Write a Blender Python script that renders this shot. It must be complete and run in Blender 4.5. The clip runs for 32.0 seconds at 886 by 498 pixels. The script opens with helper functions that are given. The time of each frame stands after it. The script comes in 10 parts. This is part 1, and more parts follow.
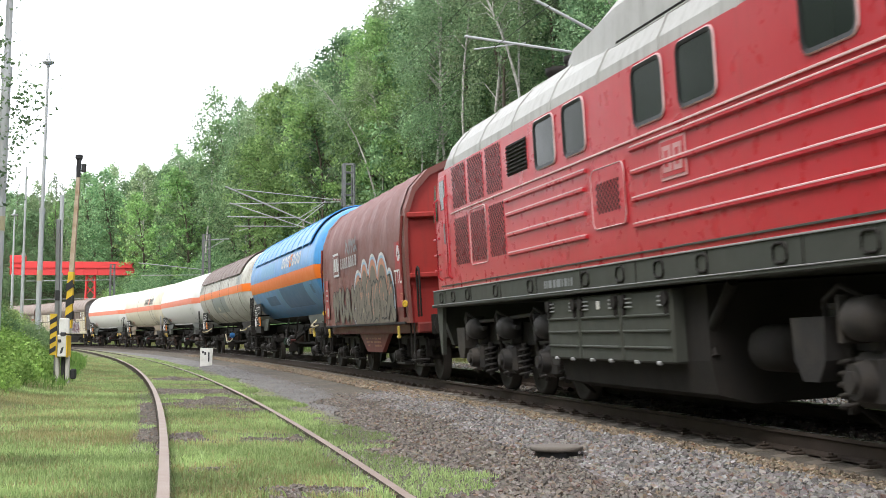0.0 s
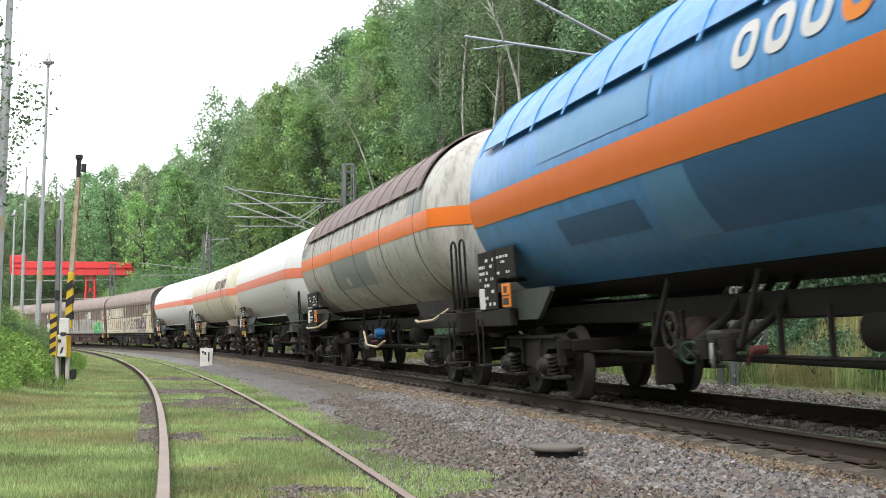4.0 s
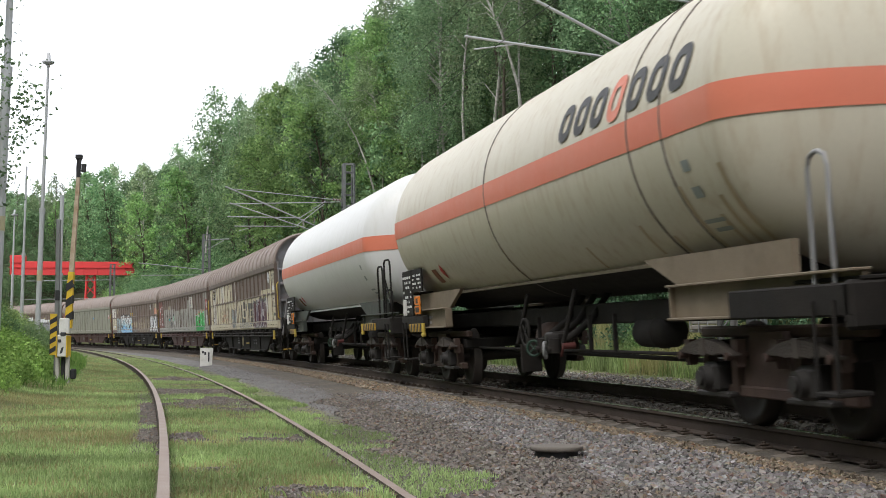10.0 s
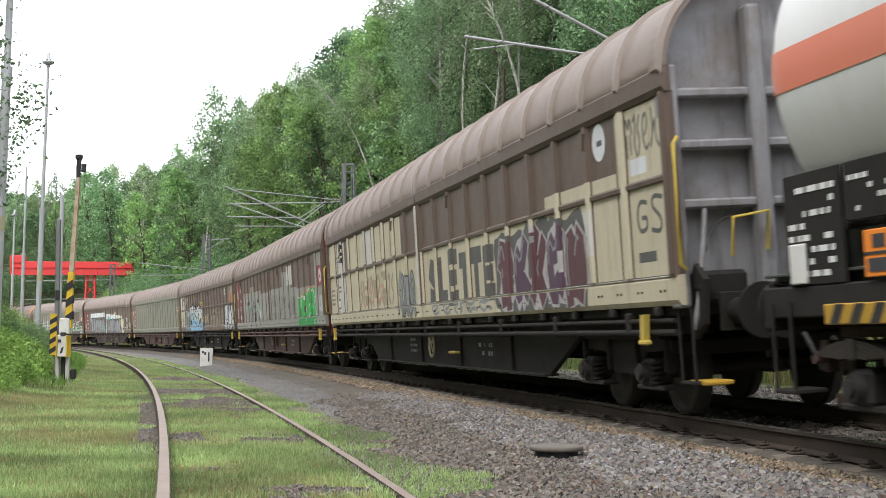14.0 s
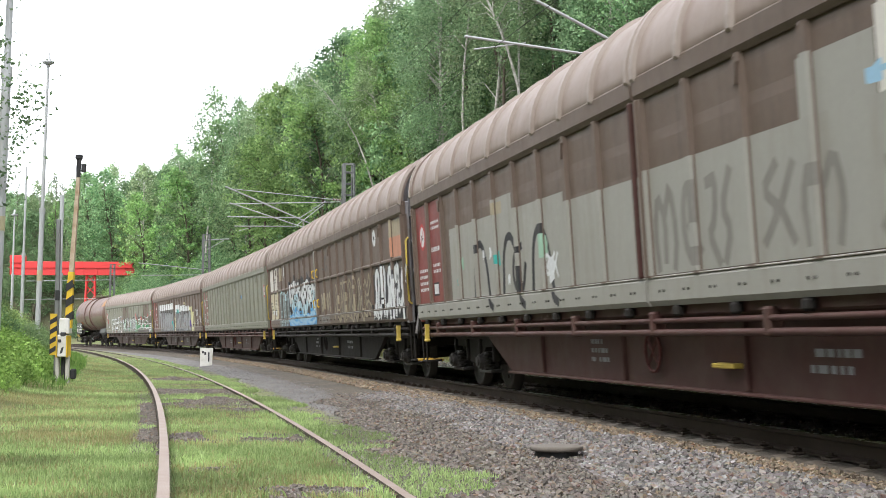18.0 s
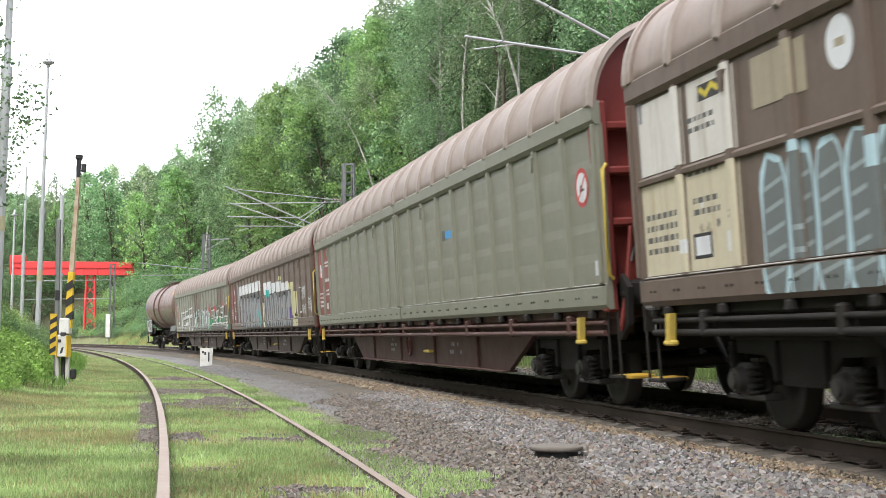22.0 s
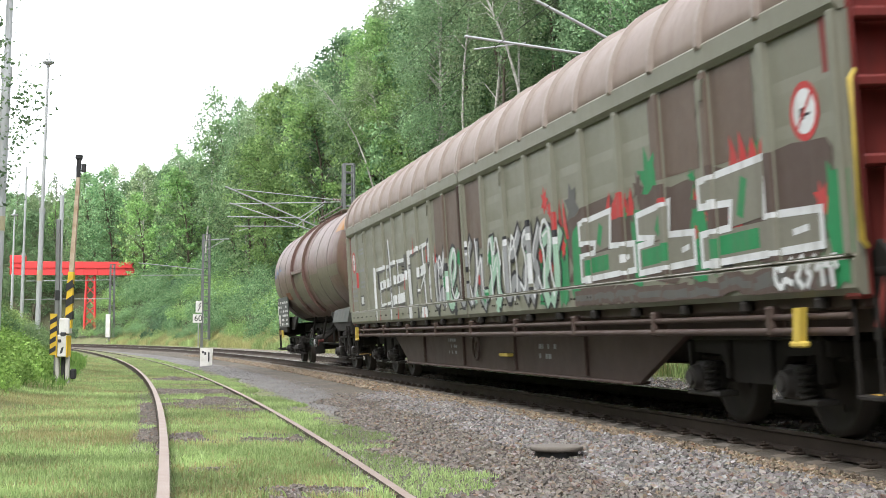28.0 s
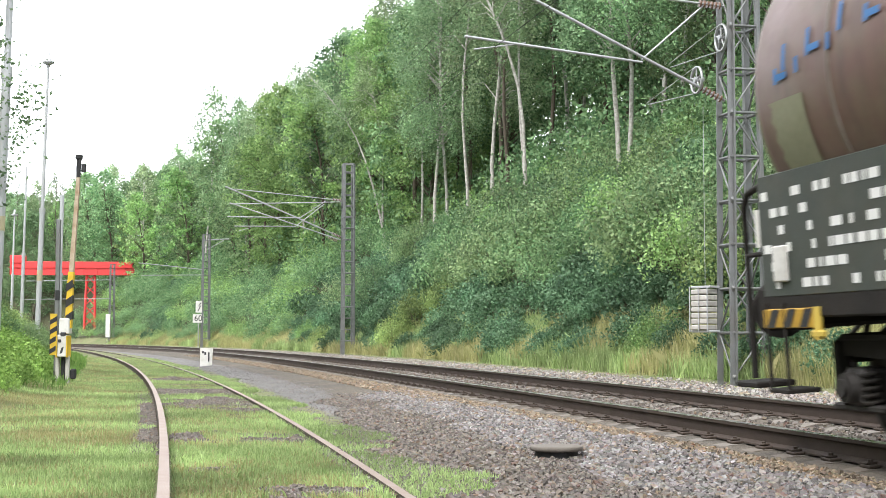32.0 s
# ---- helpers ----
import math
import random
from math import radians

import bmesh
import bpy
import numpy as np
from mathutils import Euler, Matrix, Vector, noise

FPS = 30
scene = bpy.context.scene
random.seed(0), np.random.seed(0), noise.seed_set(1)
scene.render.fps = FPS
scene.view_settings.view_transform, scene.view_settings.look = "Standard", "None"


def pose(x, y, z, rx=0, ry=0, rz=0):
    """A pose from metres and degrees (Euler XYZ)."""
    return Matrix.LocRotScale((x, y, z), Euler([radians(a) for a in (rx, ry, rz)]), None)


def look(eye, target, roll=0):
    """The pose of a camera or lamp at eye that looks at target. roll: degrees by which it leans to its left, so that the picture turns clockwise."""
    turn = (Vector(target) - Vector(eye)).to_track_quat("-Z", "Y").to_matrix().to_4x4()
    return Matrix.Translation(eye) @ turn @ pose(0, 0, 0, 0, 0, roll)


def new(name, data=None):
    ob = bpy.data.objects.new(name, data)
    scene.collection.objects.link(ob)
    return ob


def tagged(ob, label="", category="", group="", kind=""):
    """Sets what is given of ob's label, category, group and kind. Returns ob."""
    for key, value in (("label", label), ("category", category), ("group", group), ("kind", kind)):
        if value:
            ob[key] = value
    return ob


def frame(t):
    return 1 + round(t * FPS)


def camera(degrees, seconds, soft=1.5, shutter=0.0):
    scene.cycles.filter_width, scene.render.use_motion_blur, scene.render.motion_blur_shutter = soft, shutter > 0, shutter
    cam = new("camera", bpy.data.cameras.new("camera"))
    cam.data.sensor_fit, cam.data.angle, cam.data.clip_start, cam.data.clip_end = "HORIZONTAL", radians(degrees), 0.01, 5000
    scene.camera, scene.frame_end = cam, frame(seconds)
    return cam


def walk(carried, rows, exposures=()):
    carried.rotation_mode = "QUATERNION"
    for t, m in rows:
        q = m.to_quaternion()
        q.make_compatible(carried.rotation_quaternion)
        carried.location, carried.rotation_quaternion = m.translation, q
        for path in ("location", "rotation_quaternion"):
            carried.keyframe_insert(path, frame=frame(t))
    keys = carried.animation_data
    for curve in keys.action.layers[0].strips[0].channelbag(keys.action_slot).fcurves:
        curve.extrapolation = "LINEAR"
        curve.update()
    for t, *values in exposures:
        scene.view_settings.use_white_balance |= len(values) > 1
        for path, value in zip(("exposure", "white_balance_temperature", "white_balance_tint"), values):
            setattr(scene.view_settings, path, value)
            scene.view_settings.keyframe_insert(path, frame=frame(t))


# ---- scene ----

# ---------------------------------------------------------------- camera (on a tripod, it stands still)
SECONDS = 32.0
EYE = (0.0, 0.0, 0.7479)
cam = camera(36.47, SECONDS, soft=0.6, shutter=0.25)
STAND = look(EYE, (0.0, 10.0, 0.7479 + 0.6551), 0.03)
walk(cam, [(0.0, STAND), (SECONDS, STAND)],
     exposures=[(0.0, 0.62), (3.0, 0.56), (5.5, 0.4), (7.0, 0.18), (9.5, 0.03), (12.5, 0.1), (14.5, 0.52), (17.0, 0.64), (20.0, 0.84), (24.0, 0.82), (28.0, 0.84), (32.0, 1.0)])

# ---------------------------------------------------------------- light: bright overcast sky
SUN_EL, SUN_AZ = 52.0, 215.0
world = bpy.data.worlds.new("sky")
scene.world = world
world.use_nodes = True
wn, wl = world.node_tree.nodes, world.node_tree.links
sky = wn.new("ShaderNodeTexSky")
sky.sky_type, sky.sun_disc = "NISHITA", False
sky.sun_elevation, sky.sun_rotation = radians(SUN_EL), radians(SUN_AZ)
grey = wn.new("ShaderNodeHueSaturation")
grey.inputs["Saturation"].default_value = 0.12
grey.inputs["Value"].default_value = 0.1
wl.new(sky.outputs["Color"], grey.inputs["Color"])
veil = wn.new("ShaderNodeMixRGB")
veil.blend_type = "MIX"
veil.inputs["Fac"].default_value = 0.75
veil.inputs["Color2"].default_value = (0.975, 1.0, 1.075, 1)
wl.new(grey.outputs["Color"], veil.inputs["Color1"])
wl.new(veil.outputs["Color"], wn["Background"].inputs["Color"])
wn["Background"].inputs["Strength"].default_value = 1.75

sun = new("sun", bpy.data.lights.new("sun", "SUN"))
sun.data.energy, sun.data.angle, sun.data.color = 1.4, radians(14), (1.0, 0.96, 0.9)
sun.matrix_world = look((0, 0, 60), (0 + math.sin(radians(SUN_AZ - 180)), math.cos(radians(SUN_AZ - 180)), 60 - math.tan(radians(SUN_EL))))

# ---------------------------------------------------------------- mesh builder
class Geo:
    """Collects vertices and faces of one mesh."""

    def __init__(self):
        self.v, self.f, self.m, self.s = [], [], [], []

    def add(self, verts, faces, m=None, mat=0, smooth=False):
        n = len(self.v)
        if m is not None:
            verts = [m @ Vector(p) for p in verts]
        self.v.extend(tuple(p) for p in verts)
        for f in faces:
            self.f.append(tuple(i + n for i in f))
            self.m.append(mat)
            self.s.append(smooth)
        return self

    def box(self, c, s, b=0.0, m=None, mat=0):
        """A box of centre c and size s with chamfered edges b."""
        hx, hy, hz = s[0] / 2, s[1] / 2, s[2] / 2
        b = min(b, hx * 0.9, hy * 0.9, hz * 0.9)
        if b <= 0:
            vs = [(c[0] + x * hx, c[1] + y * hy, c[2] + z * hz) for x in (-1, 1) for y in (-1, 1) for z in (-1, 1)]
            return self.add(vs, [(0, 1, 3, 2), (4, 6, 7, 5), (0, 4, 5, 1), (2, 3, 7, 6), (0, 2, 6, 4), (1, 5, 7, 3)], m, mat)
        vs, ix = [], {}
        for x in (-1, 1):
            for y in (-1, 1):
                for z in (-1, 1):
                    for a in range(3):
                        p = [x * (hx - b), y * (hy - b), z * (hz - b)]
                        p[a] = (x, y, z)[a] * (hx, hy, hz)[a]
                        ix[x, y, z, a] = len(vs)
                        vs.append((c[0] + p[0], c[1] + p[1], c[2] + p[2]))
        fs = []
        for a in range(3):
            u, w = (a + 1) % 3, (a + 2) % 3
            for sg in (-1, 1):
                k = []
                for cu, cw in ((-1, -1), (1, -1), (1, 1), (-1, 1)):
                    q = [0, 0, 0]
                    q[a], q[u], q[w] = sg, cu, cw
                    k.append(ix[q[0], q[1], q[2], a])
                fs.append(tuple(k if sg > 0 else k[::-1]))
            for cu in (-1, 1):
                for cw in (-1, 1):
                    q = [0, 0, 0]
                    q[u], q[w] = cu, cw
                    lo, hi = list(q), list(q)
                    lo[a], hi[a] = -1, 1
                    k = [ix[(*lo, u)], ix[(*hi, u)], ix[(*hi, w)], ix[(*lo, w)]]
                    fs.append(tuple(k if cu * cw > 0 else k[::-1]))
        for x in (-1, 1):
            for y in (-1, 1):
                for z in (-1, 1):
                    k = [ix[x, y, z, 0], ix[x, y, z, 1], ix[x, y, z, 2]]
                    fs.append(tuple(k if x * y * z > 0 else k[::-1]))
        return self.add(vs, fs, m, mat)

    def rod(self, p0, p1, r0, r1=None, n=8, m=None, mat=0, caps=True, smooth=True):
        """A round bar from p0 to p1."""
        r1 = r0 if r1 is None else r1
        p0, p1 = Vector(p0), Vector(p1)
        q = (p1 - p0).to_track_quat("Z", "Y").to_matrix()
        vs = []
        for p, r in ((p0, r0), (p1, r1)):
            for i in range(n):
                a = 2 * math.pi * i / n
                vs.append(p + q @ Vector((r * math.cos(a), r * math.sin(a), 0)))
        self.add(vs, [(i, (i + 1) % n, n + (i + 1) % n, n + i) for i in range(n)], m, mat, smooth)
        if caps:
            self.add(vs, [tuple(range(n - 1, -1, -1)), tuple(range(n, 2 * n))], m, mat)
        return self

    def pipe(self, pts, r, n=6, m=None, mat=0):
        """A bent tube through the points."""
        pts = [Vector(p) for p in pts]
        rings = []
        for i, p in enumerate(pts):
            d = (pts[min(i + 1, len(pts) - 1)] - pts[max(i - 1, 0)]).normalized()
            q = d.to_track_quat("Z", "Y").to_matrix()
            rr = r[i] if isinstance(r, (list, tuple)) else r
            rings.append([p + q @ Vector((rr * math.cos(2 * math.pi * k / n), rr * math.sin(2 * math.pi * k / n), 0)) for k in range(n)])
        vs = [v for ring in rings for v in ring]
        fs = [(i * n + k, i * n + (k + 1) % n, (i + 1) * n + (k + 1) % n, (i + 1) * n + k) for i in range(len(pts) - 1) for k in range(n)]
        self.add(vs, fs, m, mat, True)
        return self.add(vs, [tuple(range(n - 1, -1, -1)), tuple(range((len(pts) - 1) * n, len(pts) * n))], m, mat)

    def loft(self, rings, closed=True, caps=True, m=None, mat=0, smooth=False):
        """Skins a row of rings with equal numbers of points."""
        n = len(rings[0])
        vs = [p for ring in rings for p in ring]
        k = n if closed else n - 1
        fs = [(i * n + j, i * n + (j + 1) % n, (i + 1) * n + (j + 1) % n, (i + 1) * n + j) for i in range(len(rings) - 1) for j in range(k)]
        self.add(vs, fs, m, mat, smooth)
        if caps:
            self.add(vs, [tuple(range(n - 1, -1, -1)), tuple(range((len(rings) - 1) * n, len(rings) * n))], m, mat)
        return self

    def prism(self, prof, x0, x1, m=None, mat=0, smooth=False, caps=True):
        """A profile of (y, z) drawn along x."""
        return self.loft([[(x, y, z) for y, z in prof] for x in (x0, x1)], True, caps, m, mat, smooth)

    def plate(self, prof, y0, y1, m=None, mat=0):
        """A profile of (x, z) drawn along y."""
        return self.loft([[(x, y, z) for x, z in prof] for y in (y0, y1)], True, True, m, mat)

    def lathe(self, prof, n=24, m=None, mat=0, smooth=True):
        """A profile of (x, r) turned about the x axis."""
        return self.loft([[(x, r * math.cos(2 * math.pi * k / n), r * math.sin(2 * math.pi * k / n)) for k in range(n)] for x, r in prof], True, True, m, mat, smooth)

    def mesh(self, name, mats):
        me = bpy.data.meshes.new(name)
        me.from_pydata(self.v, [], self.f)
        for mt in mats if isinstance(mats, (list, tuple)) else [mats]:
            me.materials.append(mt)
        me.polygons.foreach_set("material_index", self.m)
        me.polygons.foreach_set("use_smooth", self.s)
        me.update()
        return me


def part(name, geo, mats, parent=None, label="", at=None):
    """Links a built mesh as one object under its thing."""
    me = geo if isinstance(geo, bpy.types.Mesh) else geo.mesh(name, mats)
    ob = new(name, me)
    if parent is not None:
        ob.parent = parent
    if at is not None:
        ob.matrix_basis = at
    if label:
        tagged(ob, label)
    return ob


def raw(name, verts, faces, mats, parent=None, index=None, smooth=False):
    """A mesh out of numpy arrays."""
    me = bpy.data.meshes.new(name)
    verts, faces = np.asarray(verts, np.float32), np.asarray(faces, np.int32)
    nf, k = faces.shape
    me.vertices.add(len(verts))
    me.vertices.foreach_set("co", verts.ravel())
    me.loops.add(nf * k)
    me.loops.foreach_set("vertex_index", faces.ravel())
    me.polygons.add(nf)
    me.polygons.foreach_set("loop_start", np.arange(0, nf * k, k, dtype=np.int32))
    me.polygons.foreach_set("loop_total", np.full(nf, k, np.int32))
    if index is not None:
        me.polygons.foreach_set("material_index", np.asarray(index, np.int32))
    me.polygons.foreach_set("use_smooth", np.full(nf, smooth))
    for mt in mats if isinstance(mats, (list, tuple)) else [mats]:
        me.materials.append(mt)
    me.update(calc_edges=True)
    me.validate()
    return me


def thing(name, label, category, group="", kind="", at=None):
    ob = tagged(new(name), label, category, group, kind)
    ob.empty_display_size = 0.3
    if at is not None:
        ob.matrix_basis = at
    return ob


# ---------------------------------------------------------------- the line of the tracks
CANT = 0.0954


def line(x0, y0, heading, bend, twist, lo, hi):
    """Arc length, x, y and heading of a curve whose bend grows along its way between lo and hi."""
    s = np.arange(-420.0, 421.0, 0.5)
    k = bend + twist * np.clip(s, lo, hi)
    k = np.where(abs(s) > 330, 0, k)
    zero = int(np.argmin(abs(s)))
    a = np.concatenate([[0], np.cumsum((k[1:] + k[:-1]) * 0.25)])
    a += heading - a[zero]
    x = np.concatenate([[0], np.cumsum((np.sin(a[1:]) + np.sin(a[:-1])) * 0.25)])
    y = np.concatenate([[0], np.cumsum((np.cos(a[1:]) + np.cos(a[:-1])) * 0.25)])
    return s, x + x0 - x[zero], y + y0 - y[zero], a


MAIN = line(4.1428, 10.0, -0.213667, -0.0006262, -0.000022897, -20, 160)
SIDE = line(-0.2832, 5.0, -0.19330, -0.0021076, 0.00001628, -20, 125)


def on(track, s, lat=0.0, up=0.0, cant=0.0):
    """A place beside a track: lat to the right of its centre line, up above its rails."""
    x, y, a = (float(np.interp(s, track[0], track[k])) for k in (1, 2, 3))
    c = math.asin(cant / 1.507)
    side, z = lat * math.cos(c) - up * math.sin(c), lat * math.sin(c) + up * math.cos(c)
    return Vector((x + side * math.cos(a), y - side * math.sin(a), z))


def heading(track, s):
    return float(np.interp(s, track[0], track[3]))


def stand(s, lat, z, turn=0.0):
    """The pose of a thing beside the main line, its x axis along the track."""
    p = on(MAIN, s, lat)
    return Matrix.Translation((p.x, p.y, z)) @ Matrix.Rotation(math.pi / 2 - heading(MAIN, s) + radians(turn), 4, "Z")


def ride(s, half, up=0.0):
    """The pose of a vehicle whose middle is at s and whose bogies stand half a wheelbase off; its x axis points backwards, y to the camera's side."""
    a, b = on(MAIN, s - half), on(MAIN, s + half)
    mid = (a + b) / 2
    d = (b - a).normalized()
    ang = math.atan2(d.y, d.x)
    return Matrix.Translation((mid.x, mid.y, up)) @ Matrix.Rotation(ang, 4, "Z") @ Matrix.Rotation(-math.asin(CANT / 1.507), 4, "X")


def text(words, size, m, mat, parent, name="lettering", depth=0.002):
    cu = bpy.data.curves.new(name, "FONT")
    cu.body, cu.size, cu.align_x, cu.align_y, cu.extrude = words, size, "CENTER", "CENTER", depth
    tmp = new(name, cu)
    me = bpy.data.meshes.new_from_object(tmp.evaluated_get(bpy.context.evaluated_depsgraph_get()))
    bpy.data.objects.remove(tmp)
    me.materials.append(mat)
    return part(name, me, None, parent, at=m)


FACE = Matrix.Rotation(math.pi / 2, 4, "X")  # lettering that faces the camera, down the -y axis

# ---------------------------------------------------------------- materials
def surface(name, base, other=None, rough=0.6, metal=0.0, big=0.6, mix=0.5, fine=40.0, grain=0.12, bump=0.15, dirt=None, dirty=0.0,
            streak=None, streaky=0.0, stretch=(3.0, 3.0, 0.35), spec=0.28, coat=0.0, random_tint=0.0, lump=0.0):
    """A procedural surface: two colours in patches, fine grain, dirt in blotches and streaks that run down, and bump."""
    m = bpy.data.materials.new(name)
    m.use_nodes = True
    n, l = m.node_tree.nodes, m.node_tree.links
    b = n["Principled BSDF"]
    tc = n.new("ShaderNodeTexCoord")
    info = n.new("ShaderNodeObjectInfo")
    push = n.new("ShaderNodeVectorMath")
    push.operation = "MULTIPLY_ADD"
    push.inputs[1].default_value = (1, 1, 1)
    cmb = n.new("ShaderNodeCombineXYZ")
    mul = n.new("ShaderNodeMath")
    mul.operation, mul.inputs[1].default_value = "MULTIPLY", 37.0
    l.new(info.outputs["Random"], mul.inputs[0])
    l.new(mul.outputs[0], cmb.inputs["X"])
    l.new(mul.outputs[0], cmb.inputs["Z"])
    l.new(tc.outputs["Object"], push.inputs[0])
    l.new(cmb.outputs[0], push.inputs[2])

    def clouds(scale, detail=4.0, rough_=0.55, stretch_=None):
        t = n.new("ShaderNodeTexNoise")
        t.inputs["Scale"].default_value, t.inputs["Detail"].default_value, t.inputs["Roughness"].default_value = scale, detail, rough_
        src = push.outputs[0]
        if stretch_:
            mp = n.new("ShaderNodeMapping")
            mp.inputs["Scale"].default_value = stretch_
            l.new(src, mp.inputs["Vector"])
            src = mp.outputs[0]
        l.new(src, t.inputs["Vector"])
        return t.outputs["Fac"]

    def ramp(src, lo, hi):
        r = n.new("ShaderNodeMapRange")
        r.inputs["From Min"].default_value, r.inputs["From Max"].default_value = lo, hi
        l.new(src, r.inputs["Value"])
        return r.outputs["Result"]

    def blend(fac, c1, c2, amount=1.0, kind="MIX"):
        x = n.new("ShaderNodeMixRGB")
        x.blend_type = kind
        if amount < 1.0:
            a = n.new("ShaderNodeMath")
            a.operation, a.inputs[1].default_value = "MULTIPLY", amount
            l.new(fac, a.inputs[0])
            fac = a.outputs[0]
        l.new(fac, x.inputs["Fac"])
        for sock, c in ((x.inputs["Color1"], c1), (x.inputs["Color2"], c2)):
            if isinstance(c, tuple):
                sock.default_value = (*c, 1)
            else:
                l.new(c, sock)
        return x.outputs["Color"]

    col = base
    if other:
        col = blend(ramp(clouds(big, 5.0), 0.5 - 0.28, 0.5 + 0.28), base, other, mix)
    g = clouds(fine, 3.0, 0.6)
    if grain:
        col = blend(ramp(g, 0.3, 0.75), col, (0.02, 0.018, 0.015), grain)
    if streak:
        col = blend(ramp(clouds(2.2, 6.0, 0.65, stretch), 0.5, 0.72), col, streak, streaky)
    if dirt:
        col = blend(ramp(clouds(1.7, 8.0, 0.68), 0.46, 0.72), col, dirt, dirty)
    if random_tint:
        hs = n.new("ShaderNodeHueSaturation")
        r = n.new("ShaderNodeMapRange")
        r.inputs["To Min"].default_value, r.inputs["To Max"].default_value = 1 - random_tint, 1 + random_tint
        l.new(info.outputs["Random"], r.inputs["Value"])
        l.new(r.outputs["Result"], hs.inputs["Value"])
        if isinstance(col, tuple):
            hs.inputs["Color"].default_value = (*col, 1)
        else:
            l.new(col, hs.inputs["Color"])
        col = hs.outputs["Color"]
    if isinstance(col, tuple):
        b.inputs["Base Color"].default_value = (*col, 1)
    else:
        l.new(col, b.inputs["Base Color"])
    rr = n.new("ShaderNodeMapRange")
    rr.inputs["To Min"].default_value, rr.inputs["To Max"].default_value = max(0.05, rough - 0.12), min(1.0, rough + 0.12)
    l.new(clouds(5.0, 5.0), rr.inputs["Value"])
    l.new(rr.outputs["Result"], b.inputs["Roughness"])
    b.inputs["Metallic"].default_value = metal
    b.inputs["Specular IOR Level"].default_value = spec
    if coat:
        b.inputs["Coat Weight"].default_value, b.inputs["Coat Roughness"].default_value = coat, 0.12
    if bump or lump:
        bp = n.new("ShaderNodeBump")
        bp.inputs["Strength"].default_value = bump
        bp.inputs["Distance"].default_value = 0.01
        l.new(g, bp.inputs["Height"])
        if lump:
            b2 = n.new("ShaderNodeBump")
            b2.inputs["Strength"].default_value, b2.inputs["Distance"].default_value = lump, 0.05
            l.new(clouds(1.3, 3.0), b2.inputs["Height"])
            l.new(b2.outputs["Normal"], bp.inputs["Normal"])
        l.new(bp.outputs["Normal"], b.inputs["Normal"])
    return m


def leafy(name, dark, light, shine=0.55, through_=0.35, hue=(0.46, 0.506)):
    """Leaves: a colour that varies from leaf to leaf and plant to plant, with light shining through."""
    m = bpy.data.materials.new(name)
    m.use_nodes = True
    n, l = m.node_tree.nodes, m.node_tree.links
    b = n["Principled BSDF"]
    geo = n.new("ShaderNodeNewGeometry")
    info = n.new("ShaderNodeObjectInfo")
    mx = n.new("ShaderNodeMixRGB")
    mx.inputs["Color1"].default_value, mx.inputs["Color2"].default_value = (*dark, 1), (*light, 1)
    l.new(geo.outputs["Random Per Island"], mx.inputs["Fac"])
    hs = n.new("ShaderNodeHueSaturation")
    r = n.new("ShaderNodeMapRange")
    r.inputs["To Min"].default_value, r.inputs["To Max"].default_value = 0.7, 1.4
    l.new(info.outputs["Random"], r.inputs["Value"])
    l.new(r.outputs["Result"], hs.inputs["Value"])
    r2 = n.new("ShaderNodeMapRange")
    r2.inputs["To Min"].default_value, r2.inputs["To Max"].default_value = hue
    hsh = n.new("ShaderNodeMath")
    hsh.operation = "FRACT"
    h7 = n.new("ShaderNodeMath")
    h7.operation, h7.inputs[1].default_value = "MULTIPLY", 7.31
    l.new(info.outputs["Random"], h7.inputs[0])
    l.new(h7.outputs[0], hsh.inputs[0])
    l.new(hsh.outputs[0], r2.inputs["Value"])
    l.new(r2.outputs["Result"], hs.inputs["Hue"])
    hs.inputs["Saturation"].default_value = 1.07
    # sprays of younger and older leaves
    tc = n.new("ShaderNodeTexCoord")
    age = n.new("ShaderNodeTexNoise")
    age.inputs["Scale"].default_value, age.inputs["Detail"].default_value = 0.75, 3.0
    l.new(tc.outputs["Object"], age.inputs["Vector"])
    r3 = n.new("ShaderNodeMapRange")
    r3.inputs["From Min"].default_value, r3.inputs["From Max"].default_value = 0.32, 0.68
    r3.inputs["To Min"].default_value, r3.inputs["To Max"].default_value = 0.62, 1.38
    l.new(age.outputs["Fac"], r3.inputs["Value"])
    young = n.new("ShaderNodeMixRGB")
    young.blend_type = "MULTIPLY"
    young.inputs["Fac"].default_value = 1.0
    l.new(mx.outputs["Color"], young.inputs["Color1"])
    l.new(r3.outputs["Result"], young.inputs["Color2"])
    l.new(young.outputs["Color"], hs.inputs["Color"])
    l.new(hs.outputs["Color"], b.inputs["Base Color"])
    b.inputs["Roughness"].default_value = shine
    b.inputs["Specular IOR Level"].default_value = 0.16
    tr = n.new("ShaderNodeBsdfTranslucent")
    l.new(hs.outputs["Color"], tr.inputs["Color"])
    ms = n.new("ShaderNodeMixShader")
    ms.inputs["Fac"].default_value = through_
    l.new(b.outputs[0], ms.inputs[1])
    l.new(tr.outputs[0], ms.inputs[2])
    l.new(ms.outputs[0], n["Material Output"].inputs["Surface"])
    return m


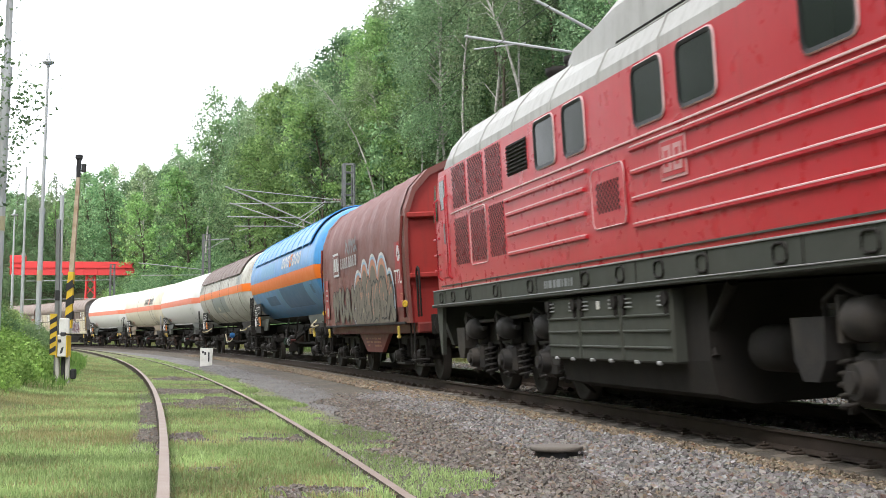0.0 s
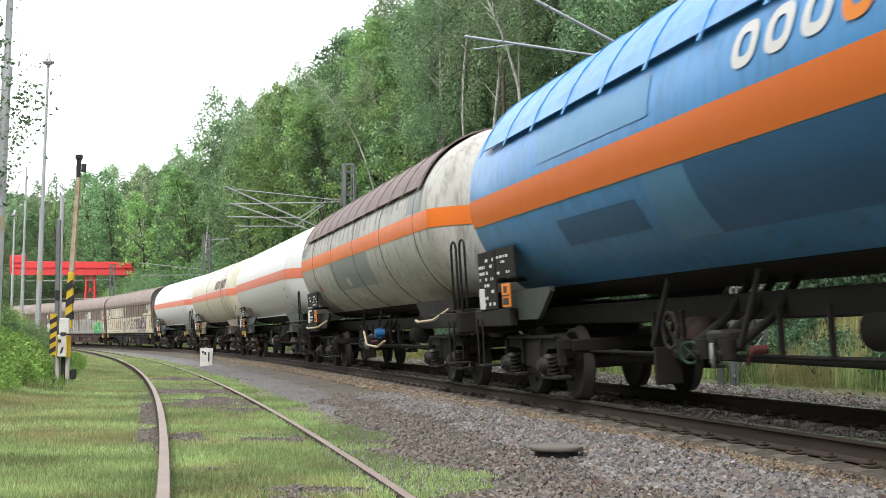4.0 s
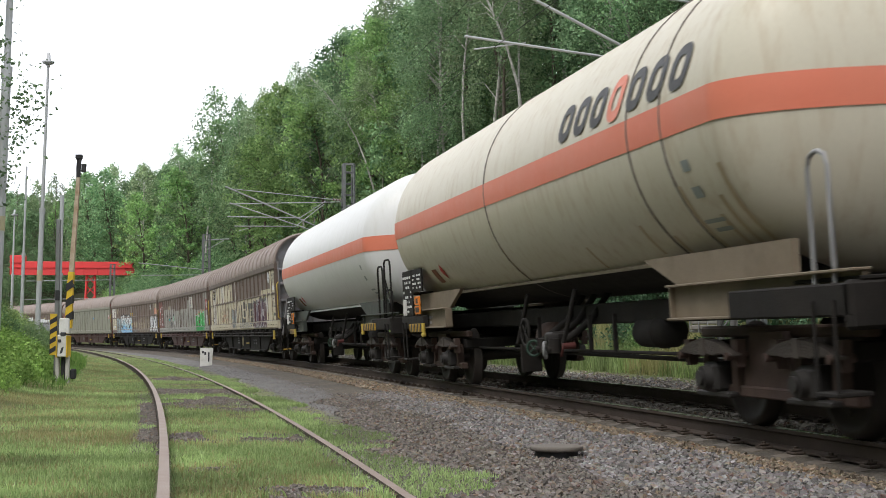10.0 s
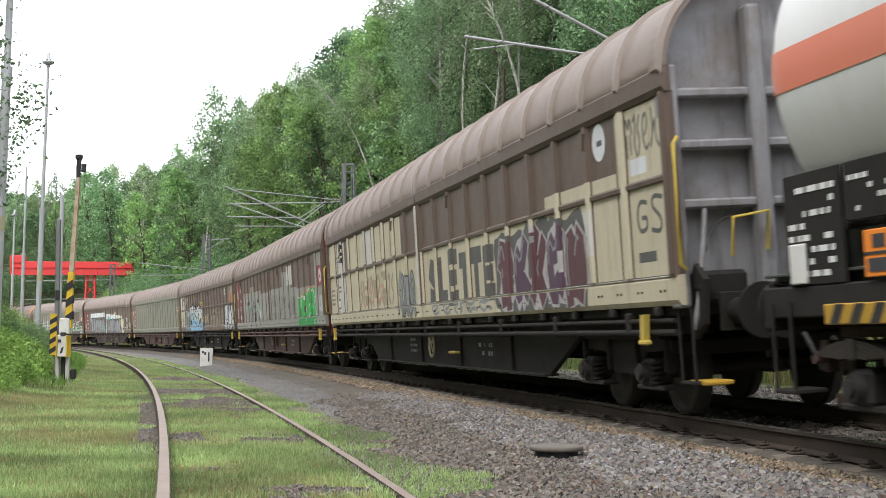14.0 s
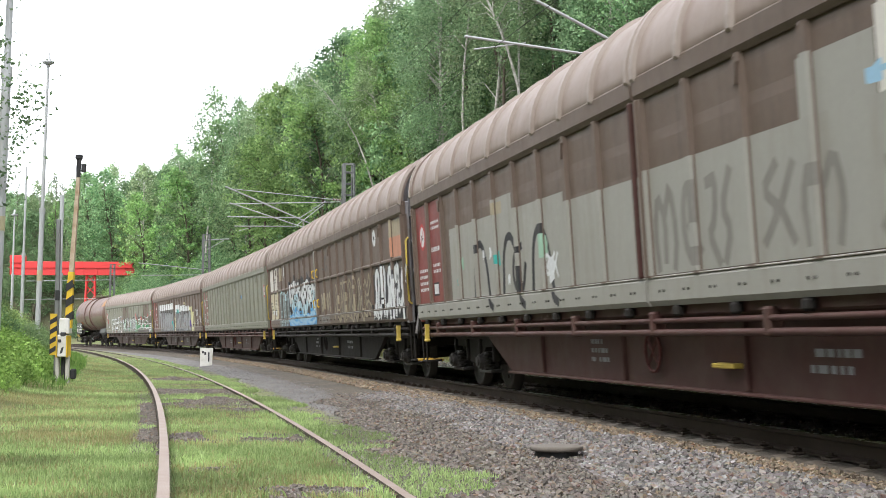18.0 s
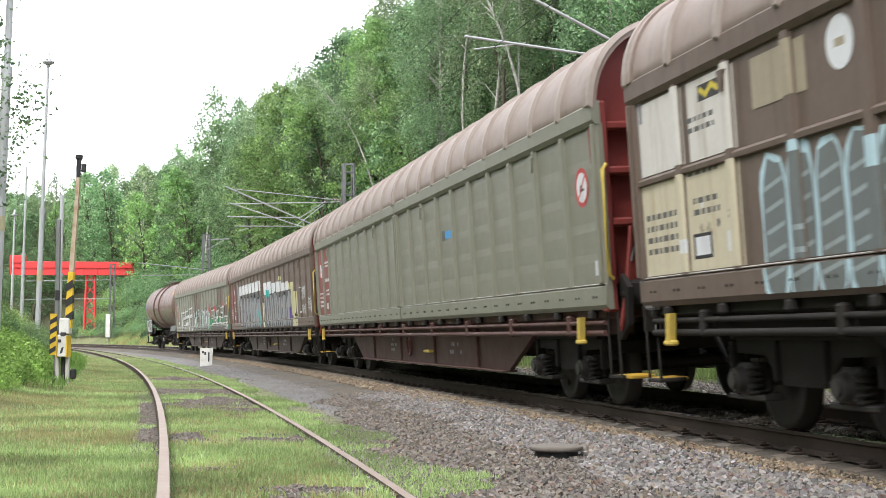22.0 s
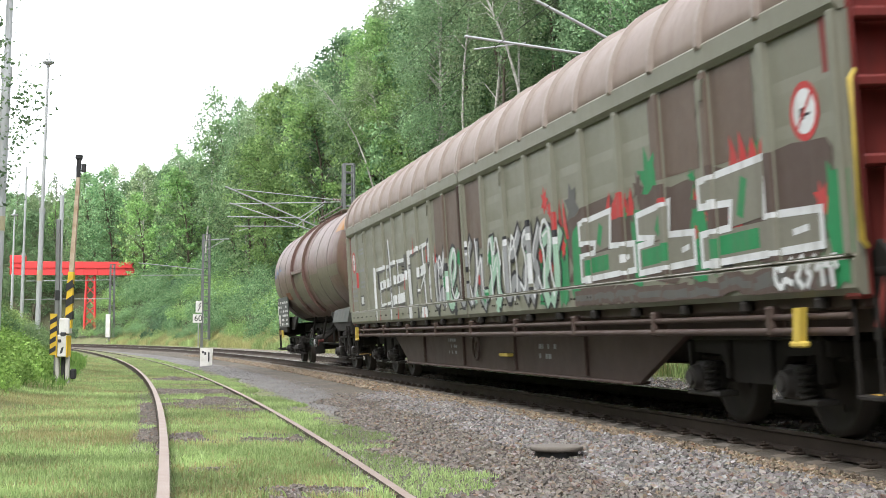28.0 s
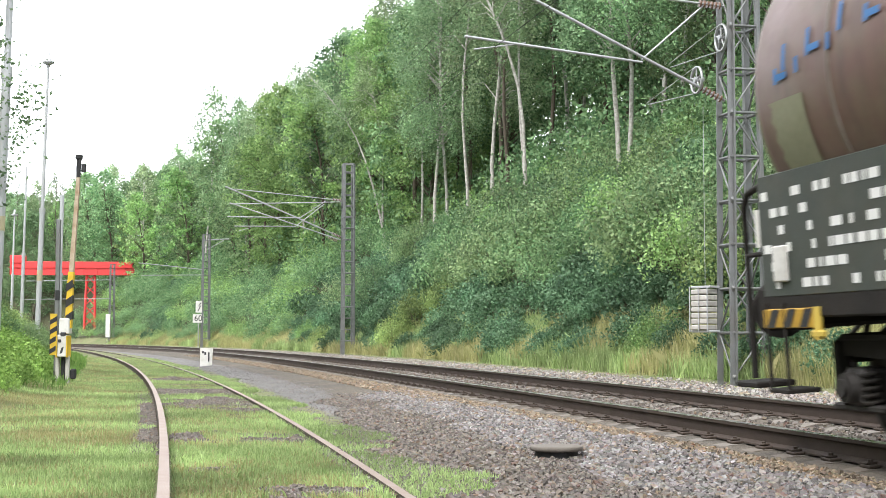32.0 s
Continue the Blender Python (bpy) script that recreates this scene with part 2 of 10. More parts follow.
def ground_mix(name, covers):
    """The ground: turf, cinder path, ballast and litter, mixed by how much of each lies there, with ragged edges."""
    m = bpy.data.materials.new(name)
    m.use_nodes = True
    n, l = m.node_tree.nodes, m.node_tree.links
    b = n["Principled BSDF"]
    tc = n.new("ShaderNodeTexCoord")

    def clouds(scale, detail=5.0):
        t = n.new("ShaderNodeTexNoise")
        t.inputs["Scale"].default_value, t.inputs["Detail"].default_value, t.inputs["Roughness"].default_value = scale, detail, 0.62
        l.new(tc.outputs["Object"], t.inputs["Vector"])
        return t.outputs["Fac"]

    ragged, big, fine = clouds(3.5, 6.0), clouds(0.7), clouds(45.0, 4.0)
    at = n.new("ShaderNodeAttribute")
    at.attribute_name = "cover"
    sep = n.new("ShaderNodeSeparateColor")
    l.new(at.outputs["Color"], sep.inputs[0])

    def two(c1, c2):
        r = n.new("ShaderNodeMapRange")
        r.inputs["From Min"].default_value, r.inputs["From Max"].default_value = 0.32, 0.68
        l.new(big, r.inputs["Value"])
        x = n.new("ShaderNodeMixRGB")
        x.inputs["Color1"].default_value, x.inputs["Color2"].default_value = (*c1, 1), (*c2, 1)
        l.new(r.outputs["Result"], x.inputs["Fac"])
        return x.outputs["Color"]

    col = two(*covers[0])
    for k, cv in enumerate(covers[1:]):
        add = n.new("ShaderNodeMath")
        add.operation = "ADD"
        l.new(sep.outputs[k], add.inputs[0])
        l.new(ragged, add.inputs[1])
        r = n.new("ShaderNodeMapRange")
        r.inputs["From Min"].default_value, r.inputs["From Max"].default_value = 0.92, 1.08
        l.new(add.outputs[0], r.inputs["Value"])
        x = n.new("ShaderNodeMixRGB")
        l.new(r.outputs["Result"], x.inputs["Fac"])
        l.new(col, x.inputs["Color1"])
        l.new(two(*cv), x.inputs["Color2"])
        col = x.outputs["Color"]
    g = n.new("ShaderNodeMapRange")
    g.inputs["From Min"].default_value, g.inputs["From Max"].default_value = 0.3, 0.7
    g.inputs["To Min"].default_value, g.inputs["To Max"].default_value = 0.45, 1.2
    l.new(fine, g.inputs["Value"])
    x = n.new("ShaderNodeMixRGB")
    x.blend_type = "MULTIPLY"
    x.inputs["Fac"].default_value = 1.0
    l.new(col, x.inputs["Color1"])
    l.new(g.outputs["Result"], x.inputs["Color2"])
    l.new(x.outputs["Color"], b.inputs["Base Color"])
    b.inputs["Roughness"].default_value, b.inputs["Specular IOR Level"].default_value = 0.95, 0.15
    bp = n.new("ShaderNodeBump")
    bp.inputs["Strength"].default_value, bp.inputs["Distance"].default_value = 0.9, 0.02
    l.new(fine, bp.inputs["Height"])
    l.new(bp.outputs["Normal"], b.inputs["Normal"])
    return m


GRIME = (0.035, 0.03, 0.026)
RUSTY = (0.11, 0.05, 0.028)
M = {}
# ground
M["ground"] = ground_mix("ground_cover", [((0.16, 0.205, 0.085), (0.24, 0.23, 0.13)), ((0.165, 0.16, 0.152), (0.24, 0.232, 0.222)), ((0.12, 0.11, 0.098), (0.18, 0.155, 0.125)), ((0.055, 0.065, 0.03), (0.09, 0.085, 0.05))])
# rails and track
M["rail_side"] = surface("rail_side", (0.06, 0.046, 0.038), (0.095, 0.07, 0.055), 0.8, 0.2, big=3, fine=60, bump=0.3)
M["rail_top"] = surface("rail_top", (0.5, 0.48, 0.46), (0.36, 0.34, 0.32), 0.28, 0.9, big=4, fine=80, grain=0.05, bump=0.03)
M["rail_dull"] = surface("rail_dull", (0.26, 0.195, 0.16), (0.37, 0.3, 0.25), 0.55, 0.25, big=3, fine=50, grain=0.15, bump=0.15)
M["concrete"] = surface("concrete", (0.22, 0.2, 0.175), (0.16, 0.14, 0.12), 0.9, big=2.5, fine=50, grain=0.2, bump=0.3, dirt=(0.12, 0.08, 0.05), dirty=0.5, random_tint=0.12)
M["iron"] = surface("iron", (0.07, 0.055, 0.045), (0.11, 0.08, 0.06), 0.75, 0.3, big=6, fine=60, bump=0.3)
M["tube"] = surface("galvanised_tube", (0.42, 0.43, 0.43), (0.33, 0.33, 0.33), 0.4, 0.6, big=4, fine=30, grain=0.05, bump=0.03)
M["insulator"] = surface("brown_insulator", (0.16, 0.09, 0.06), None, 0.3, grain=0.05, bump=0)
M["pole_light"] = surface("light_galvanised_pole", (0.5, 0.51, 0.52), (0.42, 0.43, 0.44), 0.5, 0.1, big=1.5, fine=25, grain=0.08, bump=0.05, streak=(0.28, 0.26, 0.24), streaky=0.3)

# ---------------------------------------------------------------- ground: one sheet laid along the line
random.seed(11)
PROFILE = [(-190, 8), (-60, 5.0), (-24, 2.8), (-16, 1.9), (-12.5, 1.25), (-11, 0.9), (-9.7, 0.45), (-8.7, 0.0), (-7.8, -0.2), (-7.0, -0.26), (-5.4, -0.27), (-4.2, -0.3), (-3.4, -0.32), (-2.5, -0.33), (-1.9, -0.29),
           (-1.3, -0.26), (-0.9, -0.245), (0, -0.215), (1.3, -0.09), (1.9, -0.04), (2.6, -0.05), (3.0, -0.04), (3.4, 0.06), (4.0, 0.4), (5.2, 1.3), (7.0, 2.9), (9.2, 4.8), (12, 6.3), (20, 9.0), (60, 13), (330, 19)]


def ground_z(s, lat):
    """Height of the ground beside the line."""
    z = float(np.interp(lat, [p[0] for p in PROFILE], [p[1] for p in PROFILE]))
    if lat > 3.0:
        z += (lat - 3.0) / 9.0 * 0.9 * (noise.noise((s * 0.06, lat * 0.09, 3.0)) + 0.35 * noise.noise((s * 0.3, lat * 0.35, 5.0))) if lat < 12 else 0.9 * noise.noise((s * 0.06, lat * 0.09, 3.0))
    if lat < -7.0:
        near = min(1.0, max(0.0, (s - 6.0) / 12.0))
        z = -0.26 + (z + 0.26) * near
        z += 0.12 * noise.noise((s * 0.35, lat * 0.35, 1.0)) * min(1.0, (-7.0 - lat) / 2.0)
    z += 0.02 * noise.noise((s * 0.9, lat * 0.9, 9.0)) if lat < -3.6 else 0.0
    return z


def build_ground():
    ss = np.concatenate([np.arange(-400, -30, 30.0), np.arange(-30, 60, 0.5), np.arange(60, 170, 1.5), np.arange(170, 405, 15.0)])
    ll = np.concatenate([[-190, -120, -80, -50, -35, -28, -24, -20], np.arange(-18, 12.2, 0.3), [13, 14, 16, 18, 20, 24, 30, 40, 60, 100, 180, 330]])
    vs = []
    for s in ss:
        for la in ll:
            p = on(MAIN, s, la)
            vs.append((p.x, p.y, ground_z(s, la)))
    k = len(ll)
    fs = [(i * k + j, (i + 1) * k + j, (i + 1) * k + j + 1, i * k + j + 1) for i in range(len(ss) - 1) for j in range(k - 1)]
    me = raw("ground", vs, fs, M["ground"], smooth=True)
    cover = np.zeros((len(ss), k, 4), np.float32)
    cover[:, :, 3] = 1
    side_x, side_y = SIDE[1], SIDE[2]
    for i, s in enumerate(ss):
        # where the siding lies beside the main line here
        p = on(MAIN, s, -4.8)
        near = int(np.argmin((side_x - p.x) ** 2 + (side_y - p.y) ** 2))
        a = heading(MAIN, s)
        q = on(MAIN, s)
        off = (side_x[near] - q.x) * math.cos(a) - (side_y[near] - q.y) * math.sin(a)
        edge = off + 1.45
        for j, la in enumerate(ll):
            cover[i, j, 0] = min(1, max(0, (la - edge) / 0.5 + 0.35)) if la < 2.9 else 0
            cover[i, j, 1] = min(1, max(0, (la + 3.1 + (1.1 if s < 8 else max(0, 1.1 - (s - 8) * 0.12))) / 0.8)) if la < 2.9 else 0
            cover[i, j, 2] = min(1, max(0, (la - 4.0) / 0.6)) if la > 0 else min(1, max(0, (-la - 10.5) / 1.5))
            if -1.25 < la - off < -0.6 and 7 < s + 0.0 < 14:
                cover[i, j, 1] = max(cover[i, j, 1], 0.62)
            if abs(la - off) < 1.0:
                bare = noise.noise((s * 0.22, 3.0, 7.0)) + (0.35 if 15 < s < 27 else 0.0)
                cover[i, j, 1] = max(cover[i, j, 1], min(0.62, max(0.0, 0.35 + bare * 0.8)))
    att = me.attributes.new("cover", "FLOAT_COLOR", "POINT")
    att.data.foreach_set("color", cover.reshape(-1))
    return tagged(new("ground", me), "grassy trackside ground with grey cinder path and ballast", "ground", kind="structure")


build_ground()

RAIL = [(-0.036, 0), (-0.036, -0.03), (-0.012, -0.045), (-0.009, -0.14), (-0.07, -0.158), (-0.072, -0.172), (0.072, -0.172), (0.07, -0.158), (0.009, -0.14), (0.012, -0.045), (0.036, -0.03), (0.036, 0)]


def rail_along(name, track, lat, drop, cant, s0, s1, mats, parent, label):
    g = Geo()
    rings = []
    s = s0
    while s <= s1:
        rings.append([on(track, s, lat + dx, dz, cant) + Vector((0, 0, drop)) for dx, dz in RAIL])
        s += 1.0 if s < 60 else 2.0
    g.loft(rings, True, True)
    n = len(RAIL)
    for i in range(len(rings) - 1):
        g.m[i * n + n - 1] = 1
    return part(name, g, mats, parent, label)


line_main = thing("railway_track", "main railway line with shiny rails on concrete sleepers", "railway track", kind="structure")
rail_along("rail", MAIN, -0.7535, 0, CANT, -60, 330, [M["rail_side"], M["rail_top"]], line_main, "rusty brown rail with polished top")
rail_along("rail", MAIN, 0.7535, 0, CANT, -60, 330, [M["rail_side"], M["rail_top"]], line_main, "rusty brown rail with polished top")
line_side = thing("siding_track", "rusty disused siding sunk in grass", "railway track", kind="structure")
rail_along("rail", SIDE, -0.7535, -0.192, -0.1064, -25, 132, [M["rail_side"], M["rail_dull"]], line_side, "dull pinkish rusty rail")
rail_along("rail", SIDE, 0.7535, -0.192, -0.1064, -25, 132, [M["rail_side"], M["rail_dull"]], line_side, "dull pinkish rusty rail")


def sleepers():
    g = Geo()
    g.loft([[(-0.13, y, -0.42), (0.13, y, -0.42), (0.115, y, z), (-0.115, y, z)] for y, z in ((-1.3, -0.2), (-0.95, -0.178), (-0.5, -0.178), (-0.3, -0.21), (0.3, -0.21), (0.5, -0.178), (0.95, -0.178), (1.3, -0.2))])
    me = g.mesh("sleeper", M["concrete"])
    c = Geo()
    c.box((0, 0, -0.165), (0.16, 0.1, 0.024), 0.006)
    c.rod((0, 0, -0.16), (0, 0, -0.115), 0.018, n=6)
    c.box((0, 0, -0.142), (0.06, 0.09, 0.02), 0.006)
    cl = c.mesh("fastening", M["iron"])
    s = -14.0
    while s < 150:
        a = heading(MAIN, s)
        p = on(MAIN, s)
        m = Matrix.Translation(p) @ Matrix.Rotation(math.pi / 2 - a, 4, "Z") @ Matrix.Rotation(-math.asin(CANT / 1.507), 4, "X")
        ob = part("sleeper", me, None, line_main, at=m)
        if -3 < s < 42:
            for y in (-0.87, -0.64, 0.64, 0.87):
                part("fastening", cl, None, ob, at=Matrix.Translation((0, y, 0)))
        s += 0.6


# ---------------------------------------------------------------- masts and posts
M["galv"] = surface("galvanised_steel", (0.24, 0.25, 0.25), (0.17, 0.17, 0.165), 0.55, 0.5, big=3, fine=40, grain=0.08, bump=0.1, dirt=(0.16, 0.13, 0.1), dirty=0.35)
M["rust_pole"] = surface("rusty_flaking_paint", (0.6, 0.52, 0.4), (0.28, 0.15, 0.07), 0.85, big=5, mix=0.8, fine=30, grain=0.3, bump=0.4)
M["white_paint"] = surface("white_paint", (0.74, 0.73, 0.7), (0.6, 0.58, 0.53), 0.6, big=3, fine=40, dirt=(0.2, 0.17, 0.13), dirty=0.4)
M["black_paint"] = surface("black_paint", (0.025, 0.025, 0.027), (0.05, 0.05, 0.05), 0.6, big=3, fine=40)
M["yellow_paint"] = surface("yellow_paint", (0.75, 0.5, 0.04), (0.6, 0.4, 0.05), 0.55, big=3, fine=40, dirt=(0.12, 0.09, 0.05), dirty=0.35)
M["yellow_faded"] = surface("faded_yellow_band", (0.5, 0.44, 0.26), (0.45, 0.42, 0.34), 0.6, big=3, fine=40)
M["red_paint"] = surface("red_paint", (0.68, 0.05, 0.05), (0.58, 0.07, 0.065), 0.5, big=0.5, fine=20, grain=0.05)


def lattice_mast(name, label, s, lat, z0, height, w0, w1, bays, at_turn=0.0):
    """A lattice mast: four angle legs, cross bracing bay by bay."""
    t = thing(name, label, "catenary mast", "catenary masts", at=stand(s, lat, z0, at_turn))
    corners = [(-1, -1), (1, -1), (1, 1), (-1, 1)]
    wid = lambda z: (w0 + (w1 - w0) * z / height) / 2
    for cx, cy in corners:
        g = Geo()
        e = 0.035
        for ox, oy in ((0, -cy * e), (-cx * e, 0)):
            g.loft([[(cx * wid(z) + ox + a * (0.05 if ox == 0 else 0.012), cy * wid(z) + oy + b * (0.012 if ox == 0 else 0.05), z) for a, b in ((-1, -1), (1, -1), (1, 1), (-1, 1))] for z in (-0.6, height)])
        part("leg", g, M["galv"], t)
    for i in range(bays):
        z0_, z1_ = height * i / bays + 0.1, height * (i + 1) / bays + 0.1
        z1_ = min(z1_, height - 0.02)
        g = Geo()
        for k in range(4):
            a, b = corners[k], corners[(k + 1) % 4]
            if k % 2 == 0 or bays < 14:
                u, v = (a, b) if (i + k) % 2 else (b, a)
                g.rod((u[0] * wid(z0_), u[1] * wid(z0_), z0_), (v[0] * wid(z1_), v[1] * wid(z1_), z1_), 0.018, n=5)
            g.rod((a[0] * wid(z1_), a[1] * wid(z1_), z1_), (b[0] * wid(z1_), b[1] * wid(z1_), z1_), 0.026, n=5)
        part("bracing", g, M["galv"], t)
    g = Geo().box((0, 0, -0.45), (w0 + 0.4, w0 + 0.4, 0.5), 0.03)
    part("foundation", g, M["concrete"], t)
    return t


mast_near = lattice_mast("catenary_mast", "grey galvanised lattice mast with tension wheels and weights", 11.5, 3.3, 0.0, 8.6, 0.56, 0.45, 12)
mast_mid = lattice_mast("catenary_mast", "grey steel lattice mast with two cantilever arms", 48.5, 3.3, 0.0, 8.25, 0.46, 0.43, 17)
mast_far = lattice_mast("catenary_mast", "weathered grey lattice mast with speed signs", 91.3, 3.3, 0.0, 8.3, 0.55, 0.46, 16)
mast_last = lattice_mast("catenary_mast", "thin grey lattice mast before the red gantry", 131.0, 4.0, 0.6, 7.5, 0.5, 0.4, 14)

# ---------------------------------------------------------------- plants
M["leaf_birch"] = leafy("birch_leaf", (0.105, 0.185, 0.1), (0.31, 0.43, 0.25))
M["leaf_broad"] = leafy("broad_leaf", (0.085, 0.17, 0.085), (0.27, 0.4, 0.21))
M["leaf_light"] = leafy("light_leaf", (0.12, 0.225, 0.085), (0.32, 0.47, 0.2))
M["leaf_knot"] = leafy("knotweed_leaf", (0.05, 0.105, 0.055), (0.18, 0.285, 0.17), 0.45, hue=(0.485, 0.512))
M["grass_green"] = leafy("grass_blade", (0.18, 0.255, 0.1), (0.43, 0.52, 0.26), 0.6, hue=(0.482, 0.51))
M["grass_dry"] = leafy("dry_grass_blade", (0.27, 0.285, 0.12), (0.53, 0.5, 0.28), 0.7, hue=(0.48, 0.52))
M["bark_birch"] = surface("birch_bark", (0.62, 0.6, 0.55), (0.16, 0.13, 0.11), 0.8, big=7, mix=0.75, fine=14, grain=0.3, bump=0.3)
M["bark_dark"] = surface("dark_bark", (0.10, 0.08, 0.06), (0.16, 0.13, 0.1), 0.9, big=4, fine=20, grain=0.3, bump=0.6)
rng = np.random.default_rng(5)


def leaf_cloud(centres, spread, count, size, droop, r):
    """Leaves as small folded blades round branch ends: vertices and faces."""
    n = len(centres) * count
    c = np.repeat(centres, count, 0) + r.normal(0, 1, (n, 3)).clip(-1.7, 1.7) * np.repeat(spread, count, 0)
    c[:, 2] -= droop * np.abs(r.normal(0, 1, n)).clip(0, 2.0)
    # leaves lie like tiles on the outside of their clump, tips hanging
    out = (c - np.repeat(centres, count, 0)) / np.repeat(spread, count, 0)
    up = out * 0.5 + np.array([0, 0, 0.4]) + r.normal(0, 0.55, (n, 3))
    up /= np.linalg.norm(up, axis=1)[:, None]
    d = np.cross(up, r.normal(0, 1, (n, 3)))
    d *= np.where(d[:, 2] > 0, -1.0, 1.0)[:, None]
    d /= np.linalg.norm(d, axis=1)[:, None]
    w = np.cross(d, up)
    L = size * r.uniform(0.6, 1.4, n)[:, None]
    v = np.stack([c - d * L * 0.5, c + w * L * 0.33 + up * L * 0.08, c + d * L * 0.55, c - w * L * 0.33 + up * L * 0.08], 1).reshape(-1, 3)
    return v, np.arange(n * 4).reshape(-1, 4)


def tree_kind(name, height, crown_from, radius, clusters, leaves, size, leaf, bark, lean, seed, birch=False, tilt=None):
    """One kind of tree: trunk with limbs, and a crown of leaf clumps with gaps."""
    r = np.random.default_rng(seed)
    g = Geo()
    bend = r.normal(0, 1, 2) * lean
    bend = tilt if tilt else bend
    power = 2.3 if tilt else 1.6
    axis = lambda z: np.array([bend[0] * (z / height) ** power + 0.12 * math.sin(z * 0.7 + seed), bend[1] * (z / height) ** power + 0.12 * math.cos(z * 0.6 + seed), z])
    zs = np.linspace(-0.5, height * 0.96, 10)
    r0 = (0.0046 if birch else 0.009) * height + 0.012
    g.pipe([axis(max(z, 0)) + np.array([0, 0, min(z, 0)]) for z in zs], [r0 * (1 - 0.9 * max(z, 0) / height) + 0.012 for z in zs], 7)
    cs, sp = [], []
    k = 0
    while len(cs) < clusters:
        f = r.uniform(0, 1) ** 0.85
        z = height * (crown_from + (1 - crown_from) * f)
        env = radius * (math.sin(math.pi * min(1, 0.12 + 0.86 * f)) ** 0.7) * (0.75 + 0.35 * r.uniform())
        a = r.uniform(0, 2 * math.pi)
        out = env * math.sqrt(r.uniform(0.12, 1))
        base = axis(z - out * (0.5 if not birch else 0.75))
        tip = axis(z) + np.array([math.cos(a) * out, math.sin(a) * out, -0.25 * out if birch else 0.0])
        cs.append(tip)
        sp.append(np.array([0.36, 0.36, 0.42 if birch else 0.26]) * radius * (0.15 + 0.16 * r.uniform()) * 1.2)
        if k % 3 == 0:
            mid = (base + tip) / 2 + np.array([0, 0, 0.25 * out])
            g.pipe([base, mid, tip], [0.25 * r0 * (1.2 - f) + 0.012, 0.015, 0.006], 4)
        k += 1
    v, f = leaf_cloud(np.array(cs), np.array(sp), leaves, size, 0.5 if birch else 0.08, r)
    return g.mesh(name + "_trunk", bark), raw(name + "_crown", v, f, leaf)


TREES = {
    "birch_a": ("birch", 16, 0.3, 2.6, 120, 60, 0.17, M["leaf_birch"], M["bark_birch"], 1.2, 1, True),
    "birch_b": ("birch", 15, 0.42, 2.2, 95, 60, 0.17, M["leaf_birch"], M["bark_birch"], 2.6, 2, True),
    "broad_a": ("broad", 15, 0.2, 3.6, 170, 60, 0.2, M["leaf_broad"], M["bark_dark"], 0.7, 3),
    "broad_b": ("broad", 13, 0.12, 3.2, 160, 60, 0.2, M["leaf_broad"], M["bark_dark"], 0.8, 4),
    "light_a": ("light", 12, 0.1, 2.9, 150, 60, 0.19, M["leaf_light"], M["bark_dark"], 0.8, 6),
    "birch_lean": ("leaning", 12, 0.72, 1.5, 40, 45, 0.16, M["leaf_birch"], M["bark_birch"], 0, 8, True, (-5.2, 1.0)),
    "birch_slant": ("slanting", 14, 0.55, 1.9, 60, 50, 0.16, M["leaf_birch"], M["bark_birch"], 0, 10, True, (-4.2, 0.4)),
    "birch_thin": ("thin", 14, 0.6, 1.7, 60, 50, 0.16, M["leaf_birch"], M["bark_birch"], 0, 9, True, (-1.2, 0.4)),
    "birch_hang": ("hanging", 15, 0.12, 3.1, 170, 90, 0.16, M["leaf_birch"], M["bark_birch"], 0.3, 12, True),
    "bare_a": ("slim", 17, 0.5, 2.0, 70, 50, 0.16, M["leaf_birch"], M["bark_dark"], 1.0, 7, True),
}
# each kind at three degrees of detail: near, middle, far
KINDS = {}
for key, (name_, hi_, from_, rad_, clumps_, leaves_, size_, *rest_) in TREES.items():
    for level_, many_, big_ in (("near", 2.3, 0.62), ("middle", 1.0, 1.0), ("far", 0.45, 1.4)):
        KINDS[key, level_] = tree_kind(name_, hi_, from_, rad_, clumps_, int(leaves_ * many_), size_ * big_, *rest_)
TREE_WORDS = {
    "birch_a": ("birch_tree", "tall birch with white trunk and drooping green leaves"),
    "birch_b": ("birch_tree", "slender leaning birch with white trunk, thin crown"),
    "broad_a": ("deciduous_tree", "dense dark green deciduous tree on the bank"),
    "broad_b": ("deciduous_tree", "bushy dark green deciduous tree on the bank"),
    "light_a": ("deciduous_tree", "fresh light green deciduous tree on the bank"),
    "birch_lean": ("birch_tree", "white birch trunk leaning far over, sparse leaves"),
    "birch_slant": ("birch_tree", "thin slanting birch with white trunk, sparse leaves"),
    "birch_thin": ("birch_tree", "thin upright birch with white trunk, sparse leaves"),
    "birch_hang": ("birch_tree", "birch with long hanging leafy branches"),
    "bare_a": ("deciduous_tree", "tall slim tree with dark trunk, sparse leaves"),
}


def tree(kind, x, y, z, size=1.0, turn=0.0, detail="near"):
    name, words = TREE_WORDS[kind]
    t = thing(name, words, "tree", "trees on the bank", at=Matrix.Translation((x, y, z)) @ Matrix.Rotation(turn, 4, "Z") @ Matrix.Scale(size, 4))
    part("trunk", KINDS[kind, detail][0], None, t)
    part("crown", KINDS[kind, detail][1], None, t)
    return t


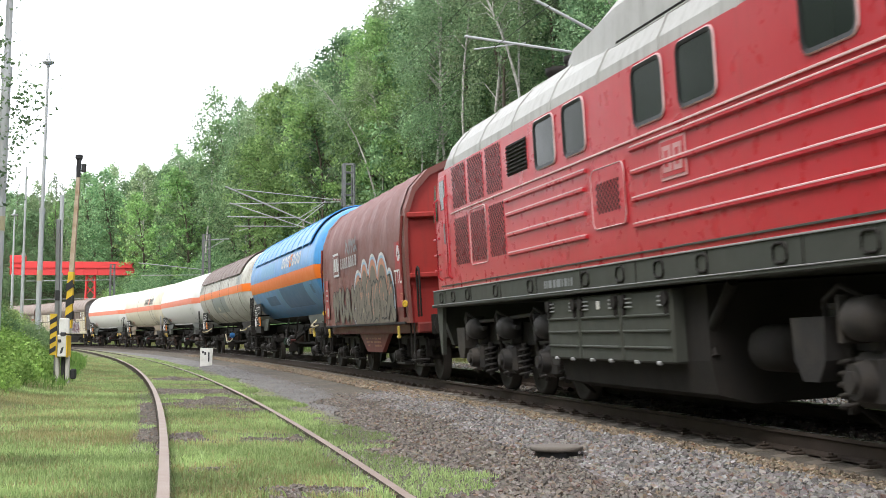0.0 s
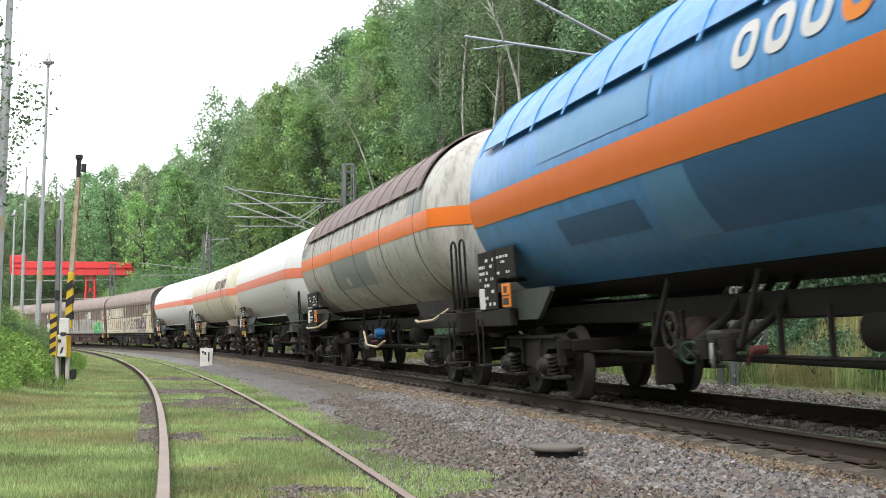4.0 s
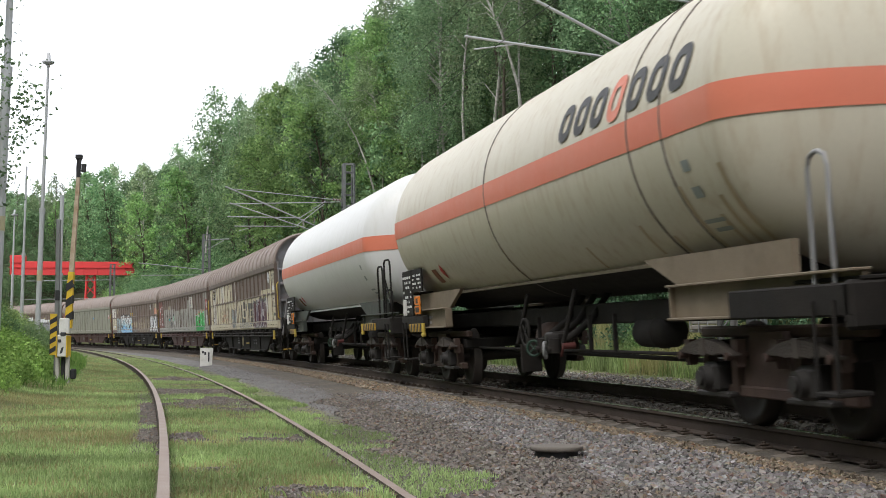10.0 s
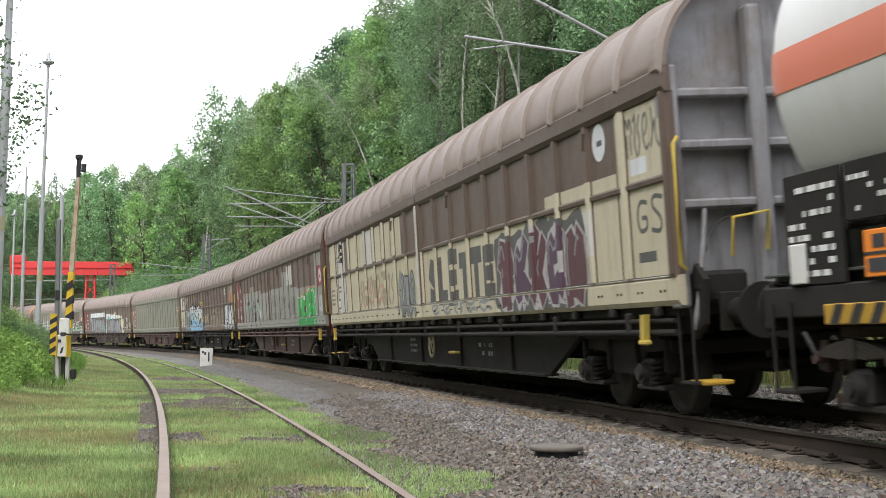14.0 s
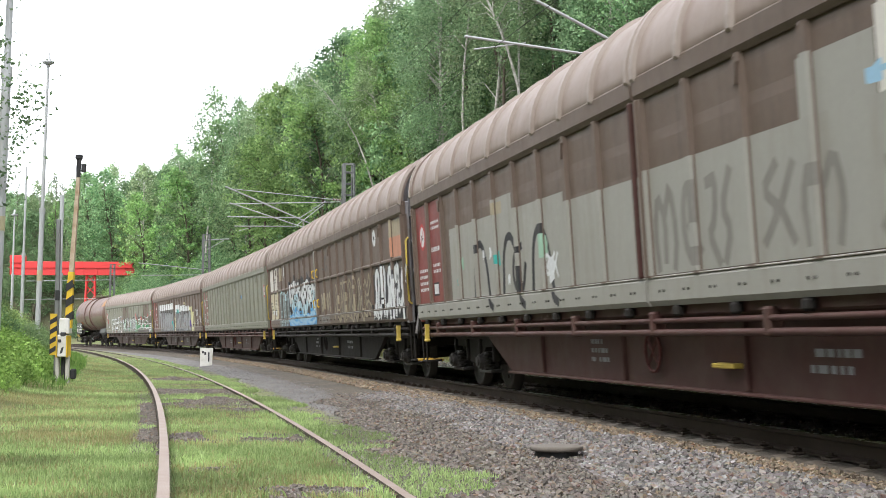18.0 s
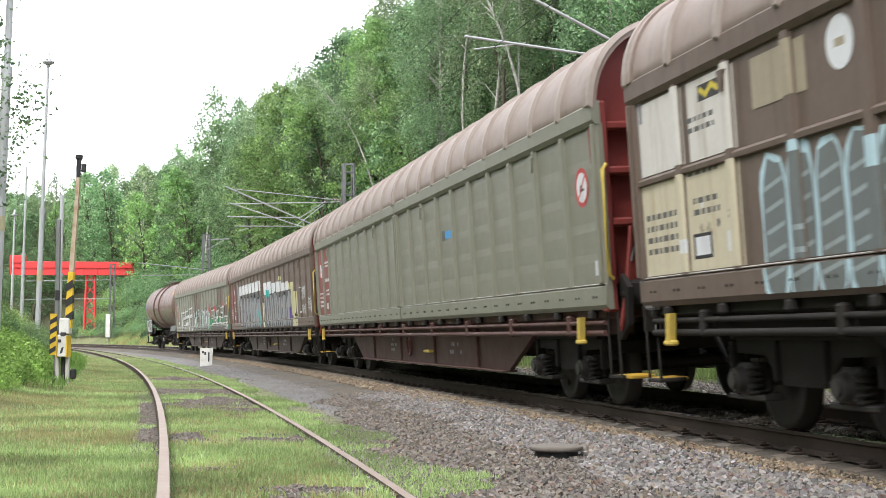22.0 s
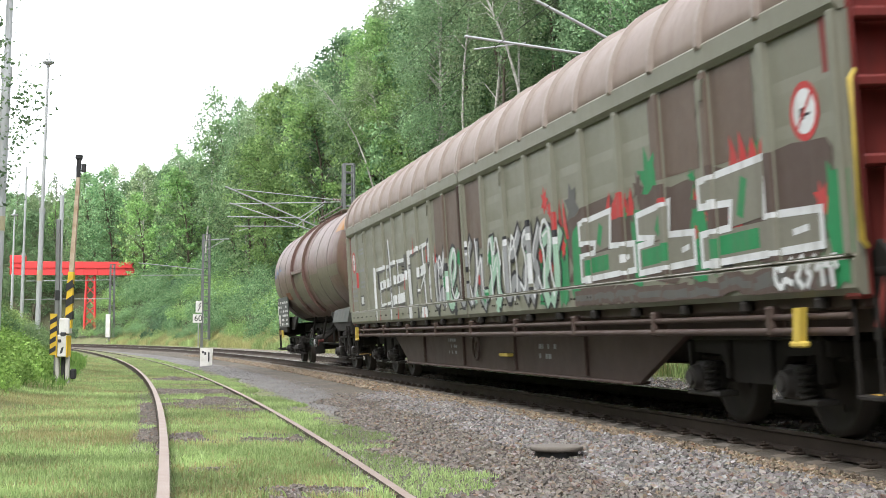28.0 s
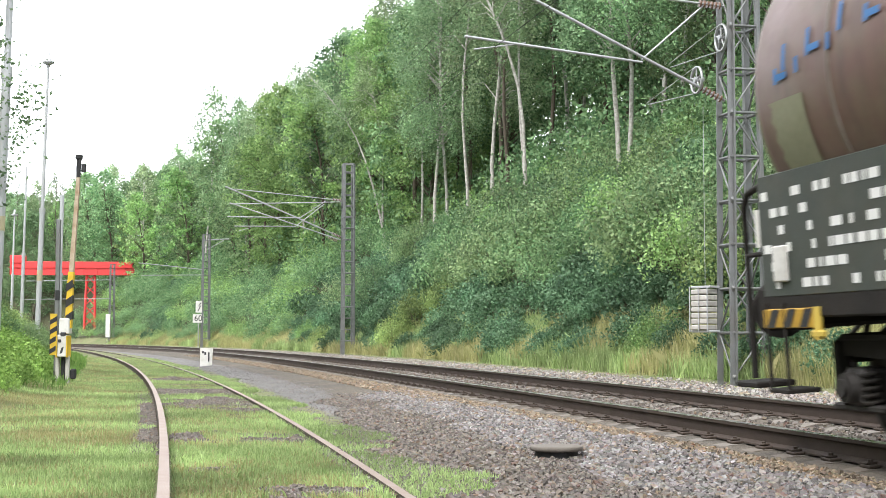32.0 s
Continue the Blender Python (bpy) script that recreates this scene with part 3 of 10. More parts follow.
def bush_kind(name, w, h, stems, leaves, size, leaf, seed):
    r = np.random.default_rng(seed)
    cs, sp = [], []
    for i in range(stems):
        a, q = r.uniform(0, 2 * math.pi), math.sqrt(r.uniform())
        top = h * (1 - 0.55 * q * q) * r.uniform(0.45, 1.05)
        cs.append((math.cos(a) * q * w, math.sin(a) * q * w, top))
        sp.append((0.16 * w, 0.16 * w, 0.1 * h))
    v, f = leaf_cloud(np.array(cs), np.array(sp), leaves, size, 0.12 * h, r)
    g = Geo()
    for c in cs[::3]:
        g.pipe([(c[0] * 0.3, c[1] * 0.3, -0.3), (c[0] * 0.75, c[1] * 0.75, c[2] * 0.6), c], [0.02, 0.012, 0.005], 4)
    return g.mesh(name + "_stems", M["bark_dark"]), raw(name + "_leaves", v, f, leaf)


BUSH = {
    "knot": [bush_kind("knotweed", 1.3, 1.5, 85, 44, 0.115, M["leaf_knot"], s) for s in (21, 22)],
    "shrub": [bush_kind("shrub", 1.6, 2.4, 110, 52, 0.095, M["leaf_broad"], s) for s in (23, 24)],
    "pale": [bush_kind("pale", 1.4, 1.9, 100, 52, 0.088, M["leaf_light"], s) for s in (25, 26)],
}
BUSH_WORDS = {"knot": "broad-leaved knotweed thicket on the railway bank", "shrub": "dense dark green shrub on the railway bank", "pale": "light green shrub on the railway bank"}


def bush(kind, s, lat, size, rnd):
    p = on(MAIN, s, lat)
    t = thing("bush", BUSH_WORDS[kind], "bush", "bushes on the bank", at=Matrix.Translation((p.x, p.y, ground_z(s, lat) - 0.1)) @ Matrix.Rotation(rnd.uniform(0, 6.28), 4, "Z") @ Matrix.Scale(size, 4))
    st, lv = BUSH[kind][rnd.randrange(2)]
    part("stem", st, None, t)
    part("foliage", lv, None, t)


def thicket(name, label, kind, spots, step, scale):
    """Far bushes grown together: one mesh of leaves."""
    r = np.random.default_rng(len(spots))
    vs = []
    for (x, y, z), size in spots:
        me = BUSH[kind][r.integers(2)][1]
        co = np.empty(len(me.vertices) * 3, np.float32)
        me.vertices.foreach_get("co", co)
        q = co.reshape(-1, 4, 3)[r.integers(step)::step]
        c = q.mean(1, keepdims=True)
        q = c + (q - c) * scale
        a = r.uniform(0, 6.28)
        rot = np.array([[math.cos(a), -math.sin(a), 0], [math.sin(a), math.cos(a), 0], [0, 0, 1]])
        vs.append((q.reshape(-1, 3) * size) @ rot.T + np.array((x, y, z)))
    v = np.concatenate(vs)
    return tagged(new(name, raw(name, v, np.arange(len(v)).reshape(-1, 4), BUSH[kind][0][1].materials[0])), label, "undergrowth", kind="stuff")


def plant_bank():
    rnd = random.Random(3)
    far_spots = {"shrub": [], "pale": [], "knot": []}
    # bushes, from the foot of the bank upwards
    s = 5.0
    while s < 150:
        far = s > 66
        for lat in (4.2, 5.2, 6.3, 7.5, 8.8, 10.4) if not far else (4.6, 6.2, 8.0, 10.0):
            ls = s + rnd.uniform(-0.8, 0.8)
            la = lat + rnd.uniform(-0.4, 0.4)
            patch = noise.noise((ls * 0.09, la * 0.2, 4.0)) + rnd.uniform(-0.25, 0.25)
            if la < 6.0 and not far:
                kind = "knot" if patch > -0.35 else "pale"
            else:
                kind = "knot" if patch > 0.25 else "shrub" if patch > -0.2 else "pale"
            size = rnd.uniform(0.7, 1.1) * (0.6 if la < 4.7 else 0.85 if la < 6 else 1.05)
            if far:
                p = on(MAIN, ls, la)
                far_spots[kind].append(((p.x, p.y, ground_z(ls, la) - 0.1), size * rnd.uniform(0.75, 1.35)))
            else:
                bush(kind, ls, la, size, rnd)
        s += 1.75 if not far else 2.6
    # undergrowth between the trees
    s = 6.0
    while s < 195:
        for lat in (12.5, 16.0, 20.0):
            ls, la = s + rnd.uniform(-1.5, 1.5), lat + rnd.uniform(-1.5, 1.5)
            p = on(MAIN, ls, la)
            far_spots[rnd.choice(["shrub", "shrub", "pale"])].append(((p.x, p.y, ground_z(ls, la) - 0.1), rnd.uniform(1.2, 1.8)))
        s += 4.0
    for kind, words in (("shrub", "dark green undergrowth of the wood"), ("pale", "light green undergrowth of the wood"), ("knot", "far knotweed thickets on the bank")):
        thicket("undergrowth", words, kind, far_spots[kind], 3, 1.25)
    # the wood above
    s = 2.0
    while s < 225:
        for lat in (10.8, 13.6, 17.0, 21.5, 27.0):
            ls, la = s + rnd.uniform(-1.8, 1.8), lat + rnd.uniform(-1.4, 1.4)
            if lat < 12 and 28 < ls < 46:
                continue
            p = on(MAIN, ls, la)
            kind = rnd.choice(["birch_a", "broad_a", "broad_b", "bare_a", "light_a", "broad_a", "birch_a"])
            if lat > 15:
                kind = rnd.choice(["broad_a", "broad_b", "birch_a", "broad_a"])
            tall = 1.15 if 38 < ls < 60 else 1.03 if ls < 92 else 1.1 if ls < 125 else 0.9
            if abs(p.x / p.y - 0.074) < 0.011:
                if lat > 12:
                    continue
                kind = "bare_a"
            tree(kind, p.x, p.y, ground_z(ls, la) - 0.1, tall * rnd.uniform(0.86, 1.12), rnd.uniform(0, 6.28), "far" if lat > 15 or ls > 120 else "near" if ls < 62 else "middle")
        s += 4.4
    # the birches that stand out in front
    for ls, la, kind, size, turn in ((32.1, 9.0, "birch_a", 1.0, 0.5), (31.5, 9.3, "birch_a", 0.94, 2.6), (41.6, 9.2, "birch_slant", 1.05, 0.0), (43.5, 9.6, "birch_thin", 1.0, 1.4), (47.0, 10.0, "bare_a", 1.0, 0.2), (52.5, 9.8, "birch_thin", 1.1, 2.0), (60.0, 9.6, "birch_b", 0.95, 1.9), (77.0, 10.4, "birch_b", 1.0, 0.6), (92.0, 11.0, "birch_thin", 0.95, 0.9), (56.8, 9.6, "birch_a", 1.05, 4.0), (57.1, 10.2, "birch_a", 1.0, 1.0), (65.4, 9.2, "birch_lean", 1.0, 0.0), (65.8, 9.3, "birch_thin", 0.9, 0.3), (86.0, 10.0, "birch_b", 1.0, 3.2), (61.5, 10.6, "light_a", 1.2, 0.4), (66.5, 10.8, "light_a", 1.15, 2.2), (72.0, 11.5, "light_a", 1.1, 4.0), (97.0, 10.4, "light_a", 0.85, 1.1)):
        p = on(MAIN, ls, la)
        tree(kind, p.x, p.y, ground_z(ls, la) - 0.1, size, turn)
    # left of the siding: a birch whose branches hang into view, and trees far off
    tree("birch_hang", -13.2, 31.0, 0.4, 1.1, 1.0, "near")
    for x, y, k, size in ((-51, 168, "broad_b", 1.1), (-55, 176, "broad_a", 1.05), (-47, 180, "birch_a", 1.1), (-61, 184, "broad_a", 1.0), (-58, 158, "broad_b", 0.8), (-66, 173, "broad_b", 0.9), (-44, 173, "broad_a", 1.0), (-72, 187, "broad_a", 0.9)):
        tree(k, x, y, 2.0, size, x, "middle")
    for i in range(34):
        ls, la = rnd.uniform(20, 75), rnd.uniform(-14, -9.2)
        bush(rnd.choice(["pale", "pale", "shrub"]), ls, la, rnd.uniform(0.35, 0.55) if la > -10.5 else rnd.uniform(0.55, 0.85), rnd)
    # unseen wood behind the camera and along the yard, grown together, blocking low sky light
    spots = []
    for i in range(120):
        ls, la = rnd.uniform(-80, 72), rnd.uniform(-38, -20)
        p = on(MAIN, ls, la)
        spots.append(((p.x, p.y, -0.5 + rnd.uniform(-2.5, 0)), rnd.uniform(0.9, 1.25)))
    BUSH["wood"] = [(None, KINDS["broad_a", "middle"][1]), (None, KINDS["broad_b", "middle"][1])]
    thicket("far_wood", "dense green unseen wood that blocks low sky light along the yard", "wood", spots, 5, 2.3)


plant_bank()

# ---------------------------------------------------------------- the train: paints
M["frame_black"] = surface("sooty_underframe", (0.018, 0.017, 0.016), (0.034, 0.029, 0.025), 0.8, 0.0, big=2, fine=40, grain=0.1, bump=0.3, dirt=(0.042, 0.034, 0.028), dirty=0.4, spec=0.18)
M["wheel"] = surface("wheel_steel", (0.03, 0.026, 0.023), (0.05, 0.04, 0.033), 0.65, 0.1, big=4, fine=40, bump=0.2)
M["tread"] = surface("wheel_tread", (0.4, 0.38, 0.36), (0.3, 0.28, 0.27), 0.3, 0.9, big=4, fine=40, grain=0.05, bump=0.05)

TRAIN = []  # (thing, arc length of its middle at the start, half the bogie distance, wheelsets)


def speed_way(t):
    """How far the train has gone after t seconds."""
    return 8.0531 * t + 0.02271 * t * t / 2


def vehicle(name, label, category, front, rear, pivot):
    t = thing(name, label, category, "train")
    mid = (front + rear) / 2
    TRAIN.append((t, mid, pivot, []))
    return t


def wheelset_mesh(r=0.46):
    g = Geo()
    for sd in (-1, 1):
        prof = [(0.0, 0.09), (0.0, 0.1), (0.02, r * 0.45), (0.0, r * 0.83), (-0.01, r * 0.9), (-0.02, r + 0.028), (0.005, r + 0.028), (0.03, r), (0.115, r - 0.006), (0.115, r * 0.86), (0.085, r * 0.8), (0.075, r * 0.4), (0.11, 0.11), (0.11, 0.05)]
        rings = [[(q * math.sin(2 * math.pi * k / 28), sd * (0.68 + x), q * math.cos(2 * math.pi * k / 28)) for k in range(28)] for x, q in prof]
        g.loft(rings if sd > 0 else [x[::-1] for x in rings], True, True, smooth=True)
        for k in range(2):
            a = math.pi * k + 0.4
            g.box((0.25 * math.sin(a), sd * 0.79, 0.25 * math.cos(a)), (0.06, 0.03, 0.06), 0.01)
    g.rod((0, -1.0, 0), (0, 1.0, 0), 0.075, n=10)
    return g.mesh("wheelset", [M["wheel"], M["tread"]])


WHEELSET = wheelset_mesh()


def spring_mesh():
    g = Geo()
    for dx in (-0.13, 0.13):
        pts = [(dx + 0.062 * math.cos(a), 0.062 * math.sin(a), -0.13 + 0.26 * k / 40) for k in range(41) for a in [k * 2 * math.pi / 8]]
        g.pipe(pts, 0.017, 5)
        g.rod((dx, 0, -0.14), (dx, 0, 0.14), 0.03, n=6)
    return g.mesh("coil_spring", M["frame_black"])


def leaf_spring_mesh():
    g = Geo()
    for i in range(6):
        L = 0.6 - 0.075 * i
        g.loft([[(x, -0.05, 0.13 * (1 - (x / 0.6) ** 2) - 0.022 * i), (x, 0.05, 0.13 * (1 - (x / 0.6) ** 2) - 0.022 * i), (x, 0.05, 0.13 * (1 - (x / 0.6) ** 2) - 0.022 * i + 0.018), (x, -0.05, 0.13 * (1 - (x / 0.6) ** 2) - 0.022 * i + 0.018)] for x in np.linspace(-L, L, 9)])
    g.box((0, 0, 0.08), (0.12, 0.13, 0.16), 0.01)
    return g.mesh("leaf_spring", M["spring_steel"])


M["frame_rust"] = surface("rust_brown_bogie", (0.075, 0.045, 0.036), (0.04, 0.029, 0.025), 0.7, 0.0, big=3, fine=40, grain=0.15, bump=0.3, dirt=(0.12, 0.09, 0.07), dirty=0.4)
M["spring_steel"] = surface("dull_spring_steel", (0.1, 0.085, 0.075), (0.065, 0.05, 0.042), 0.6, 0.3, big=4, fine=40, grain=0.15, bump=0.2)
M["axle_grey"] = surface("greasy_grey_axle_box", (0.042, 0.039, 0.037), (0.026, 0.023, 0.021), 0.55, 0.2, big=4, fine=40, grain=0.15, bump=0.2)
COILS, LEAVES = spring_mesh(), leaf_spring_mesh()


def side_frame_mesh(kind):
    g = Geo()
    if kind == "coil":
        g.plate([(-1.35, 0.78), (-1.2, 0.84), (-0.6, 0.86), (-0.3, 0.8), (0.3, 0.8), (0.6, 0.86), (1.2, 0.84), (1.35, 0.78), (1.35, 0.66), (1.15, 0.68), (0.65, 0.66), (0.35, 0.42), (-0.35, 0.42), (-0.65, 0.66), (-1.15, 0.68), (-1.35, 0.66)], 0.96, 1.06)
        g.box((0, 1.01, 0.82), (2.3, 0.2, 0.05), 0.01)
        for x in (-1.25, -0.42, 0.42, 1.25):
            g.box((x, 1.05, 0.62), (0.07, 0.12, 0.34), 0.015)
        return g.mesh("side_frame", M["frame_black"])
    # pressed frame: arches over the axle boxes, a tie bar below, spring hangers
    g.plate([(-0.52, 0.3), (0.52, 0.3), (0.4, 0.62), (0.3, 0.86), (-0.3, 0.86), (-0.4, 0.62)], 0.94, 1.03)
    g.box((0, 1.0, 0.34), (3.0, 0.1, 0.1), 0.015)
    g.box((0, 0.9, 0.86), (3.1, 0.1, 0.1), 0.02)
    for x in (-1.42, -0.38, 0.38, 1.42):
        g.plate([(x - 0.04, 0.56), (x + 0.04, 0.56), (x + 0.06, 0.8), (x - 0.06, 0.8)], 1.06, 1.15)
        g.rod((x, 1.02, 0.66), (x, 1.24, 0.66), 0.035, n=8)
    for x in (-1.2, -0.6, 0.6, 1.2):
        g.plate([(x - 0.07, 0.32), (x + 0.07, 0.32), (x + 0.05, 0.7), (x - 0.05, 0.7)], 0.96, 1.06)
    return g.mesh("side_frame", M["frame_rust"])


def axle_box_mesh():
    g = Geo()
    g.box((0, 1.06, 0.46), (0.3, 0.24, 0.28), 0.04)
    g.rod((0, 1.1, 0.46), (0, 1.25, 0.46), 0.13, 0.105, 16)
    g.rod((0, 1.24, 0.46), (0, 1.28, 0.46), 0.07, n=10)
    g.box((0, 1.05, 0.31), (0.72, 0.2, 0.05), 0.012)
    return g.mesh("axle_box", M["axle_grey"])


SIDES = {k: side_frame_mesh(k) for k in ("coil", "leaf")}
AXLE_BOX = axle_box_mesh()
BOLSTER = Geo().box((0, 0, 0.72), (0.5, 2.0, 0.26), 0.04).box((0, 0, 0.88), (0.7, 0.7, 0.12), 0.03).box((-1.3, 0, 0.7), (0.12, 1.9, 0.16), 0.02).box((1.3, 0, 0.7), (0.12, 1.9, 0.16), 0.02).mesh("bolster", M["frame_black"])
FLIP = Matrix.Rotation(math.pi, 4, "Z")


def bogie(t, x, kind="coil", axles=(-0.9, 0.9)):
    """A bogie with its wheelsets under the vehicle t; the wheels are keyed later."""
    b = part("bogie", BOLSTER, None, t, at=Matrix.Translation((x, 0, 0)))
    for m in (Matrix.Identity(4), FLIP):
        part("side_frame", SIDES[kind], None, b, at=m)
        for a in axles:
            part("axle_box", AXLE_BOX, None, b, at=m @ Matrix.Translation((a, 0, 0)))
            part("spring", COILS if kind == "coil" else LEAVES, None, b, at=m @ Matrix.Translation((a, 1.1 if kind == "coil" else 1.17, 0.46 if kind == "coil" else 0.66)))
    rec = TRAIN[-1]
    for a in axles:
        w = part("wheelset", WHEELSET, None, b)
        base = Matrix.Translation((a, 0, 0.46))
        w.matrix_basis = base
        rec[3].append((w, base, x + a))
    return b


def buffers(t, x_end, out, z=1.05, mat="frame_black"):
    """A pair of buffers on the end at x_end; out is +1 at the rear, -1 at the front."""
    for y in (-0.88, 0.88):
        g = Geo()
        g.box((x_end + out * 0.02, y, z), (0.05, 0.36, 0.36), 0.01)
        g.rod((x_end, y, z), (x_end + out * 0.32, y, z), 0.125, n=14)
        g.rod((x_end + out * 0.3, y, z), (x_end + out * 0.55, y, z), 0.085, n=12)
        g.rod((x_end + out * 0.53, y, z), (x_end + out * 0.57, y, z), 0.25, n=20)
        part("buffer", g, M[mat], t)
    g = Geo()
    g.box((x_end + out * 0.2, 0, z), (0.5, 0.1, 0.14), 0.02)
    g.pipe([(x_end + out * 0.45, 0.1, z), (x_end + out * 0.55, 0.1, z - 0.25), (x_end + out * 0.45, 0.05, z - 0.45), (x_end + out * 0.2, 0.05, z - 0.3)], 0.03, 6)
    part("coupling", g, M[mat], t)
    g = Geo()
    g.pipe([(x_end, 0.4, z - 0.1), (x_end + out * 0.3, 0.38, z - 0.25), (x_end + out * 0.42, 0.3, z - 0.55), (x_end + out * 0.5, 0.28, z - 0.35)], 0.028, 6)
    part("brake_hose", g, M["black_paint"], t)


def bars(geo, x0, x1, z0, z1, y, rows, rnd, mat=0, fill=0.75):
    """Lines of writing that cannot be read, as plain bars; x runs backwards along the wagon's side."""
    h = (z1 - z0) / rows
    for i in range(rows):
        x = x1
        while x > x0 + 0.05:
            w = rnd.uniform(0.04, 0.16)
            if rnd.random() < fill:
                a = max(x0, x - w)
                geo.add([(a, y, z0 + h * i), (x, y, z0 + h * i), (x, y, z0 + h * (i + 0.5)), (a, y, z0 + h * (i + 0.5))], [(3, 2, 1, 0)], mat=mat)
            x -= w + rnd.uniform(0.02, 0.06)


def steps_and_rails(t, x, out, mat="frame_black"):
    """The shunter's step and hand rails at a wagon corner, on the camera's side."""
    for y in (1.25, -1.25):
        g = Geo()
        sy = 1 if y > 0 else -1
        g.box((x, y, 0.42), (0.34, 0.28, 0.035), 0.008)
        g.pipe([(x - 0.15, y + sy * 0.12, 0.43), (x - 0.15, y + sy * 0.12, 1.1)], 0.016, 5)
        g.pipe([(x + 0.15, y + sy * 0.12, 0.43), (x + 0.15, y + sy * 0.12, 1.1)], 0.016, 5)
        part("step", g, M[mat], t)


# ---------------------------------------------------------------- gas and oil tank wagons
def tank_wagon(name, label, front, rear, tip0, tip1, paint, stripe=None, stripe_z=(2.64, 2.95), r=1.5, c=2.8, cap=None, cap_z=3.42, head=0.72, bogies="leaf", pivots=None, seams=(), saddle="frame_green", ledge=None, cap_in=1.3, seam="seam_dark", seam_w=0.5):
    """A bogie tank wagon: barrel with domed ends on an underframe. All lengths along the train."""
    mid = (front + rear) / 2
    half = (rear - front) / 2 - 2.6
    t = vehicle(name, label, "tank wagon", front, rear, half)
    a, b = tip0 - mid, tip1 - mid
    rad = lambda x, lift=0.0: (r + lift) * (1.0 if a + head <= x <= b - head else math.sqrt(max(0.0, 1 - (((a + head - x) if x < a + head else (x - b + head)) / head) ** 2)) ** 0.9)
    prof = []
    for k in range(9):
        x = a + head * (1 - math.cos(math.pi / 2 * k / 8))
        prof.append((x, max(0.02, rad(x))))
    n_mid = 8
    prof += [(a + head + (b - a - 2 * head) * k / n_mid, r) for k in range(1, n_mid)]
    for k in range(9):
        x = b - head * (1 - math.cos(math.pi / 2 * (8 - k) / 8))
        prof.append((x, max(0.02, rad(x))))
    barrel = part("tank", Geo().lathe(prof, 56, Matrix.Translation((0, 0, c))), M[paint], t)

    def patch(geo, x0, x1, z0, z1, lift, mat=0, nz=4, both=False, nx=None, snap=False):
        nx = nx or max(1, int(abs(x1 - x0) / 0.4))
        for sd in ((1, -1) if both else (1,)):
            vs, fs = [], []
            for i in range(nx + 1):
                x = x0 + (x1 - x0) * i / nx
                q = rad(x, lift)
                for k in range(nz + 1):
                    z = z0 + (z1 - z0) * k / nz - c
                    vs.append((x, sd * math.sqrt(max(0.0, q * q - z * z)), z + c))
            for i in range(nx):
                for k in range(nz):
                    f = (i * (nz + 1) + k, (i + 1) * (nz + 1) + k, (i + 1) * (nz + 1) + k + 1, i * (nz + 1) + k + 1)
                    fs.append(f[::-1] if sd > 0 else f)
            geo.add(vs, fs, mat=mat, smooth=True)
        return geo

    if stripe:
        g = Geo()
        zz = max(abs(stripe_z[0] - c), abs(stripe_z[1] - c))
        patch(g, a + head, b - head, *stripe_z, 0.006, both=True)
        for end, o in ((a + head, -1), (b - head, 1)):
            for sd in (1, -1):
                rows = []
                for f in np.linspace(math.pi / 2, 0.0, 40):
                    u = math.cos(f)
                    q = r * (1 - u * u) ** 0.45 + 0.007
                    if q > zz + 0.03:
                        rows.append([(end + o * (head * u + 0.006 * u), sd * math.sqrt(q * q - (z - c) ** 2), z) for z in np.linspace(*stripe_z, 5)])
                vs = [v for row in rows for v in row]
                fs = [(i * 5 + k, (i + 1) * 5 + k, (i + 1) * 5 + k + 1, i * 5 + k + 1) for i in range(len(rows) - 1) for k in range(4)]
                g.add(vs, [f[::-1] if sd * o > 0 else f for f in fs], smooth=True)
        tagged(part("stripe", g, M[stripe], t, "orange stripe round the tank"))
    if cap:
        g = Geo()
        a0 = math.asin((cap_z - c) / (r + 0.07))
        ring = lambda x, q: [(x, q * math.cos(w), c + q * math.sin(w)) for w in np.linspace(a0, math.pi - a0, 18)]
        g.loft([ring(x, r + 0.07) + ring(x, r + 0.055)[::-1] for x in np.linspace(a + cap_in, b - cap_in, 12)], True, True, smooth=False)
        part("sun_shield", g, M[cap[0]], t, cap[1])
        for x in np.linspace(a + cap_in + 0.04, b - cap_in - 0.04, 12):
            g = Geo()
            g.loft([[(x + d, q * math.cos(w), c + q * math.sin(w)) for d, q in ((-0.03, r + 0.07), (-0.03, r + 0.085), (0.03, r + 0.085), (0.03, r + 0.07))] for w in np.linspace(a0 - 0.06, math.pi - a0 + 0.06, 14)])
            part("shield_strap", g, M[cap[0]], t)
    for x in seams:
        g = Geo()
        k_ = seam_w
        g.loft([[(x - mid + d, q * math.cos(w), c + q * math.sin(w)) for d, q in ((-0.035 * k_, r - 0.01), (-0.025 * k_, r + 0.012), (0.025 * k_, r + 0.012), (0.035 * k_, r - 0.01))] for w in np.linspace(0, 2 * math.pi, 49)[:-1]] + [[(x - mid + d, q, c) for d, q in ((-0.035 * k_, r - 0.01), (-0.025 * k_, r + 0.012), (0.025 * k_, r + 0.012), (0.035 * k_, r - 0.01))]], True, False, smooth=True)
        part("weld_band", g, M[seam], t)
    # underframe: end frames, saddles, centre sill
    L = (rear - front) / 2 - 0.6
    g = Geo()
    for y in (-0.45, 0.45):
        g.box((0, y, 1.08), (2 * L, 0.12, 0.26), 0.02)
    part("centre_sill", g, M["frame_black"], t)
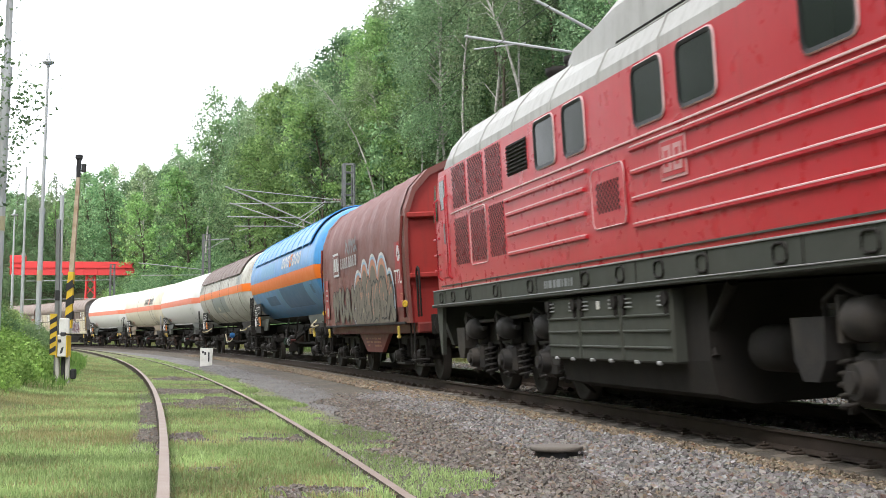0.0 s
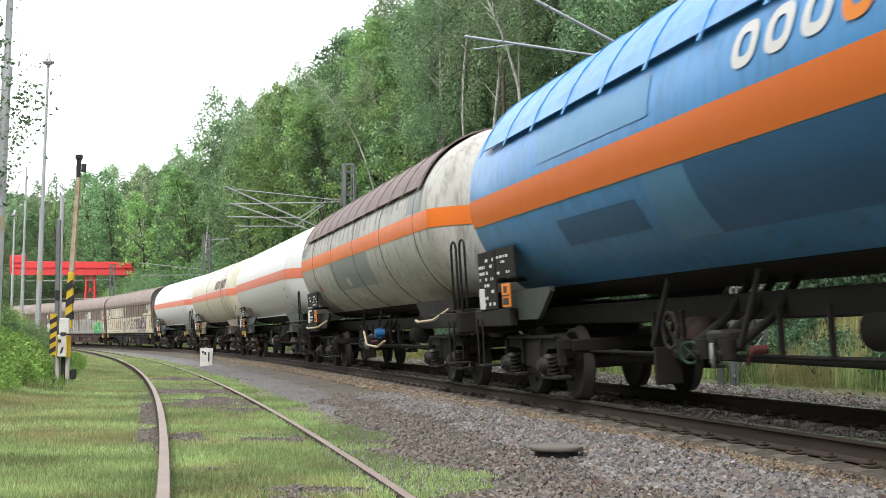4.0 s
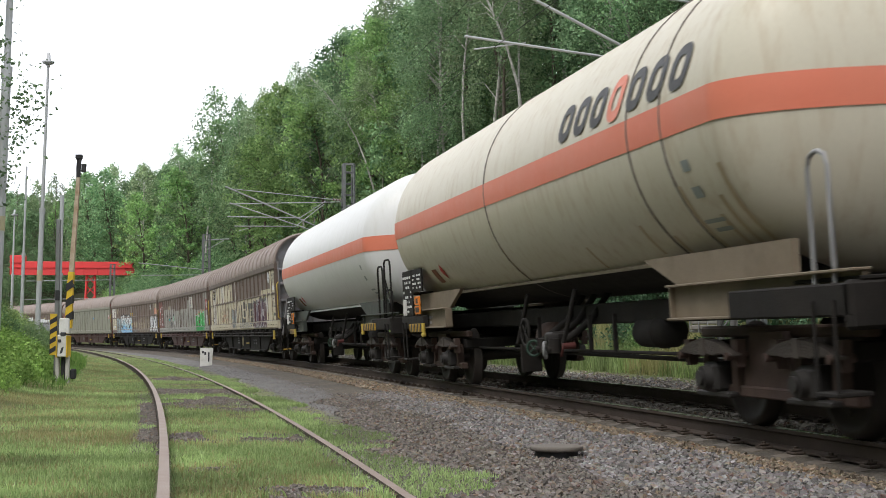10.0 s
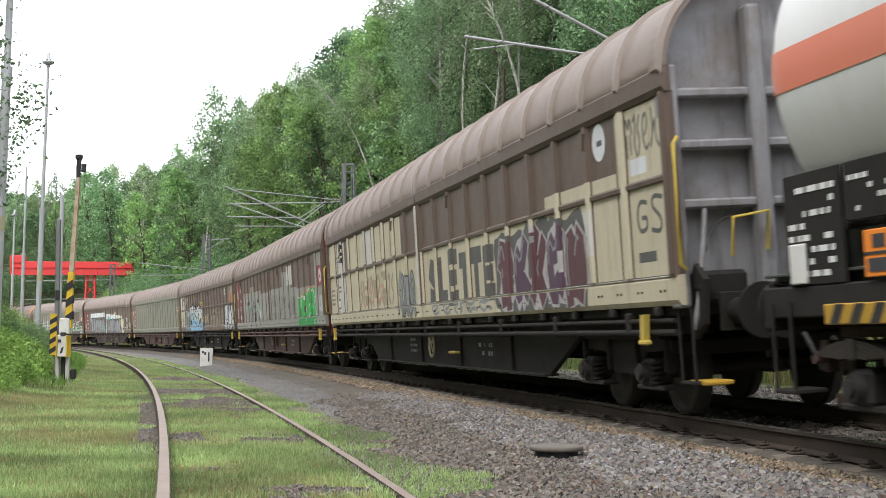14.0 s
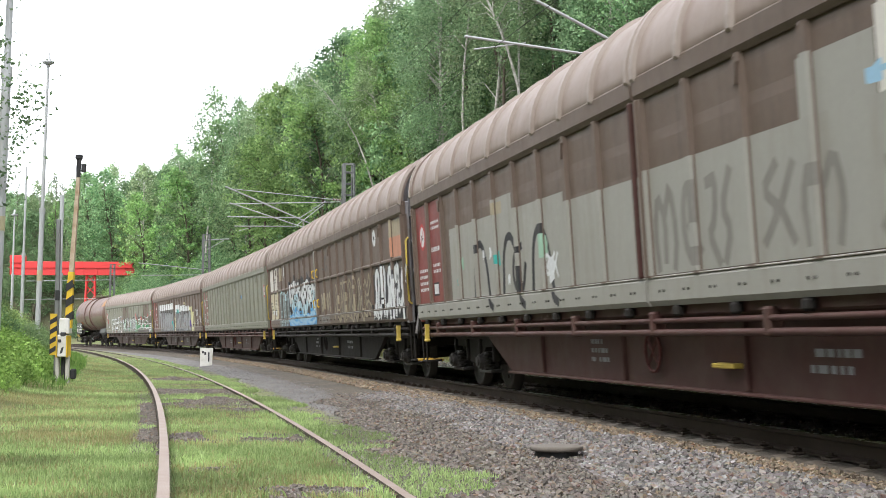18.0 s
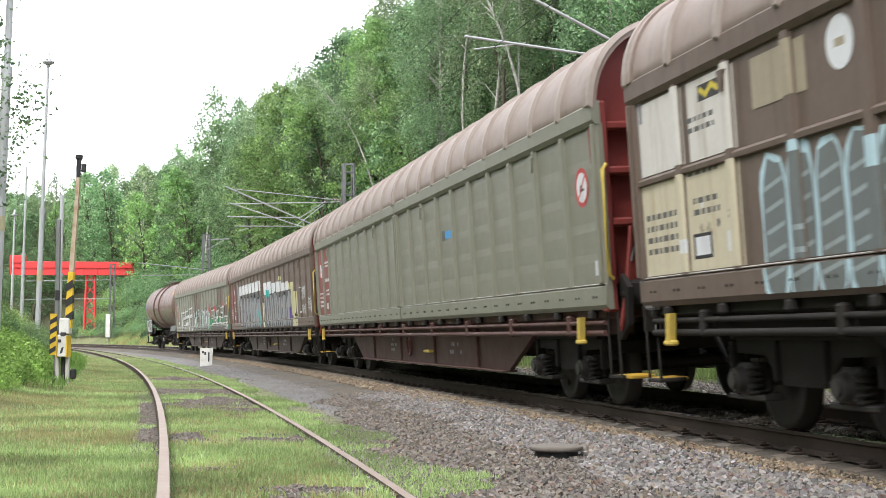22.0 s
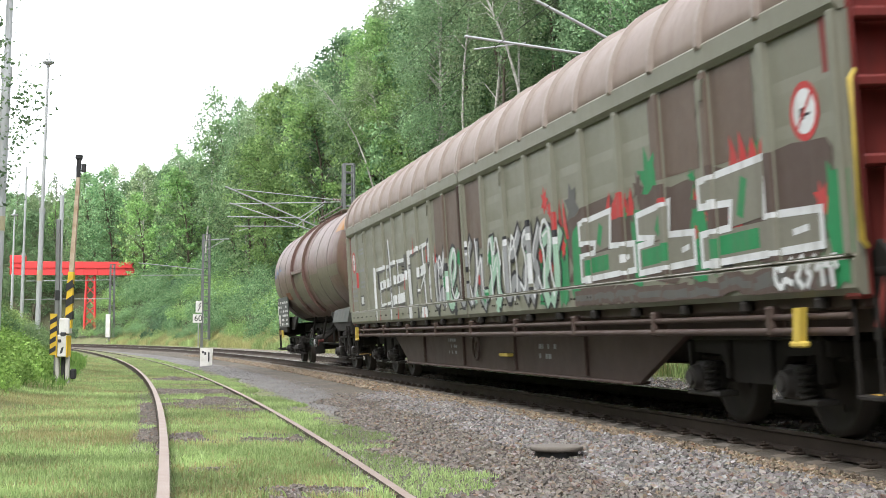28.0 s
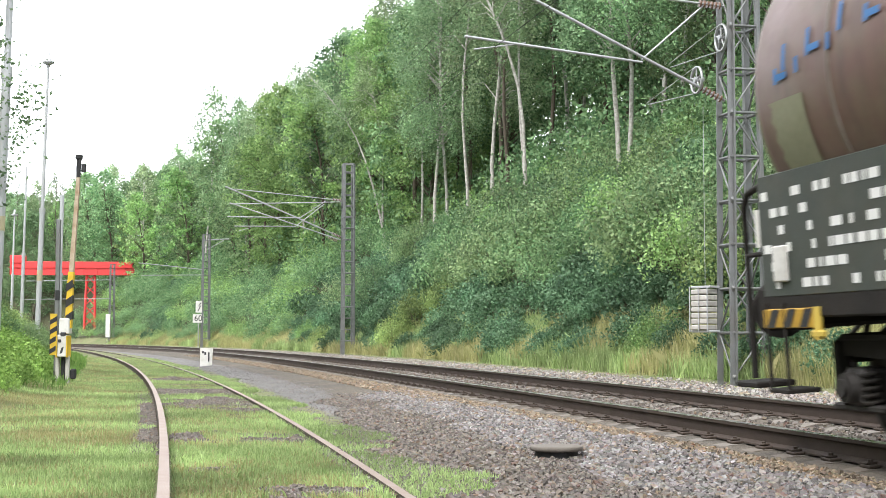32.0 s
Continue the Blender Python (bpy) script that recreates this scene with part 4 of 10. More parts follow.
    for o in (-1, 1):
        g = Geo()
        g.box((o * (L - 0.05), 0, 1.06), (0.12, 2.7, 0.36), 0.03)
        for y in (-1.3, 1.3):
            g.box((o * (L - 1.0), y, 1.1), (2.0, 0.1, 0.24), 0.015)
        g.box((o * (L - 0.5), 0, 1.25), (1.0, 2.5, 0.03), 0.006)
        part("end_frame", g, M["frame_black"], t)
        for y in (-1, 1) if ledge else ():
            xi = o * (half - 1.45)
            gd = part("end_girder", Geo().plate([(o * (L - 0.02), 1.0), (xi, 1.0), (xi, 1.3), (o * (L - 0.02), 1.3)], y * 1.2 - 0.03, y * 1.2 + 0.03), M[saddle], t)
            part("saddle", Geo().plate([(o * (L - 1.1), 1.3), (xi + o * 0.05, 1.3), (xi - o * 0.85, 1.6), (o * (L - 1.1), 1.6)], y * 1.16 - 0.03, y * 1.16 + 0.03), M[saddle], t)
            for z, xe in ((1.0, 0.0), (1.31, 0.0)):
                part("flange", Geo().box(((o * L + xi) / 2, y * 1.24, z), (abs(o * L - xi), 0.16, 0.025), 0.006), M[saddle], gd)
            part("gusset", Geo().box((xi, y * 1.22, 1.15), (0.03, 0.12, 0.3), 0.006), M[saddle], gd)
            if y > 0:
                g = Geo()
                bars(g, o * half - 0.3, o * half + 0.1, 1.06, 1.24, 1.234, 2, rnd)
                tagged(part("writing", g, M["tube_grey"], gd), kind="stuff")
        for y in (-1, 1) if not ledge else ():
            g = Geo()
            x0 = o * half
            g.plate([(x0 - 1.35, 1.06), (x0 + 0.9, 1.06), (x0 + 1.5, 1.4), (x0 + 1.5, 1.46), (x0 - 1.35, 1.46)] if o < 0 else [(x0 - 0.9, 1.06), (x0 + 1.35, 1.06), (x0 + 1.35, 1.46), (x0 - 1.5, 1.46), (x0 - 1.5, 1.4)], y * 1.2 - 0.03, y * 1.2 + 0.03)
            part("saddle", g, M[saddle], t)
        buffers(t, o * (L - 0.0), o)
        steps_and_rails(t, o * (L - 0.35), o)
        bogie(t, o * half, bogies)
    if ledge:
        for y in (-1, 1):
            part("side_ledge", Geo().loft([[(x, y * 0.92, 1.585), (x, y * 0.95, 1.57), (x, y * 0.95, 1.54), (x, y * 0.9, 1.54)] for x in (a + head, b - head)]), M[ledge], t)
    # black sheet round the barrel's bottom: shade put into the colour, with soot
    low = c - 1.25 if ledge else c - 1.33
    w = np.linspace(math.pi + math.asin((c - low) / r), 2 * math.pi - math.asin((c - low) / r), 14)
    part("belly", Geo().loft([[(x, q * math.cos(k), c + q * math.sin(k)) for q, ks in ((r + 0.008, w), (r - 0.02, w[::-1])) for k in ks] for x in (a + head, b - head)], smooth=False), M["frame_black"], t, "black sheet for shade and soot under the tank")
    patch.on = lambda x, z, lift: (x, math.sqrt(max(0.0, rad(x, lift) ** 2 - (z - c) ** 2)), z)
    gear(t, half)
    return t, mid, patch


def ring(r, w, n=20, m=None):
    """A hand wheel in the xz plane with spokes."""
    g = Geo().loft([[((r + q) * math.cos(a), y, (r + q) * math.sin(a)) for q, y in ((-w, -w), (w, -w), (w, w), (-w, w))] for a in np.linspace(0, 2 * math.pi, n)], True, False, m, 0, True)
    for k in range(4):
        a = math.pi / 4 + k * math.pi / 2
        g.rod((0, 0, 0), (r * math.cos(a), 0, r * math.sin(a)), w * 0.8, n=5, m=m)
    return g


def gear(t, half):
    """Brake gear, reservoirs, valves and pipes under the tank."""
    r = random.Random(t.name)
    k = r.uniform(-0.6, 0.6)
    part("air_reservoir", Geo().lathe([(-0.5, 0.02), (-0.48, 0.12), (-0.42, 0.18), (-0.2, 0.185), (-0.18, 0.195), (-0.14, 0.195), (-0.12, 0.185), (0.42, 0.18), (0.48, 0.12), (0.5, 0.02)], 18, Matrix.Translation((-half * 0.35 + k, 0.4, 0.84))), M["frame_black"], t)
    part("brake_cylinder", Geo().lathe([(-0.3, 0.05), (-0.3, 0.2), (0.2, 0.2), (0.35, 0.08), (0.7, 0.05)], 16, Matrix.Translation((half * 0.25 + k, 0.5, 0.8))), M["frame_rust"], t)
    part("hand_wheel", ring(0.18, 0.018, m=Matrix.Translation((k + 0.9, 1.1, 0.88))), M["frame_black"], t)
    part("hand_wheel", ring(0.1, 0.015, m=Matrix.Translation((k + 0.2, 1.2, 0.68)) @ Matrix.Rotation(0.7, 4, "Z")), M["valve_green"], t)
    part("hand_wheel", ring(0.1, 0.015, m=Matrix.Translation((k - 0.3, 1.2, 0.66)) @ Matrix.Rotation(-0.5, 4, "Z")), M["tube_grey"], t)
    for i in range(3):
        x = k - 0.4 + i * 0.5
        part("valve_pipe", Geo().pipe([(x, 0.3, 1.4), (x, 0.6, 1.0), (x, 1.05, 0.7), (x, 1.2, 0.66)], 0.045, 8).rod((x, 1.1, 0.62), (x, 1.1, 0.8), 0.08, n=10), M["frame_black"], t)
    g = Geo()
    g.rod((-half + 1.3, 0.7, 0.62), (half - 1.3, 0.7, 0.62), 0.022, n=6)
    g.rod((-half + 1.0, -0.5, 0.95), (half - 1.0, -0.5, 0.95), 0.022, n=6)
    g.rod((-half + 1.5, 0.2, 0.5), (half - 1.5, 0.25, 0.56), 0.03, n=6)
    for x in (-1.6, -0.7, 1.5, 2.3):
        g.box((x + k, 0.72, 0.85), (0.05, 0.05, 0.45), 0.005)
    g.box((1.9 + k, 0.75, 0.5), (0.06, 0.3, 0.4), 0.01)
    part("brake_rigging", g, M["frame_black"], t)
    part("valve_block", Geo().box((k - 0.05, 0.95, 0.78), (0.34, 0.26, 0.2), 0.03).rod((k - 0.2, 1.0, 0.8), (k - 0.2, 1.16, 0.8), 0.06, n=10).rod((k + 0.1, 1.0, 0.76), (k + 0.1, 1.16, 0.76), 0.05, n=10), M["axle_grey"], t)
    for x in (k - 0.75, k + 1.35):
        part("support_strut", Geo().rod((x, 0.9, 1.4), (x + 0.25, 1.02, 0.72), 0.03, n=6), M["frame_black"], t)
    part("brake_handle", Geo().rod((-1.2 + k, 1.1, 0.72), (-1.2 + k, 1.25, 0.72), 0.04, n=10).rod((-1.2 + k, 1.24, 0.72), (-1.1 + k, 1.24, 0.6), 0.016), M["red_dull"], t, "red brake handle")


def board(t, x0, x1, z0, z1, y, rnd, rows=6, mat="frame_black", ink="ink_white", name="data_board", label="dark data board with white writing"):
    g = Geo().box(((x0 + x1) / 2, y, (z0 + z1) / 2), (x1 - x0, 0.03, z1 - z0), 0.006)
    bd = part(name, g, M[mat], t, label)
    g = Geo()
    bars(g, x0 + 0.06, x1 - 0.06, z0 + 0.06, z1 - 0.06, y + 0.02, rows, rnd, fill=0.55)
    tagged(part("writing", g, M[ink], bd), kind="stuff")
    return bd


def handrail(t, x0, x1, z0, z1, y, mat="frame_black", name="hand_rail"):
    g = Geo()
    k = min(0.12, abs(x1 - x0) / 2)
    sg = 1 if x1 > x0 else -1
    g.pipe([(x0, y, z0), (x0, y, z1 - k), (x0 + sg * k * 0.3, y, z1 - k * 0.3), (x0 + sg * k, y, z1), (x1 - sg * k, y, z1), (x1 - sg * k * 0.3, y, z1 - k * 0.3), (x1, y, z1 - k), (x1, y, z0)], 0.02, 6)
    return part(name, g, M[mat], t)


rnd = random.Random(77)
M["ink_white"] = surface("white_lettering", (0.72, 0.72, 0.7), None, 0.6, grain=0.05, bump=0)
M["ink_dark"] = surface("dark_lettering", (0.05, 0.05, 0.055), None, 0.6, grain=0.0, bump=0)
M["ink_orange"] = surface("orange_sign", (0.85, 0.26, 0.03), None, 0.5, grain=0.05, bump=0)
M["tank_blue"] = surface("blue_tank_paint", (0.09, 0.33, 0.68), (0.06, 0.26, 0.56), 0.34, big=0.7, fine=20, grain=0.04, bump=0.02, streak=(0.05, 0.14, 0.24), streaky=0.5, dirt=(0.06, 0.13, 0.2), dirty=0.35)
M["tank_white"] = surface("white_tank_paint", (0.69, 0.69, 0.675), (0.62, 0.62, 0.6), 0.35, big=0.7, fine=20, grain=0.02, bump=0.02, streak=(0.5, 0.48, 0.4), streaky=0.25)
M["tank_cream"] = surface("cream_tank_paint", (0.61, 0.57, 0.46), (0.52, 0.47, 0.35), 0.4, big=0.6, fine=20, grain=0.04, bump=0.03, streak=(0.38, 0.27, 0.15), streaky=0.45)
M["tank_grey"] = surface("grey_tank_paint", (0.55, 0.55, 0.5), (0.43, 0.43, 0.38), 0.5, big=0.5, fine=20, grain=0.06, bump=0.04, streak=(0.17, 0.12, 0.085), streaky=0.75, dirt=(0.27, 0.24, 0.19), dirty=0.5)
M["shield_brown"] = surface("brown_sun_shield", (0.16, 0.115, 0.1), (0.24, 0.19, 0.17), 0.6, big=1.5, fine=20, grain=0.1, bump=0.1, streak=(0.36, 0.32, 0.29), streaky=0.5)
M["stripe_orange"] = surface("orange_stripe", (0.84, 0.2, 0.03), (0.76, 0.18, 0.035), 0.4, big=0.8, fine=20, grain=0.03, bump=0.02)
M["stripe_faded"] = surface("faded_orange_stripe", (0.72, 0.2, 0.12), (0.66, 0.27, 0.18), 0.45, big=0.8, fine=20, grain=0.03, bump=0.02)
M["tank_brown"] = surface("brown_tank_paint", (0.135, 0.078, 0.066), (0.18, 0.11, 0.09), 0.42, big=0.6, fine=20, grain=0.08, bump=0.04, streak=(0.06, 0.045, 0.04), streaky=0.65, dirt=(0.15, 0.135, 0.085), dirty=0.55)


M["frame_green"] = surface("dark_green_frame_paint", (0.05, 0.06, 0.052), (0.075, 0.08, 0.07), 0.55, big=2, fine=40, grain=0.1, bump=0.15, dirt=(0.09, 0.075, 0.055), dirty=0.4)
M["frame_cream"] = surface("rust_stained_cream_frame", (0.23, 0.19, 0.135), (0.15, 0.11, 0.075), 0.65, big=2, fine=40, grain=0.1, bump=0.15, dirt=(0.09, 0.06, 0.04), dirty=0.5)
M["valve_green"] = surface("green_valve_paint", (0.02, 0.045, 0.03), None, 0.5)
M["valve_blue"] = surface("blue_valve_paint", (0.03, 0.14, 0.35), None, 0.5)
M["tube_grey"] = surface("grey_tube_paint", (0.3, 0.3, 0.3), None, 0.5)
M["seam_dark"] = surface("dark_weld_seam", (0.14, 0.12, 0.1), (0.24, 0.21, 0.18), 0.6, big=3, grain=0.1, bump=0.05)
M["grime_run"] = surface("brown_grime_run", (0.33, 0.29, 0.25), (0.42, 0.39, 0.34), 0.6, big=3, fine=20, grain=0.1, bump=0.03)
M["red_sign"] = surface("red_sign_paint", (0.55, 0.03, 0.03), None, 0.5)
M["lever_yellow"] = surface("worn_pale_yellow", (0.6, 0.44, 0.07), (0.5, 0.38, 0.12), 0.6, big=5, fine=30, grain=0.1, bump=0.05, dirt=(0.1, 0.08, 0.05), dirty=0.4)
M["hazard_yellow"] = surface("worn_hazard_yellow", (0.5, 0.3, 0.035), (0.36, 0.22, 0.04), 0.6, big=6, fine=30, grain=0.15, bump=0.05)
M["rust_faint"] = surface("faint_rust_run", (0.5, 0.42, 0.29), (0.38, 0.26, 0.15), 0.6, big=3, fine=30, grain=0.1, bump=0.03)
M["red_dull"] = surface("dull_red_paint", (0.1, 0.03, 0.027), None, 0.6)
M["ink_grey"] = surface("grey_paint_patch", (0.27, 0.3, 0.29), (0.31, 0.33, 0.31), 0.5, big=1.0, grain=0.03, bump=0)
M["ink_logo"] = surface("charcoal_logo", (0.05, 0.05, 0.05), None, 0.5, grain=0.02, bump=0)
M["blue_old"] = surface("older_blue_patch", (0.035, 0.14, 0.3), (0.045, 0.18, 0.38), 0.4, big=1, grain=0.03, bump=0)
M["blue_pale"] = surface("pale_blue_patch", (0.1, 0.3, 0.52), (0.14, 0.36, 0.6), 0.4, big=1, grain=0.03, bump=0)
M["rust_patch"] = surface("rust_run", (0.26, 0.1, 0.05), (0.18, 0.08, 0.05), 0.7, big=4, fine=30, grain=0.2, bump=0.05)
M["tube_cream"] = surface("cream_painted_tube", (0.55, 0.47, 0.3), (0.45, 0.37, 0.22), 0.55, big=4, grain=0.1, bump=0.1)


def hazard(t, x0, x1, z, y=1.36, inner=False):
    """A yellow lever plate with slanting black bars."""
    g = Geo().box(((x0 + x1) / 2, y, z), (x1 - x0, 0.04, 0.15), 0.01)
    pl = part("lever_plate", g, M["hazard_yellow"], t, "yellow plate with black slanting bars")
    n = max(2, int((x1 - x0) / 0.25))
    g = Geo()
    for i in range(n):
        a = x0 + (x1 - x0) * (i + 0.25) / n
        g.add([(a, y + 0.024, z - 0.07), (a + 0.13, y + 0.024, z - 0.07), (a + 0.03, y + 0.024, z + 0.07), (a - 0.1, y + 0.024, z + 0.07)], [(3, 2, 1, 0)])
    part("slanting_bar", g, M["black_paint"], pl)
    xl = x1 + 0.06 if inner else x0 - 0.06
    part("lever", Geo().rod((xl, y, z - 0.16), (xl, y, z + 0.08), 0.034, n=8).box((xl, y, z - 0.12), (0.16, 0.06, 0.06), 0.015), M["lever_yellow"], t)


def shunter_rail(t, x0, x1, z, y=1.42):
    """A long bent cream hand tube at a corner."""
    part("hand_tube", Geo().pipe([(x0, y - 0.25, z + 0.22), (x0 + (x1 - x0) * 0.2, y, z + 0.02), (x1 - (x1 - x0) * 0.2, y, z), (x1, y - 0.05, z + 0.03)], 0.025, 6), M["tube_cream"], t)


def end_boards(t, x, rnd_, orange=True, w=0.95, z0=1.22, z1=2.05):
    """Data boards at the rear corner: dark, with white writing, a label holder and an orange hazard number plate."""
    board(t, x - w, x, z0, z1, 1.34, rnd_, 8, "frame_black")
    board(t, x - 2 * w - 0.08, x - w - 0.08, z0 + 0.42, z1, 1.345, rnd_, 4, "frame_black")
    if orange:
        hp = part("hazard_plate", Geo().box((x - 1.62 * w, 1.37, z0 + 0.18), (0.4, 0.025, 0.32), 0.006), M["ink_orange"], t, "orange hazard plate with black bars")
        part("bar", Geo().box((x - 1.62 * w, 1.384, z0 + 0.18), (0.38, 0.006, 0.02)).box((x - 1.62 * w, 1.384, z0 + 0.26), (0.16, 0.006, 0.09)).box((x - 1.62 * w, 1.384, z0 + 0.1), (0.3, 0.006, 0.09)), M["ink_dark"], hp)
    part("bracket", Geo().rod((x - 0.1, 0.9, z0 + 0.2), (x - 0.1, 1.33, z0 + 0.2), 0.03).rod((x - w, 0.9, z0 + 0.4), (x - w, 1.33, z0 + 0.4), 0.03), M["frame_black"], t)
    part("label_pocket", Geo().box((x - 0.2, 1.37, z0 + 0.16), (0.24, 0.03, 0.3), 0.01), M["white_paint"], t)


def lettering_row(t, patch, x_rear, x_front, z0, z1, n, mats, lift=0.011):
    """A company name as plain slanting rings in its colours, on the tank's side."""
    w = (x_rear - x_front) / n
    for i in range(n):
        cx, cz, hw, hh = x_front + w * (i + 0.5), (z0 + z1) / 2, w * 0.38, (z1 - z0) / 2
        tall = 1.12 if mats[min(i, len(mats) - 1)] in ("ink_orange", "stripe_faded") else 1.0
        g, m = Geo(), 24
        vs = []
        for k in range(m):
            a = 2 * math.pi * k / m
            ca, sa = math.copysign(abs(math.cos(a)) ** 0.75, math.cos(a)), math.copysign(abs(math.sin(a)) ** 0.75, math.sin(a))
            for f in (0.52, 1.0):
                z = cz + sa * hh * f * tall
                vs.append(patch.on(cx + ca * hw * (f - (0.08 if f < 1 else 0.0)) - (z - cz) * 0.28, z, lift))
        g.add(vs, [(2 * k, 2 * k + 1, 2 * ((k + 1) % m) + 1, 2 * ((k + 1) % m)) for k in range(m)], smooth=True)
        part("name_shape", g, M[mats[min(i, len(mats) - 1)]], t)


def build_tanks():
    # blue
    t, mid, patch = tank_wagon("tank_wagon", "blue gas tank wagon with orange stripe", 25.9, 43.6, 26.25, 42.95, "tank_blue", "stripe_orange", (2.4, 2.78), cap=("tank_blue", "blue sun shield with straps"), bogies="coil")
    lettering_row(t, patch, 33.4 - mid, 29.3 - mid, 2.95, 3.3, 7, ["ink_white"] * 3 + ["ink_orange"] + ["ink_white"] * 3)
    part("repaint_patch", patch(Geo(), 34.6 - mid, 29.4 - mid, 1.75, 2.38, 0.004), M["blue_old"], t, "darker blue repainted patch")
    part("repaint_patch", patch(Geo(), 38.6 - mid, 36.0 - mid, 1.9, 2.2, 0.004), M["blue_old"], t, "darker blue repainted patch")
    part("repaint_patch", patch(Geo(), 28.3 - mid, 27.9 - mid, 2.05, 2.3, 0.009), M["blue_old"], t, "darker blue repainted patch")
    part("repaint_patch", patch(Geo(), 29.4 - mid, 28.4 - mid, 1.7, 2.38, 0.005), M["blue_pale"], t, "paler blue repainted patch")
    part("repaint_patch", patch(Geo(), 38.9 - mid, 35.2 - mid, 2.9, 3.3, 0.005), M["blue_pale"], t, "paler blue repainted patch")
    part("repaint_patch", patch(Geo(), 35.6 - mid, 34.6 - mid, 1.75, 2.38, 0.005), M["blue_pale"], t, "paler blue repainted patch")
    end_boards(t, 42.6 - mid, rnd)
    hazard(t, 28.3 - mid, 29.1 - mid, 1.0)
    shunter_rail(t, 28.6 - mid, 27.5 - mid, 1.12)
    for x in (26.5, 26.95):
        handrail(t, x - mid, x - mid - 0.3, 1.25, 2.15, 1.25)
    # grey with brown shield
    t, mid, patch = tank_wagon("tank_wagon", "grimy grey gas tank wagon with orange stripe and brown sun shield", 43.6, 62.7, 44.6, 62.2, "tank_grey", "stripe_orange", (2.65, 2.96), cap=("shield_brown", "brown weathered sun shield"), bogies="coil", seams=(46.4, 49.6, 52.8, 56.0, 59.2), saddle="frame_black")
    part("repaint_patch", patch(Geo(), 56.3 - mid, 51.2 - mid, 1.95, 2.64, 0.004), M["ink_grey"], t, "blue-grey repainted patch")
    part("repaint_patch", patch(Geo(), 47.0 - mid, 45.8 - mid, 3.0, 3.4, 0.005), M["ink_grey"], t, "blue-grey repainted patch")
    for x0, x1, z0, z1 in ((54.6, 54.2, 2.02, 2.2), (54.5, 53.6, 1.72, 1.9), (54.8, 54.5, 1.62, 1.7)):
        part("paper_mark", patch(Geo(), x0 - mid, x1 - mid, z0, z1, 0.008), M["tank_cream"], t, "pale patch where a label was")
    for k in range(26):
        x = 60.6 - 0.58 * k - 0.2 * rnd.random()
        part("grime_run", patch(Geo(), x - mid, x - mid + 0.06 + 0.14 * rnd.random(), 3.42 - (0.15 + 0.3 * rnd.random()), 3.43, 0.007, nx=1), M["grime_run"], t, "brown grime run below the sun shield")
    lettering_row(t, patch, 62.0 - mid, 60.3 - mid, 3.05, 3.34, 4, ["ink_grey"])
    g = Geo()
    patch(g, 59.0 - mid, 58.85 - mid, 2.02, 2.22, 0.008)
    part("red_plate", g, M["red_sign"], t)
    end_boards(t, 61.7 - mid, rnd)
    shunter_rail(t, 58.9 - mid, 62.1 - mid, 1.08)
    shunter_rail(t, 45.2 - mid, 47.2 - mid, 1.1)
    for x in (44.2, 44.75):
        handrail(t, x - mid, x - mid - 0.32, 1.25, 2.35, 1.25)
    part("valve", Geo().rod((-0.9, 1.0, 0.9), (-0.9, 1.2, 0.9), 0.09, n=12).rod((-0.9, 1.1, 0.78), (-0.9, 1.1, 1.02), 0.05, n=10), M["valve_blue"], t, "blue valve body")
    part("guard_tube", Geo().pipe([(-2.2, 1.25, 0.75), (-1.6, 1.3, 0.62), (-0.4, 1.3, 0.66), (0.2, 1.25, 0.95)], 0.025, 6), M["tube_cream"], t)
    # white, cream, white
    for front, rear, tip0, tip1, paint, stripe, words, sad, ledge in ((62.7, 80.75, 64.65, 80.3, "tank_white", "stripe_faded", "clean white gas tank wagon with orange stripe", "frame_green", "tank_white"),
                                                               (80.75, 98.55, 82.45, 98.0, "tank_cream", "stripe_faded", "cream rust-stained gas tank wagon with faded orange stripe", "frame_cream", "frame_cream"),
                                                               (98.55, 116.6, 100.25, 115.85, "tank_white", "stripe_faded", "white gas tank wagon with orange-red stripe", "frame_green", "tank_white")):
        t, mid, patch = tank_wagon("tank_wagon", words, front, rear, tip0, tip1, paint, stripe, saddle=sad, ledge=ledge, seams=(tip0 + 1.75, tip0 + 2.6, tip0 + 8.2) if paint == "tank_cream" else ())
        g = Geo()
        for i, (x, z, w) in enumerate(((tip0 + 1.3, 2.3, 0.16), (tip0 + 1.28, 2.06, 0.18), (tip0 + 1.2, 1.84, 0.42))):
            patch(g, x - mid, x - mid + w, z, z + (0.1 if i < 2 else 0.035), 0.009, nx=1)
            if i == 2:
                patch(g, x - mid, x - mid + w * 0.8, z - 0.08, z - 0.045, 0.009, nx=1)
        part("marking", g, M["ink_grey"], t)
        if paint == "tank_cream":
            lettering_row(t, patch, 87.3 - mid, 83.5 - mid, 3.02, 3.42, 7, ["ink_logo"] * 3 + ["stripe_faded"] + ["ink_logo"] * 3)
            g = Geo()
            for x, z0, z1 in ((83.15, 1.62, 2.3), (83.4, 1.6, 2.05), (83.62, 1.58, 1.9), (84.1, 1.6, 2.2), (84.9, 1.6, 1.8), (85.5, 1.65, 1.95), (87.4, 1.6, 1.85), (90.6, 1.6, 2.1)):
                patch(g, x - mid, x - mid + 0.09, z0, z1, 0.005, nx=1)
            part("rust_stain", g, M["rust_faint"], t)
        g = Geo()
        patch(g, tip1 - mid - 2.9, tip1 - mid - 2.55, 1.75, 1.98, 0.008, nx=1)
        part("red_plate", g, M["rust_patch"], t)
        q = tip1 - mid - 3.3
